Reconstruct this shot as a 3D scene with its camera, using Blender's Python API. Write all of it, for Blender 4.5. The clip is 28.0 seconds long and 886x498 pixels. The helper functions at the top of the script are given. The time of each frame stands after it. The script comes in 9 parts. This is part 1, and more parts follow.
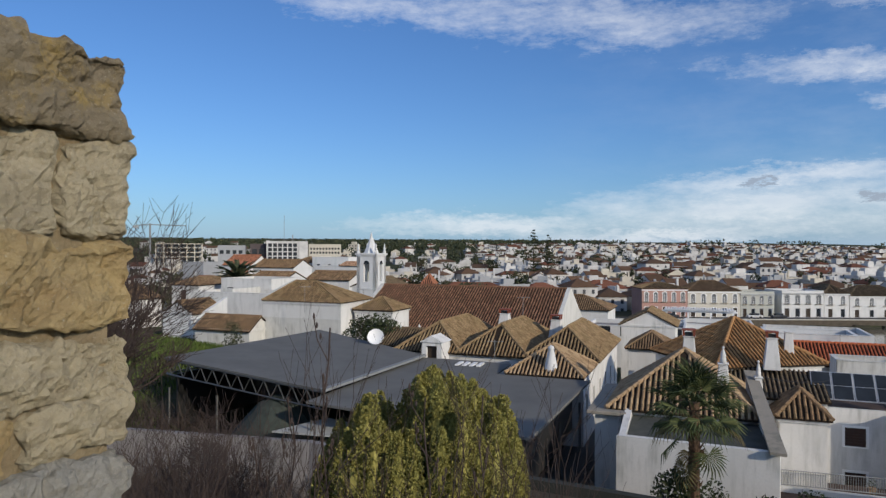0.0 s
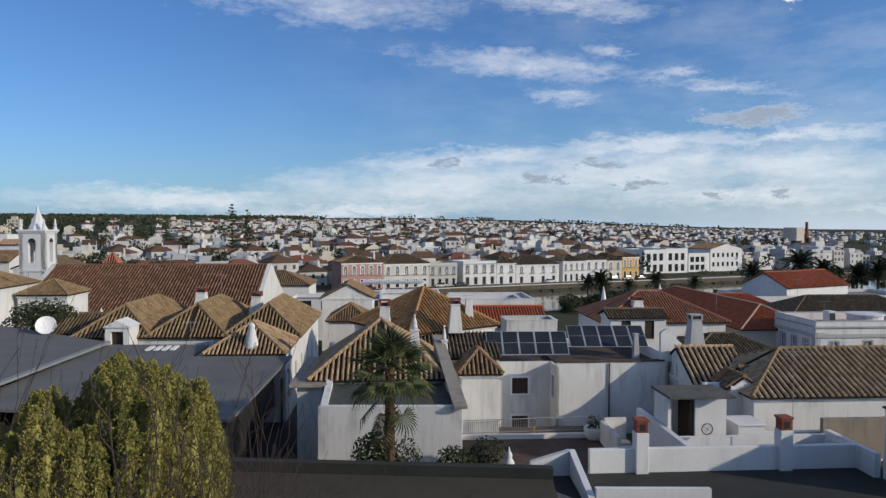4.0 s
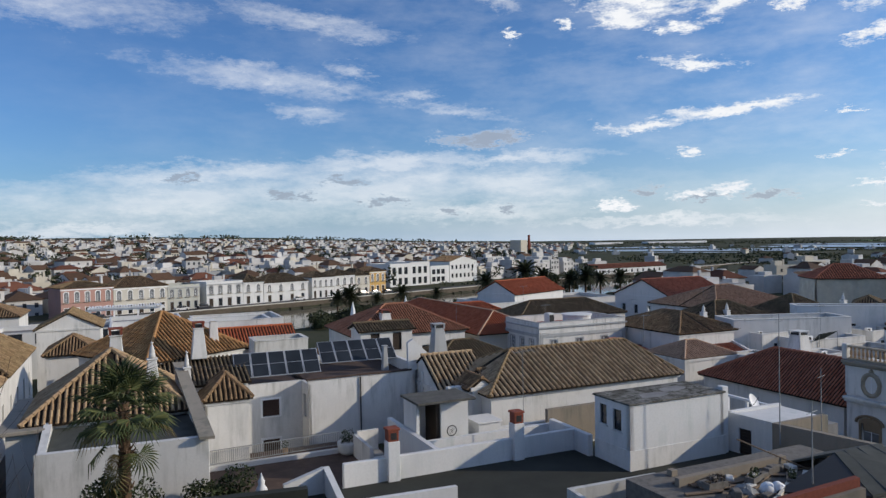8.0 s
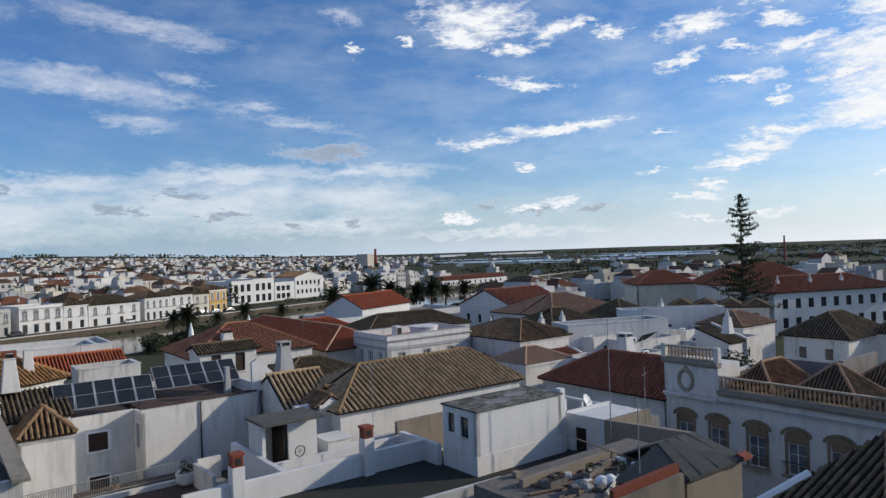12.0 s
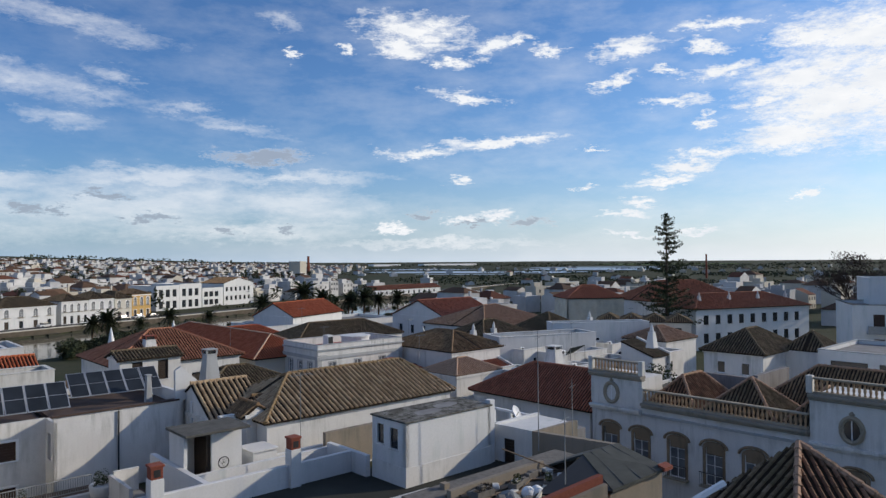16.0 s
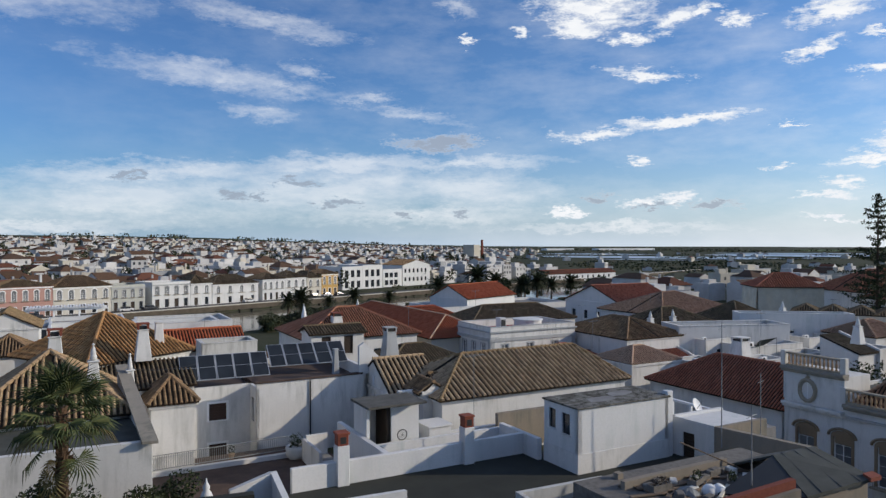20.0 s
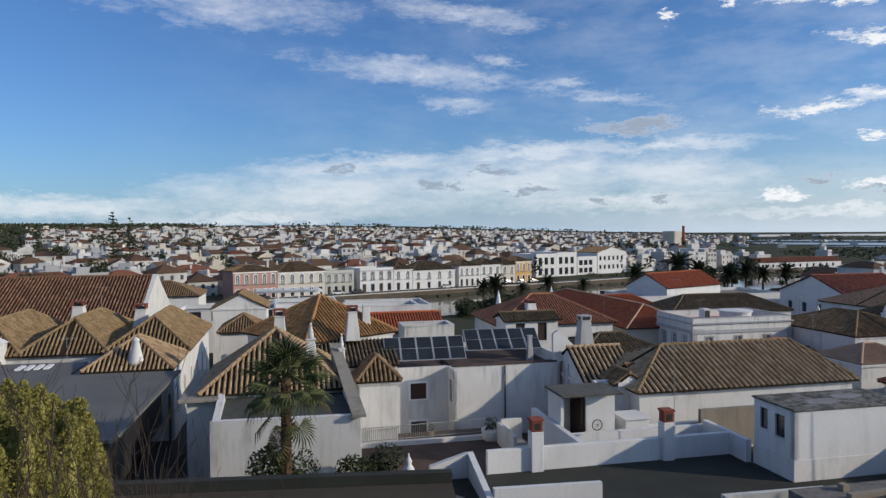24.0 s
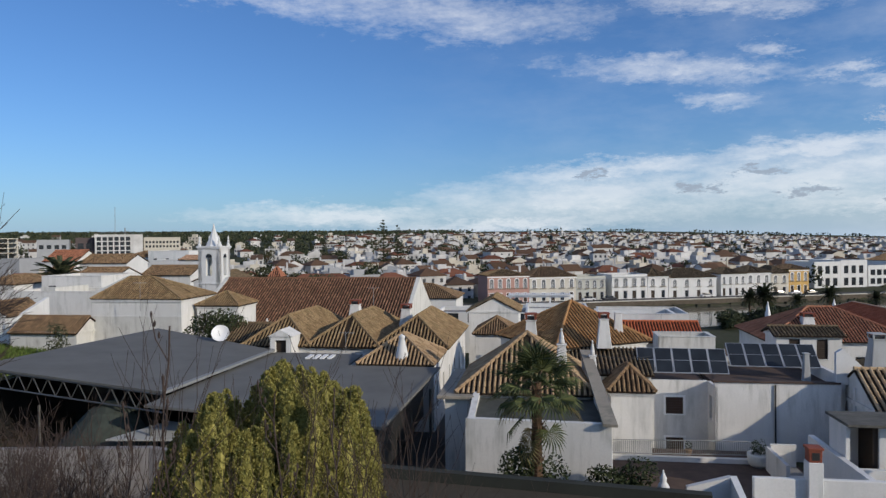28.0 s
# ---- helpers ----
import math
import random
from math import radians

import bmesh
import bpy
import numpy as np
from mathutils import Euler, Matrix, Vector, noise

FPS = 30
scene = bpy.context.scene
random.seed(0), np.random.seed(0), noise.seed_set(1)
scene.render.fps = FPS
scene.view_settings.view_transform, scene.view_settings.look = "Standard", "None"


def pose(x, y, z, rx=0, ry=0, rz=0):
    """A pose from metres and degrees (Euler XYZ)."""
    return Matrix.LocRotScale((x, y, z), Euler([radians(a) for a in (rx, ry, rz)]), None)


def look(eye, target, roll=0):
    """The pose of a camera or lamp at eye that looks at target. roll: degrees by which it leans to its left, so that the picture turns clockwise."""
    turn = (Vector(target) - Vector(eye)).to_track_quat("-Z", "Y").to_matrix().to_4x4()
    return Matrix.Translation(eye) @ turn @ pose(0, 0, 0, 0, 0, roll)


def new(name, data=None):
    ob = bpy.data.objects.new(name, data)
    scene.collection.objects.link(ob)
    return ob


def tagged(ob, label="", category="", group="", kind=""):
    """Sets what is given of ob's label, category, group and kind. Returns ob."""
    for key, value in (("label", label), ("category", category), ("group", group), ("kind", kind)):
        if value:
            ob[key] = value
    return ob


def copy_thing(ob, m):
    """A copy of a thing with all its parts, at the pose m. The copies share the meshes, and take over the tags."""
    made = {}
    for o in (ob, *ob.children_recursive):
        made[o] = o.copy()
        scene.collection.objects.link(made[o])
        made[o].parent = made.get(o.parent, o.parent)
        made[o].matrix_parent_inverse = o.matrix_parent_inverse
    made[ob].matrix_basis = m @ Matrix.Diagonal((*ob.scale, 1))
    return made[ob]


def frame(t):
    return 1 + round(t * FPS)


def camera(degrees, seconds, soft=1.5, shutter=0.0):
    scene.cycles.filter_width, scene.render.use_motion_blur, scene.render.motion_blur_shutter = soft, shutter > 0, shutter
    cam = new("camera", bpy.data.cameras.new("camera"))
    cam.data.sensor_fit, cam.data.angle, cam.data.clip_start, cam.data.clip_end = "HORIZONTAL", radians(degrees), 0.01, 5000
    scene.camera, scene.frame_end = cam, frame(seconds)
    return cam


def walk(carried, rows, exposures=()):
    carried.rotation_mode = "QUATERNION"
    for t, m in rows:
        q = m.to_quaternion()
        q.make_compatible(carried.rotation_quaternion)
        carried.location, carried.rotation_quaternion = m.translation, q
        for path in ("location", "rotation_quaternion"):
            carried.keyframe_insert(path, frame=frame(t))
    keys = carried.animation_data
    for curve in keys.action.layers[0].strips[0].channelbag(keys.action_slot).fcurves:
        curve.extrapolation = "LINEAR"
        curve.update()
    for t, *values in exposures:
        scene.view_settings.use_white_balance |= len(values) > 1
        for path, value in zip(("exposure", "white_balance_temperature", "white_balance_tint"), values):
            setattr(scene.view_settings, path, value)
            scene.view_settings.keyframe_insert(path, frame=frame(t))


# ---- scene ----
cam = camera(65.34, 28.0, soft=1.4)
PATH = [
    (0.0, pose(0, 0, 25, 90.050, -0.220, 0.001)),
    (0.5, pose(0, 0, 25, 89.848, -0.369, -3.288)),
    (1.0, pose(0, 0, 25, 89.669, -0.213, -6.787)),
    (1.5, pose(0, 0, 25, 89.379, -0.129, -10.021)),
    (2.0, pose(0, 0, 25, 89.008, -0.346, -13.043)),
    (2.5, pose(0, 0, 25, 88.644, -0.423, -15.758)),
    (3.0, pose(0, 0, 25, 88.358, -0.418, -18.253)),
    (3.5, pose(0, 0, 25, 88.189, -0.251, -20.969)),
    (4.0, pose(0, 0, 25, 88.080, -0.093, -24.448)),
    (4.5, pose(0, 0, 25, 88.113, 0.029, -27.998)),
    (6.5, pose(0, 0, 25, 88.885, 0.840, -38.232)),
    (7.0, pose(0, 0, 25, 88.976, 1.063, -40.657)),
    (7.5, pose(0, 0, 25, 89.103, 1.007, -43.036)),
    (8.0, pose(0, 0, 25, 89.289, 0.996, -45.115)),
    (8.5, pose(0, 0, 25, 89.463, 1.121, -47.015)),
    (9.0, pose(0, 0, 25, 89.545, 1.344, -49.213)),
    (9.5, pose(0, 0, 25, 89.643, 1.424, -51.246)),
    (10.0, pose(0, 0, 25, 89.739, 1.375, -52.559)),
    (10.5, pose(0, 0, 25, 89.837, 1.415, -53.751)),
    (11.0, pose(0, 0, 25, 89.924, 1.533, -54.992)),
    (11.5, pose(0, 0, 25, 90.040, 1.740, -56.234)),
    (12.0, pose(0, 0, 25, 90.119, 1.979, -57.799)),
    (12.5, pose(0, 0, 25, 90.210, 2.049, -59.481)),
    (13.0, pose(0, 0, 25, 90.267, 2.217, -61.253)),
    (13.5, pose(0, 0, 25, 90.288, 2.078, -62.907)),
    (15.5, pose(0, 0, 25, 90.785, 0.593, -63.610)),
    (16.0, pose(0, 0, 25, 90.854, 0.441, -63.236)),
    (16.5, pose(0, 0, 25, 90.812, 0.265, -61.385)),
    (17.0, pose(0, 0, 25, 90.635, 0.481, -59.844)),
    (17.5, pose(0, 0, 25, 90.410, 0.471, -58.751)),
    (18.0, pose(0, 0, 25, 90.121, 0.274, -57.212)),
    (18.5, pose(0, 0, 25, 89.871, 0.052, -54.773)),
    (19.0, pose(0, 0, 25, 89.742, -0.125, -52.638)),
    (19.5, pose(0, 0, 25, 89.680, 0.025, -50.842)),
    (20.0, pose(0, 0, 25, 89.568, 0.035, -48.972)),
    (20.5, pose(0, 0, 25, 89.447, 0.173, -47.095)),
    (21.0, pose(0, 0, 25, 89.279, 0.264, -45.293)),
    (21.5, pose(0, 0, 25, 89.073, 0.150, -43.265)),
    (23.5, pose(0, 0, 25, 88.569, 0.401, -35.097)),
    (24.0, pose(0, 0, 25, 88.581, 0.450, -33.025)),
    (24.5, pose(0, 0, 25, 88.639, 0.563, -30.056)),
    (25.0, pose(0, 0, 25, 88.735, 0.726, -27.055)),
    (25.5, pose(0, 0, 25, 88.869, 0.814, -24.288)),
    (26.0, pose(0, 0, 25, 89.004, 0.803, -21.903)),
    (26.5, pose(0, 0, 25, 89.108, 0.938, -19.614)),
    (27.0, pose(0, 0, 25, 89.193, 1.055, -17.355)),
    (27.5, pose(0, 0, 25, 89.227, 0.721, -14.864)),
    (28.0, pose(0, 0, 25, 89.232, 0.563, -12.420)),
]
walk(cam, PATH)

# ---------------------------------------------------------------- sky and sun
SUN_AZ = -139.0   # degrees, anticlockwise from straight ahead at the start
SUN_EL = 21.0
world = bpy.data.worlds.new("sky")
scene.world = world
world.use_nodes = True
wt = world.node_tree
wt.nodes.clear()


def wnode(kind, **settings):
    n = wt.nodes.new(kind)
    for key, value in settings.items():
        n.inputs[key].default_value = value
    return n


def wmath(op, a, b=None, c=None, clamp=False):
    n = wt.nodes.new("ShaderNodeMath")
    n.operation, n.use_clamp = op, clamp
    for i, v in enumerate((a, b, c)):
        if v is None:
            continue
        if isinstance(v, (int, float)):
            n.inputs[i].default_value = v
        else:
            wt.links.new(v, n.inputs[i])
    return n.outputs[0]


sky = wt.nodes.new("ShaderNodeTexSky")
sky.sky_type, sky.sun_disc = "NISHITA", False
sky.sun_elevation, sky.sun_rotation = radians(SUN_EL), radians(-SUN_AZ)
sky.altitude, sky.air_density, sky.dust_density, sky.ozone_density = 30, 1.0, 0.7, 4.0
coord = wt.nodes.new("ShaderNodeTexCoord")
sep = wt.nodes.new("ShaderNodeSeparateXYZ")
wt.links.new(coord.outputs["Generated"], sep.inputs[0])
DX, DY, DZ = sep.outputs
flat = wmath("POWER", wmath("ADD", wmath("MULTIPLY", DX, DX), wmath("MULTIPLY", DY, DY)), 0.5)
AZ = wmath("MULTIPLY", wmath("ARCTAN2", DX, DY), 57.2958)      # degrees to the right
EL = wmath("MULTIPLY", wmath("ARCTAN2", DZ, flat), 57.2958)

# ragged edges: the directions are pushed about by noise before the cloud shapes are laid out
both = wt.nodes.new("ShaderNodeCombineXYZ")
wt.links.new(AZ, both.inputs[0])
wt.links.new(wmath("MULTIPLY", EL, 2.7), both.inputs[1])


def wnoise(scale, detail=6, rough=0.6, shift=0.0):
    n = wt.nodes.new("ShaderNodeTexNoise")
    n.inputs["Scale"].default_value, n.inputs["Detail"].default_value, n.inputs["Roughness"].default_value = scale, detail, rough
    mapping = wt.nodes.new("ShaderNodeMapping")
    mapping.inputs["Location"].default_value = (shift, shift * 0.7, 0)
    wt.links.new(both.outputs[0], mapping.inputs[0])
    wt.links.new(mapping.outputs[0], n.inputs["Vector"])
    return n.outputs["Fac"]


N1, N2, N3 = wnoise(0.16, 8, 0.62), wnoise(0.55, 8, 0.65, 31.0), wnoise(0.35, 6, 0.6, 77.0)
N4 = wnoise(1.7, 6, 0.7, 12.0)
N5 = wnoise(4.6, 4, 0.65, 53.0)


def spread(*pairs):
    """A sum of noises about nought, each with its share."""
    total = None
    for n, k in pairs:
        v = wmath("MULTIPLY_ADD", n, k, -0.5 * k)
        total = v if total is None else wmath("ADD", total, v)
    return total


# the ways are pushed about by noise first, so that no cloud keeps a smooth rim
AZW = wmath("ADD", AZ, spread((wnoise(0.22, 5, 0.65, 9.0), 6.5), (wnoise(0.9, 5, 0.7, 63.0), 3.0), (N5, 0.8)))
ELW = wmath("ADD", EL, spread((wnoise(0.25, 5, 0.65, 41.0), 2.6), (wnoise(0.8, 6, 0.7, 87.0), 1.5), (N5, 0.4)))


def gather(*groups):
    """How far each way in the sky lies from the nearest cloud's middle: 1 on the rims of the slanted ellipses."""
    least = None
    for az, el, wide, high, slant in sum(groups, ()):
        dx = wmath("MULTIPLY_ADD", AZW, 1 / wide, -az / wide)
        dy = wmath("MULTIPLY_ADD", AZW, -slant / high, wmath("MULTIPLY_ADD", ELW, 1 / high, (slant * az - el) / high))
        r = wmath("MULTIPLY_ADD", dx, dx, wmath("MULTIPLY", dy, dy))
        least = r if least is None else wmath("MINIMUM", least, r)
    return wmath("POWER", least, 0.5)


def density(groups, field):
    return wmath("ADD", wmath("SUBTRACT", 1.0, gather(*groups)), field)


# (azimuth to the right, height, half width, half height in degrees, slant)
high_veil = ((-3.3, 19.4, 12.0, 1.3, -0.06), (12.0, 18.0, 10.9, 1.7, -0.08), (5.6, 20.9, 15.6, 1.5, -0.02), (14.5, 16.9, 4.0, 0.9, -0.05))
streaks = ((35.2, 17.3, 6.6, 0.75, -0.13), (31.4, 12.9, 8.0, 0.85, -0.10), (29.0, 13.6, 4.0, 0.6, -0.05), (34.3, 10.4, 2.3, 0.6, -0.08), (38.1, 13.5, 2.0, 0.5, -0.2),
           (43.0, 11.9, 2.2, 0.42, -0.05), (46.4, 10.5, 3.9, 0.45, -0.12), (36.0, 12.4, 2.6, 0.5, -0.25), (50.4, 18.8, 1.6, 0.6, -0.3), (38.6, 16.5, 2.6, 0.6, -0.1))
low_bank = ((26.4, 5.4, 9.0, 0.9, 0.07), (40.2, 6.4, 8.0, 0.8, 0.05), (50.2, 6.5, 8.4, 0.62, 0.02), (24.5, 3.3, 13.0, 1.9, 0.04), (40.0, 4.2, 11.0, 2.0, 0.04), (50.5, 4.6, 7.5, 1.5, -0.03),
            (4.1, 2.0, 9.4, 0.8, -0.02), (17.5, 1.2, 10.0, 0.6, 0.03), (47.0, 2.4, 10.0, 0.8, 0.0), (63.0, 1.3, 9.0, 0.35, 0.0))
puffs_ahead = ((61.3, 18.3, 4.2, 1.25, -0.06), (60.0, 17.0, 2.2, 0.7, -0.12), (67.4, 17.1, 1.9, 0.8, 0.2), (70.1, 17.5, 1.1, 0.5, 0.2), (72.4, 16.7, 1.0, 0.5, -0.03), (63.9, 15.9, 1.2, 0.5, -0.1),
               (65.7, 13.2, 3.0, 0.42, -0.18), (61.5, 8.8, 3.4, 0.5, 0.03), (67.9, 9.5, 4.7, 0.5, 0.07), (55.0, 17.0, 0.6, 0.35, 0.0), (51.0, 16.3, 0.6, 0.3, -0.1),
               (64.6, 3.1, 1.2, 0.42, 0.07), (67.3, 3.4, 1.4, 0.5, 0.1), (59.1, 2.6, 1.0, 0.35, 0.1), (64.4, 6.7, 0.9, 0.26, 0.0), (74.7, 5.8, 0.9, 0.25, -0.1))
puffs_sunward = ((78.4, 16.3, 2.5, 0.72, 0.1), (77.5, 14.0, 1.4, 0.45, 0.25), (81.6, 12.2, 2.3, 0.4, -0.05), (86.0, 14.1, 2.4, 0.6, 0.05), (84.0, 10.5, 0.8, 0.4, 0.0), (85.2, 17.4, 3.2, 0.45, -0.08),
                 (91.7, 15.9, 3.2, 0.8, -0.05), (84.5, 16.0, 1.5, 0.45, -0.2), (81.4, 14.4, 1.3, 0.35, -0.2), (84.4, 8.0, 2.2, 0.5, 0.05), (82.6, 7.0, 2.8, 0.45, 0.05), (81.2, 6.0, 2.2, 0.38, 0.1),
                 (79.3, 4.5, 1.5, 0.35, 0.12), (78.1, 3.4, 1.9, 0.28, 0.0), (90.9, 4.8, 0.8, 0.35, 0.25), (75.2, 8.9, 0.7, 0.22, 0.0), (83.0, 2.1, 1.6, 0.26, 0.0), (79.0, 1.9, 2.2, 0.2, 0.0))
bright_mass = ((90.8, 13.0, 4.4, 1.6, 0.2), (93.2, 11.4, 4.8, 2.5, 0.25), (89.8, 8.8, 4.4, 1.0, 0.06), (97.5, 12.0, 6.5, 4.2, 0.1), (95.0, 15.4, 5.5, 2.3, 0.0), (88.0, 11.6, 1.6, 0.5, 0.1))
grey_scuds = ((24.7, 5.2, 0.8, 0.38, 0.2), (32.3, 3.9, 1.0, 0.42, 0.1), (34.3, 3.9, 0.9, 0.36, 0.1), (36.6, 5.0, 1.5, 0.36, 0.1), (39.3, 3.2, 0.7, 0.3, 0.2), (41.1, 3.5, 1.7, 0.3, 0.1), (48.8, 8.3, 3.6, 0.7, 0.08),
              (61.8, 3.8, 1.4, 0.4, 0.08), (70.8, 3.1, 2.2, 0.36, 0.1), (50.7, 2.5, 0.8, 0.25, 0.0), (65.5, 2.8, 1.8, 0.2, 0.1), (45.5, 2.3, 0.9, 0.25, 0.0))
NS = spread((N1, 2.4), (N2, 1.9), (N4, 0.6), (N5, 0.2))
NP = spread((N1, 0.6), (N2, 1.8), (N4, 1.0), (N5, 0.45))
ND = spread((N2, 0.8), (N4, 1.4), (N5, 0.6))
high, bank = density((high_veil, streaks), NS), density((low_bank,), spread((N1, 2.0), (N2, 0.9), (N4, 0.3)))
puffs = density((puffs_ahead, puffs_sunward, bright_mass), NP)
dark_puffs = density((grey_scuds,), ND)
# past the visible part, unseen broken cloud is added to whiten the ambient light
past = wmath("MULTIPLY", wmath("SUBTRACT", wmath("ADD", N1, wmath("MULTIPLY", N2, 0.3)), 0.61), 4.0, clamp=True)
above = wmath("MULTIPLY", wmath("SUBTRACT", EL, 23.0), 0.3, clamp=True)
beside = wmath("MAXIMUM", wmath("MULTIPLY", wmath("SUBTRACT", AZ, 96.0), 0.3, clamp=True), wmath("MULTIPLY", wmath("SUBTRACT", -36.0, AZ), 0.3, clamp=True))
elsewhere = wmath("MULTIPLY", wmath("MULTIPLY", past, 0.6), wmath("MAXIMUM", above, beside))
a_high = wmath("MULTIPLY", wmath("MULTIPLY", wmath("ADD", high, 0.42), 0.55, clamp=True), 0.54)
a_bank = wmath("MULTIPLY", wmath("MULTIPLY", wmath("ADD", bank, 0.42), 0.8, clamp=True), 0.60)
thin = wmath("MULTIPLY", wmath("MULTIPLY_ADD", N1, 1.6, -0.65, clamp=True), wmath("MULTIPLY", wmath("SUBTRACT", AZ, 5.0), 0.0075, clamp=True))      # milky film
a_veil = wmath("MAXIMUM", wmath("MAXIMUM", a_high, a_bank), thin)
a_puff = wmath("MULTIPLY", wmath("ADD", puffs, 0.30), 1.1, clamp=True)
a_dark = wmath("MULTIPLY", wmath("MULTIPLY", wmath("ADD", dark_puffs, 0.15), 1.6, clamp=True), 0.8)
alpha = wmath("MAXIMUM", wmath("MAXIMUM", a_veil, a_puff), elsewhere)
sunward = wmath("MULTIPLY", wmath("SUBTRACT", AZ, 20.0), 0.0125, clamp=True)      # the air is whiter towards the sun
haze = wmath("MULTIPLY", wmath("POWER", 2.718, wmath("MULTIPLY", wmath("MAXIMUM", EL, 0.0), wmath("ADD", -0.36, wmath("MULTIPLY", sunward, 0.15)))), wmath("ADD", 0.62, wmath("MULTIPLY", sunward, 0.33)))

SKY_STRENGTH = 0.103
CLOUD = 1.04
tone = wt.nodes.new("ShaderNodeMix")
tone.data_type = "RGBA"
wt.links.new(wmath("MULTIPLY", wmath("SUBTRACT", N3, 0.35), 2.0, clamp=True), tone.inputs[0])
tone.inputs[6].default_value, tone.inputs[7].default_value = (0.82, 0.85, 0.90, 1), (1.0, 1.0, 1.0, 1)
grey = wt.nodes.new("ShaderNodeMix")
grey.data_type = "RGBA"
wt.links.new(a_dark, grey.inputs[0])
wt.links.new(tone.outputs[2], grey.inputs[6])
grey.inputs[7].default_value = (0.24, 0.29, 0.38, 1)
alpha = wmath("MAXIMUM", alpha, a_dark)
bg_sky, bg_cloud, bg_haze = wnode("ShaderNodeBackground", Strength=SKY_STRENGTH), wnode("ShaderNodeBackground", Strength=CLOUD), wnode("ShaderNodeBackground", Strength=0.95)
wt.links.new(wmath("MULTIPLY", SKY_STRENGTH, wmath("ADD", 0.97, wmath("MULTIPLY", sunward, 0.30))), bg_sky.inputs[1])
air = wt.nodes.new("ShaderNodeMix")           # the low air: blue away from the sun, white towards it
air.data_type = "RGBA"
wt.links.new(sunward, air.inputs[0])
air.inputs[6].default_value, air.inputs[7].default_value = (0.40, 0.61, 0.88, 1), (0.98, 1.0, 1.02, 1)
wt.links.new(air.outputs[2], bg_haze.inputs[0])
hazy = wt.nodes.new("ShaderNodeMixShader")
wt.links.new(haze, hazy.inputs[0])
wt.links.new(bg_sky.outputs[0], hazy.inputs[1])
wt.links.new(bg_haze.outputs[0], hazy.inputs[2])
tint = wt.nodes.new("ShaderNodeMix")          # clear winter air: a deeper blue
tint.data_type, tint.blend_type = "RGBA", "MULTIPLY"
tint.inputs[0].default_value = 1.0
hue = wt.nodes.new("ShaderNodeMix")
hue.data_type = "RGBA"
wt.links.new(sunward, hue.inputs[0])
hue.inputs[6].default_value, hue.inputs[7].default_value = (0.69, 0.93, 1.24, 1), (0.74, 0.95, 1.16, 1)
wt.links.new(hue.outputs[2], tint.inputs[7])
wt.links.new(sky.outputs[0], tint.inputs[6])
wt.links.new(tint.outputs[2], bg_sky.inputs[0])
wt.links.new(grey.outputs[2], bg_cloud.inputs[0])
blend, out = wt.nodes.new("ShaderNodeMixShader"), wt.nodes.new("ShaderNodeOutputWorld")
wt.links.new(alpha, blend.inputs[0])
wt.links.new(hazy.outputs[0], blend.inputs[1])
wt.links.new(bg_cloud.outputs[0], blend.inputs[2])
wt.links.new(blend.outputs[0], out.inputs[0])

sun = new("sun", bpy.data.lights.new("sun", "SUN"))
sun.data.energy, sun.data.angle, sun.data.color = 3.15, radians(1.0), (1.0, 0.88, 0.72)
sa, se = radians(SUN_AZ), radians(SUN_EL)
sun.matrix_basis = look((-math.sin(sa) * math.cos(se), math.cos(sa) * math.cos(se), math.sin(se)), (0, 0, 0))
scene.view_settings.exposure = -0.02

# ---------------------------------------------------------------- materials
MATS = {}


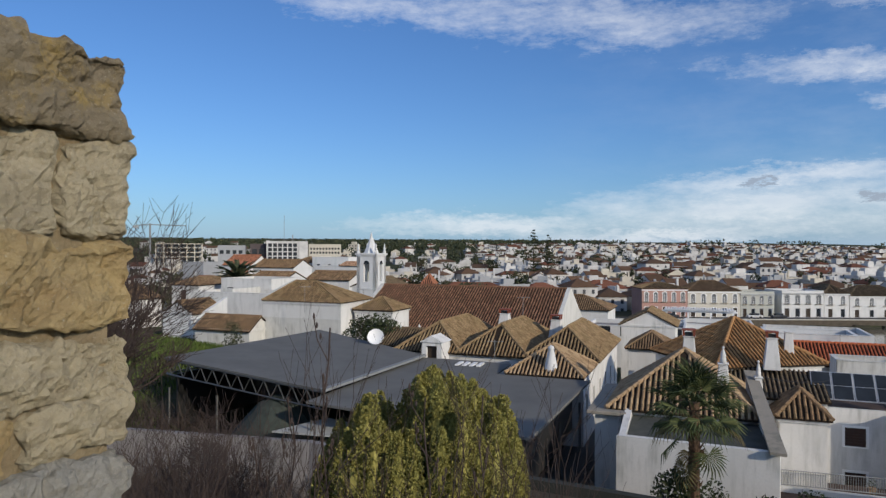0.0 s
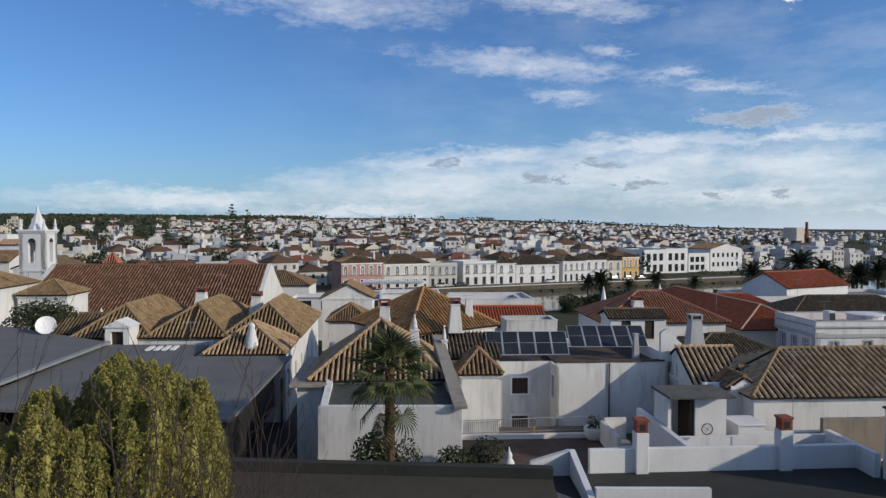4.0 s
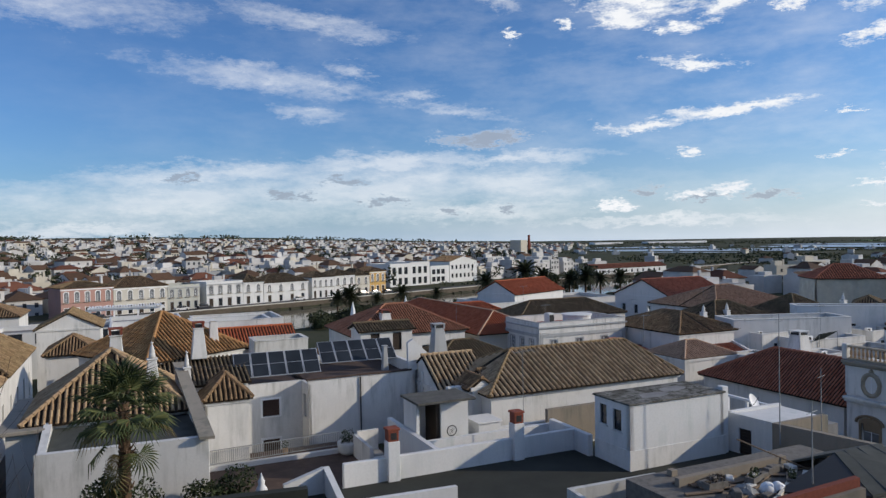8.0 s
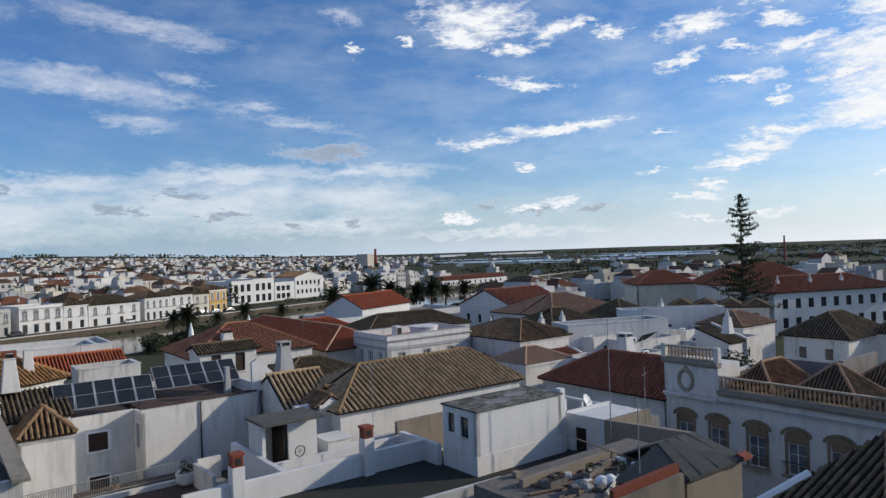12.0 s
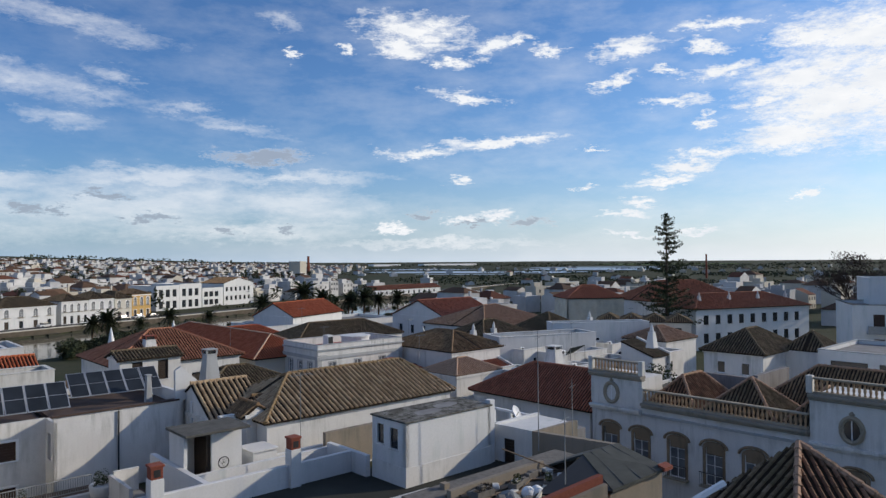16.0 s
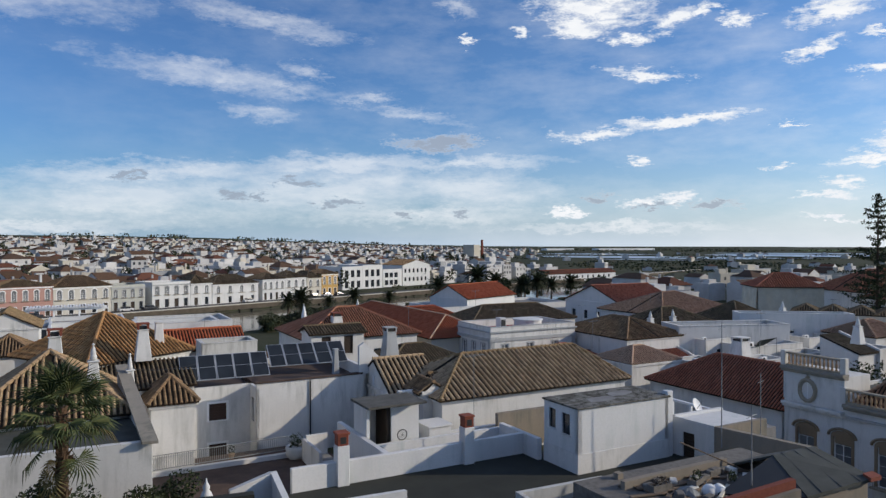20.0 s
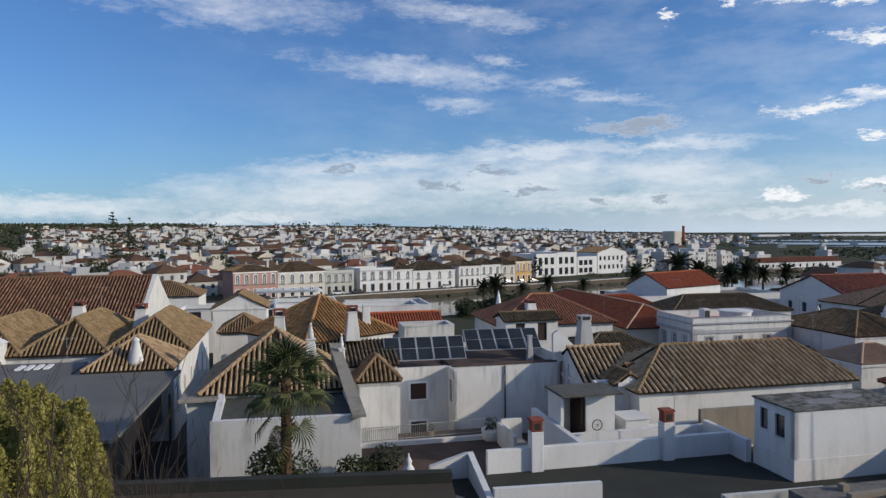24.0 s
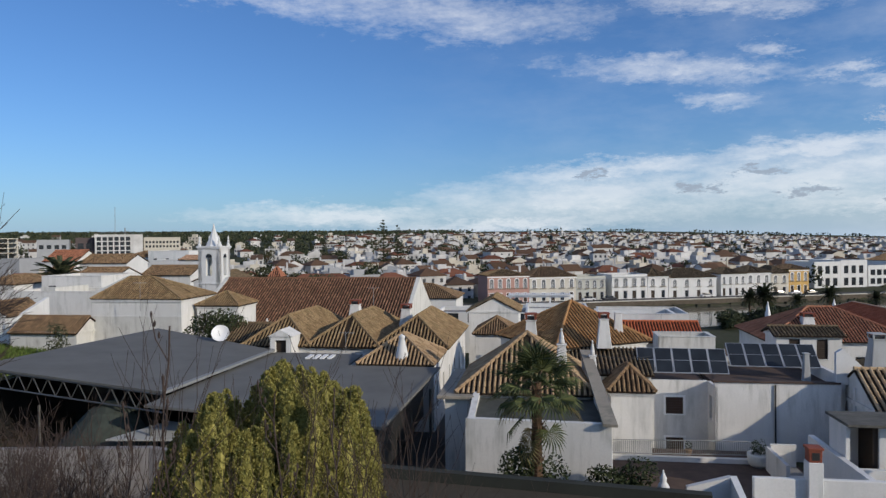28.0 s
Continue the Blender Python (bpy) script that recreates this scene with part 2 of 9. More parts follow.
class Shader:
    """A small builder round one Principled material."""

    def __init__(self, name, rough=0.8, metal=0.0, spec=0.3):
        self.mat = bpy.data.materials.new(name)
        self.mat.use_nodes = True
        self.t = self.mat.node_tree
        self.bsdf = self.t.nodes["Principled BSDF"]
        self.bsdf.inputs["Roughness"].default_value = rough
        self.bsdf.inputs["Metallic"].default_value = metal
        self.bsdf.inputs["Specular IOR Level"].default_value = spec
        self.co = self.t.nodes.new("ShaderNodeTexCoord").outputs["Object"]
        MATS[name] = self.mat

    def node(self, kind):
        return self.t.nodes.new(kind)

    def link(self, a, b):
        self.t.links.new(a, b)

    def mapped(self, scale=(1, 1, 1), source=None):
        m = self.node("ShaderNodeMapping")
        m.inputs["Scale"].default_value = scale
        self.link(source or self.co, m.inputs[0])
        return m.outputs[0]

    def world_co(self):
        return self.node("ShaderNodeNewGeometry").outputs["Position"]

    def noise(self, scale, detail=5, rough=0.6, vec=None):
        n = self.node("ShaderNodeTexNoise")
        n.inputs["Scale"].default_value, n.inputs["Detail"].default_value, n.inputs["Roughness"].default_value = scale, detail, rough
        self.link(vec or self.co, n.inputs["Vector"])
        return n.outputs["Fac"]

    def ramp(self, fac, *stops):
        r = self.node("ShaderNodeValToRGB")
        e = r.color_ramp.elements
        while len(e) < len(stops):
            e.new(0.5)
        for el, (pos, col) in zip(e, stops):
            el.position = pos
            el.color = (*col, 1) if len(col) == 3 else col
        self.link(fac, r.inputs[0])
        return r.outputs[0]

    def step(self, fac, lo, hi):
        m = self.node("ShaderNodeMapRange")
        m.inputs[1].default_value, m.inputs[2].default_value = lo, hi
        self.link(fac, m.inputs[0])
        return m.outputs[0]

    def mix(self, fac, a, b, mode="MIX"):
        m = self.node("ShaderNodeMix")
        m.data_type, m.blend_type = "RGBA", mode
        for i, v in ((0, fac), (6, a), (7, b)):
            if isinstance(v, (int, float)):
                m.inputs[i].default_value = v
            elif isinstance(v, tuple):
                m.inputs[i].default_value = (*v, 1)
            else:
                self.link(v, m.inputs[i])
        return m.outputs[2]

    def times(self, a, b):
        m = self.node("ShaderNodeMath")
        m.operation = "MULTIPLY"
        for i, v in enumerate((a, b)):
            if isinstance(v, (int, float)):
                m.inputs[i].default_value = v
            else:
                self.link(v, m.inputs[i])
        return m.outputs[0]

    def colour(self, c):
        if isinstance(c, tuple):
            self.bsdf.inputs["Base Color"].default_value = (*c, 1)
        else:
            self.link(c, self.bsdf.inputs["Base Color"])
        return self

    def rough(self, r):
        self.link(r, self.bsdf.inputs["Roughness"])
        return self

    def bump(self, height, strength=0.3, distance=0.02):
        b = self.node("ShaderNodeBump")
        b.inputs["Strength"].default_value, b.inputs["Distance"].default_value = strength, distance
        self.link(height, b.inputs["Height"])
        self.link(b.outputs[0], self.bsdf.inputs["Normal"])
        return self

    def by_object(self):
        return self.node("ShaderNodeObjectInfo").outputs["Random"]

    def by_island(self):
        return self.node("ShaderNodeNewGeometry").outputs["Random Per Island"]


def plaster(name, base, dirt=(0.42, 0.41, 0.38), amount=0.5, cool=None):
    s = Shader(name, 0.9, spec=0.15)
    w = s.world_co()
    runs = s.noise(1.0, 6, 0.65, s.mapped((1.6, 1.6, 0.22), w))
    blotch = s.noise(0.45, 6, 0.6, w)
    fine = s.noise(9.0, 5, 0.6, w)
    m = s.times(s.step(runs, 0.47, 0.70), s.step(blotch, 0.38, 0.62))
    c = s.mix(s.times(m, amount), base, dirt)
    c = s.mix(s.times(s.step(fine, 0.42, 0.75), 0.3), c, tuple(v * 0.72 for v in base))
    patch = s.noise(0.25, 3, 0.5, w)
    c = s.mix(s.times(s.step(patch, 0.47, 0.6), 0.5), c, cool or tuple(v * 0.86 for v in base))
    s.colour(c)
    s.bump(s.noise(14.0, 4, 0.6, w), 0.25, 0.01)
    return s.mat


def tile(name, stops, lichen, amount, moss=1.0):
    """Barrel tiles: each tile its own tone, with lichen and dark weathering in patches."""
    s = Shader(name, 0.88, spec=0.2)
    w = s.world_co()
    c = s.ramp(s.step(s.by_island(), -0.15, 1.15), *stops)
    c = s.mix(s.times(s.step(s.noise(1.3, 6, 0.65, w), 0.45, 0.7), amount), c, lichen)
    c = s.mix(s.times(s.step(s.noise(2.1, 6, 0.7, w), 0.5, 0.62), 0.45 * moss), c, (0.085, 0.07, 0.035))
    c = s.mix(s.times(s.step(s.noise(6.5, 5, 0.7, w), 0.5, 0.66), 0.6 * moss), c, (0.05, 0.04, 0.028))
    s.colour(c)
    s.bump(s.noise(22.0, 4, 0.6, w), 0.4, 0.01)
    return s.mat


white = plaster("whitewash", (0.68, 0.67, 0.645), (0.27, 0.28, 0.25), amount=0.85)
white_clean = plaster("fresh_whitewash", (0.67, 0.67, 0.66), (0.33, 0.41, 0.38), amount=0.5)
white_dirty = plaster("stained_whitewash", (0.62, 0.61, 0.57), (0.22, 0.21, 0.18), 0.95)
cream = plaster("cream_plaster", (0.58, 0.55, 0.48), amount=0.45)
ochre = plaster("ochre_plaster", (0.56, 0.36, 0.13), amount=0.3)
pink = plaster("terracotta_pink_plaster", (0.42, 0.25, 0.21), amount=0.3)
sage = plaster("sage_plaster", (0.46, 0.465, 0.42), amount=0.3)
grey_band = plaster("grey_stone_trim", (0.42, 0.43, 0.43), (0.2, 0.2, 0.19), 0.6)
limestone = plaster("weathered_limestone", (0.36, 0.315, 0.24), (0.13, 0.11, 0.085), 0.9)
hood_stone = plaster("brown_stained_stone", (0.27, 0.20, 0.13), (0.08, 0.06, 0.04), 0.95)
bare_render = plaster("bare_cement_render", (0.28, 0.24, 0.19), (0.12, 0.13, 0.11), 0.9)
# this grey holds the garden wall's shade in its base, with stains over it
wall_grey = plaster("stained_and_shaded_render", (0.24, 0.225, 0.22), (0.045, 0.045, 0.04), 0.95)
# very dark brown base with darker runs over it
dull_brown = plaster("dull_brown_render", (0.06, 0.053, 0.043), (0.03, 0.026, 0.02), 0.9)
coping_m = plaster("weathered_coping", (0.30, 0.27, 0.225), (0.09, 0.11, 0.09), 0.9)

tile_gold = tile("lichened_golden_tiles", ((0.0, (0.16, 0.10, 0.055)), (0.5, (0.27, 0.18, 0.095)), (1.0, (0.37, 0.26, 0.145))), (0.29, 0.22, 0.11), 0.6)
tile_brown = tile("weathered_brown_tiles", ((0.0, (0.13, 0.08, 0.05)), (0.5, (0.24, 0.15, 0.085)), (1.0, (0.36, 0.24, 0.14))), (0.23, 0.175, 0.095), 0.5)
tile_dark = tile("dark_mossy_tiles", ((0.0, (0.10, 0.072, 0.047)), (0.5, (0.175, 0.125, 0.078)), (1.0, (0.27, 0.195, 0.125))), (0.14, 0.125, 0.065), 0.6)
tile_red = tile("red_clay_tiles", ((0.0, (0.26, 0.085, 0.052)), (0.5, (0.36, 0.13, 0.08)), (1.0, (0.45, 0.18, 0.115))), (0.29, 0.125, 0.08), 0.5, 0.4)
tile_church = tile("church_brown_tiles", ((0.0, (0.11, 0.055, 0.036)), (0.5, (0.21, 0.105, 0.064)), (1.0, (0.36, 0.195, 0.12))), (0.19, 0.125, 0.075), 0.45)
tile_amber = tile("amber_clay_tiles", ((0.0, (0.27, 0.135, 0.055)), (0.5, (0.41, 0.215, 0.09)), (1.0, (0.50, 0.29, 0.13))), (0.38, 0.235, 0.10), 0.35, 0.4)
tile_straw = tile("straw_lichened_tiles", ((0.0, (0.21, 0.13, 0.075)), (0.5, (0.37, 0.25, 0.145)), (1.0, (0.48, 0.35, 0.215))), (0.33, 0.25, 0.14), 0.45, 0.5)
tile_ribbed = tile("sunbleached_cover_tiles", ((0.0, (0.28, 0.19, 0.115)), (0.5, (0.44, 0.315, 0.19)), (1.0, (0.56, 0.41, 0.26))), (0.40, 0.30, 0.18), 0.4, 0.25)
tile_orange = tile("orange_clay_tiles", ((0.0, (0.25, 0.10, 0.06)), (0.5, (0.35, 0.145, 0.085)), (1.0, (0.43, 0.19, 0.115))), (0.30, 0.13, 0.08), 0.4, 0.35)
# near-black: gathered dirt and the shade between cover tiles share this colour
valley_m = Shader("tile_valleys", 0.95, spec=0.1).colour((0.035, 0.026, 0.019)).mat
tile_deep = tile("deep_red_tiles", ((0.0, (0.32, 0.085, 0.042)), (0.5, (0.42, 0.12, 0.058)), (1.0, (0.50, 0.16, 0.082))), (0.34, 0.105, 0.055), 0.4, 0.2)
tile_vivid = tile("vivid_red_tiles", ((0.0, (0.38, 0.10, 0.045)), (0.5, (0.47, 0.13, 0.055)), (1.0, (0.55, 0.17, 0.08))), (0.40, 0.12, 0.06), 0.3, 0.3)
tile_rust = tile("rust_red_tiles", ((0.0, (0.28, 0.115, 0.065)), (0.5, (0.39, 0.17, 0.10)), (1.0, (0.48, 0.235, 0.145))), (0.28, 0.14, 0.085), 0.4, 0.35)
tile_fresh = tile("fresh_pink_tiles", ((0.0, (0.40, 0.26, 0.175)), (0.5, (0.47, 0.315, 0.215)), (1.0, (0.53, 0.365, 0.255))), (0.42, 0.29, 0.20), 0.3, 0.15)
tile_pale = tile("pale_new_tiles", ((0.0, (0.33, 0.20, 0.13)), (0.5, (0.42, 0.26, 0.17)), (1.0, (0.48, 0.31, 0.21))), (0.36, 0.24, 0.16), 0.3)


def ribbed(name, base, dark, patch):
    """Roof of barrel tiles seen from far off: ribs down the slope as bump, tone by patches and by house."""
    s = Shader(name, 0.9, spec=0.15)
    w = s.world_co()
    c = s.mix(s.step(s.noise(0.7, 6, 0.7, w), 0.35, 0.7), base, patch)
    c = s.mix(s.times(s.step(s.noise(3.0, 5, 0.7, w), 0.5, 0.75), 0.6), c, dark)
    hsv = s.node("ShaderNodeHueSaturation")
    s.link(c, hsv.inputs["Color"])
    s.link(s.step(s.by_object(), -1.2, 1.0), hsv.inputs["Value"])
    s.colour(hsv.outputs[0])
    s.bump(s.noise(6.0, 4, 0.7, w), 0.6, 0.06)
    return s.mat


far_tile = ribbed("far_clay_roof", (0.18, 0.105, 0.065), (0.075, 0.05, 0.035), (0.13, 0.08, 0.052))
far_tile_red = ribbed("far_red_roof", (0.21, 0.085, 0.052), (0.10, 0.045, 0.03), (0.17, 0.075, 0.048))
far_tile_dark = ribbed("far_dark_roof", (0.115, 0.075, 0.055), (0.05, 0.035, 0.03), (0.16, 0.1, 0.065))


def plain(name, col, rough=0.6, metal=0.0, vary=0.25, scale=3.0, bump=0.15, spec=0.4):
    s = Shader(name, rough, metal, spec)
    w = s.world_co()
    c = s.mix(s.step(s.noise(scale, 6, 0.65, w), 0.3, 0.75), col, tuple(v * (1 - vary) for v in col))
    s.colour(c)
    s.bump(s.noise(scale * 6, 4, 0.6, w), bump, 0.01)
    return s.mat


far_white = plain("far_white_walls", (0.62, 0.61, 0.59), 0.9, vary=0.45, scale=0.12)
far_cream = plain("far_cream_walls", (0.52, 0.48, 0.40), 0.9, vary=0.15, scale=0.5)
far_grey = plain("far_grey_walls", (0.34, 0.35, 0.36), 0.9, vary=0.15, scale=0.5)
far_dark = plain("dark_brown_cladding", (0.09, 0.07, 0.07), 0.8, vary=0.2, scale=0.5)
def lichen_roof():
    """A cement roof slab gone dark with moss, paler where it is bare."""
    s = Shader("lichened_cement_slab", 0.95, spec=0.1)
    w = s.world_co()
    c = s.mix(s.step(s.noise(1.1, 7, 0.7, w), 0.42, 0.6), (0.10, 0.095, 0.08), (0.23, 0.225, 0.21))
    c = s.mix(s.step(s.noise(2.6, 6, 0.75, w), 0.5, 0.62), c, (0.035, 0.035, 0.026))
    s.colour(c)
    s.bump(s.noise(9.0, 5, 0.7, w), 0.5, 0.02)
    return s.mat


lichen_slab = lichen_roof()
flat_roof_m = plain("grey_flat_roof", (0.26, 0.255, 0.25), 0.9, vary=0.45, scale=0.8)
slab_dark = plain("mossy_concrete_slab", (0.13, 0.125, 0.11), 0.95, vary=0.6, scale=1.5, bump=0.4)
asphalt = plain("dark_bitumen_terrace", (0.032, 0.035, 0.028), 0.92, vary=0.45, scale=0.5, bump=0.3)
red_deck = plain("red_painted_deck", (0.33, 0.10, 0.09), 0.8, vary=0.3, scale=0.6)
terrace_clay = plain("brown_terrace_floor", (0.11, 0.072, 0.056), 0.9, vary=0.6, scale=0.8)
sheet_grey = plain("grey_roof_sheeting", (0.165, 0.165, 0.157), 0.85, vary=0.28, scale=0.3, bump=0.08, spec=0.12)
flashing_m = plain("dull_zinc_flashing", (0.24, 0.25, 0.25), 0.7, vary=0.25)
felt = plain("dark_roofing_felt", (0.075, 0.08, 0.07), 0.9, vary=0.5, scale=1.2, bump=0.4)
sheet_edge = plain("pale_sheet_edge", (0.40, 0.41, 0.40), 0.6, vary=0.2)
steel = plain("galvanised_steel", (0.20, 0.20, 0.19), 0.45, 0.8, vary=0.3)
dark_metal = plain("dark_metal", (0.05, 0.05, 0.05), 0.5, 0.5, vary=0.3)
iron_grey = plain("grey_painted_iron", (0.30, 0.31, 0.31), 0.6, 0.2, vary=0.3)
alu = plain("aluminium_frame", (0.55, 0.56, 0.57), 0.4, 0.7, vary=0.1)
wood_dark = plain("dark_wood", (0.045, 0.03, 0.02), 0.7, vary=0.4, scale=6)
shutter = plain("brown_shutter", (0.06, 0.032, 0.022), 0.65, vary=0.3, scale=9)
brick_red = plain("red_brick_pot", (0.26, 0.07, 0.04), 0.85, vary=0.35, scale=8, bump=0.4)
terracotta = plain("terracotta_baluster", (0.50, 0.33, 0.19), 0.85, vary=0.35, scale=5)
paint_white = plain("white_paint", (0.80, 0.80, 0.79), 0.6, vary=0.08)
rubble_m = plain("grey_rubble", (0.19, 0.175, 0.155), 0.95, vary=0.5, scale=4, bump=0.6)
plank_m = plain("old_planks", (0.22, 0.16, 0.11), 0.9, vary=0.4, scale=5)
rubber = plain("black_rubber", (0.02, 0.02, 0.02), 0.6, vary=0.2)
bark = plain("bark", (0.10, 0.07, 0.05), 0.95, vary=0.5, scale=9, bump=0.7)
twig_m = plain("grey_brown_twigs", (0.062, 0.043, 0.036), 0.9, vary=0.4, scale=9)
palm_bark = plain("palm_trunk_fibre", (0.14, 0.085, 0.05), 0.95, vary=0.55, scale=7, bump=0.9)
car_white = plain("white_car_paint", (0.55, 0.55, 0.55), 0.5, 0.0, vary=0.05)
car_dark = plain("dark_car_paint", (0.04, 0.045, 0.055), 0.25, 0.0, vary=0.1)
quay_stone = plain("quay_masonry", (0.12, 0.10, 0.075), 0.95, vary=0.5, scale=0.8, bump=0.5)
road_m = plain("street_paving", (0.065, 0.062, 0.058), 0.9, vary=0.3, scale=0.6)


def glassy(name, col, rough=0.12, spec=0.6):
    s = Shader(name, rough, 0.0, spec)
    s.colour(s.mix(s.step(s.noise(0.9, 3, 0.5, s.world_co()), 0.3, 0.7), col, tuple(v * 0.5 for v in col)))
    return s.mat


curtain_m = glassy("curtained_glass", (0.22, 0.23, 0.24), 0.25)
pane_m = glassy("window_glass", (0.03, 0.035, 0.042))
far_pane = glassy("far_window_glass", (0.05, 0.055, 0.065), 0.3)
solar_m = glassy("solar_glass", (0.028, 0.034, 0.042), 0.3, 0.3)


def leafy(name, dark, light, tip=None):
    s = Shader(name, 0.75, 0.0, 0.25)
    c = s.ramp(s.by_island(), (0.0, dark), (0.6, light), (1.0, tip or light))
    c = s.mix(s.times(s.step(s.noise(2.0, 4, 0.6, s.world_co()), 0.4, 0.7), 0.35), c, dark)
    s.colour(c)
    return s.mat


leaf_gold = leafy("yellow_green_foliage", (0.17, 0.16, 0.045), (0.28, 0.26, 0.07), (0.38, 0.345, 0.105))
leaf_palm = leafy("palm_fronds", (0.03, 0.045, 0.018), (0.07, 0.09, 0.03), (0.13, 0.13, 0.045))
leaf_dry = leafy("dry_fronds", (0.09, 0.07, 0.03), (0.17, 0.14, 0.055))
leaf_dark = leafy("dark_foliage", (0.018, 0.028, 0.014), (0.045, 0.06, 0.025), (0.07, 0.08, 0.03))
leaf_far = leafy("far_foliage", (0.022, 0.033, 0.018), (0.05, 0.06, 0.03), (0.085, 0.085, 0.04))
leaf_olive = leafy("olive_foliage", (0.035, 0.038, 0.02), (0.075, 0.075, 0.04), (0.12, 0.11, 0.06))
leaf_brown = leafy("brown_winter_twigs", (0.035, 0.025, 0.018), (0.075, 0.055, 0.042), (0.12, 0.095, 0.075))
canvas_m = plain("pale_canvas", (0.60, 0.56, 0.46), 0.85, vary=0.25, scale=0.7)
grass_m = leafy("grass_blades", (0.04, 0.06, 0.012), (0.085, 0.13, 0.022), (0.12, 0.16, 0.04))


def stone(name, a, b, c):
    s = Shader(name, 0.92, spec=0.2)
    w = s.world_co()
    col = s.mix(s.step(s.noise(2.6, 8, 0.65, w), 0.35, 0.68), a, b)
    col = s.mix(s.times(s.step(s.noise(7.0, 8, 0.7, w), 0.48, 0.68), 0.8), col, c)
    col = s.mix(s.times(s.step(s.noise(45.0, 6, 0.75, w), 0.52, 0.72), 0.6), col, tuple(v * 0.5 for v in a))
    col = s.mix(s.times(s.step(s.noise(16.0, 8, 0.75, w), 0.5, 0.62), 0.55), col, tuple(v * 0.62 for v in b))
    col = s.mix(s.times(s.step(s.noise(27.0, 6, 0.7, w), 0.6, 0.7), 0.5), col, tuple(min(1, v * 1.35) for v in b))
    col = s.mix(s.times(s.step(s.noise(120.0, 3, 0.6, w), 0.62, 0.72), 0.5), col, (0.55, 0.5, 0.4))
    s.colour(col)
    h = s.node("ShaderNodeMath")
    h.operation = "ADD"
    s.link(s.noise(11.0, 10, 0.72, w), h.inputs[0])
    s.link(s.times(s.noise(70.0, 8, 0.75, w), 0.45), h.inputs[1])
    s.bump(h.outputs[0], 1.0, 0.035)
    return s.mat


stone_grey = stone("grey_limestone", (0.44, 0.375, 0.245), (0.52, 0.45, 0.31), (0.29, 0.245, 0.165))
stone_gold = stone("golden_limestone", (0.50, 0.375, 0.18), (0.43, 0.33, 0.175), (0.34, 0.23, 0.11))
stone_dark = stone("dark_lichened_stone", (0.24, 0.20, 0.14), (0.32, 0.265, 0.175), (0.46, 0.32, 0.09))
stone_blue = stone("bluish_stone", (0.31, 0.31, 0.29), (0.37, 0.35, 0.30), (0.22, 0.21, 0.18))
mortar_m = stone("lime_mortar", (0.40, 0.32, 0.20), (0.34, 0.27, 0.16), (0.25, 0.18, 0.1))


def earth():
    s = Shader("earth_and_fields", 0.95, spec=0.1)
    w = s.world_co()
    c = s.mix(s.step(s.noise(0.02, 8, 0.65, w), 0.4, 0.62), (0.045, 0.052, 0.026), (0.07, 0.065, 0.04))
    c = s.mix(s.times(s.step(s.noise(0.25, 6, 0.65, w), 0.45, 0.65), 0.6), c, (0.035, 0.05, 0.02))
    c = s.mix(s.times(s.step(s.noise(1.6, 5, 0.6, w), 0.5, 0.7), 0.4), c, (0.10, 0.085, 0.06))
    s.colour(c)
    s.bump(s.noise(2.5, 6, 0.7, w), 0.6, 0.08)
    return s.mat


ground_m = earth()


def watery():
    s = Shader("river_water", 0.08, 0.0, 0.5)
    w = s.world_co()
    s.colour(s.mix(s.noise(0.05, 3, 0.5, w), (0.07, 0.075, 0.055), (0.10, 0.10, 0.08)))
    s.bump(s.noise(1.2, 4, 0.6, s.mapped((1, 0.4, 1), w)), 0.25, 0.03)
    return s.mat


water_m = watery()
lagoon_m = glassy("lagoon_water", (0.42, 0.50, 0.58), 0.3)

# ---------------------------------------------------------------- building blocks
TURN = -20.7                       # the old town's streets run this way
GRID = pose(0, 0, 0, 0, 0, TURN)


def mesh_of(bm, name):
    me = bpy.data.meshes.new(name)
    bm.to_mesh(me)
    bm.free()
    return me


def part(name, bm, material, parent=None, label="", m=None, smooth=False):
    """One mesh object from a bmesh (or a finished mesh), under a thing or a part."""
    me = bm if isinstance(bm, bpy.types.Mesh) else mesh_of(bm, name)
    if not me.materials:
        me.materials.append(material)
    if smooth:
        for p in me.polygons:
            p.use_smooth = True
    ob = new(name, me)
    ob.parent = parent
    if m is not None:
        ob.matrix_basis = m
    if label:
        ob["label"] = label
    return ob


def thing(name, m, label, category, group="", kind=""):
    ob = new(name)
    ob.empty_display_size = 0.2
    ob.matrix_basis = m
    return tagged(ob, label, category, group, kind)


def g(x, y, z=0.0, rz=0.0):
    """A pose on the old town's grid."""
    return GRID @ pose(x, y, z, 0, 0, rz)


def box(bm, x0, x1, y0, y1, z0, z1, m=None):
    vs = [bm.verts.new(Vector(p) if m is None else m @ Vector(p)) for p in
          ((x0, y0, z0), (x1, y0, z0), (x1, y1, z0), (x0, y1, z0), (x0, y0, z1), (x1, y0, z1), (x1, y1, z1), (x0, y1, z1))]
    for f in ((3, 2, 1, 0), (4, 5, 6, 7), (0, 1, 5, 4), (1, 2, 6, 5), (2, 3, 7, 6), (3, 0, 4, 7)):
        bm.faces.new([vs[i] for i in f])
    return bm


def boxes(*items):
    bm = bmesh.new()
    for it in items:
        box(bm, *it)
    return bm


def bevelled(bm, w=0.02, seg=1):
    bmesh.ops.bevel(bm, geom=bm.edges[:], offset=w, segments=seg, affect="EDGES", profile=0.6)
    return bm


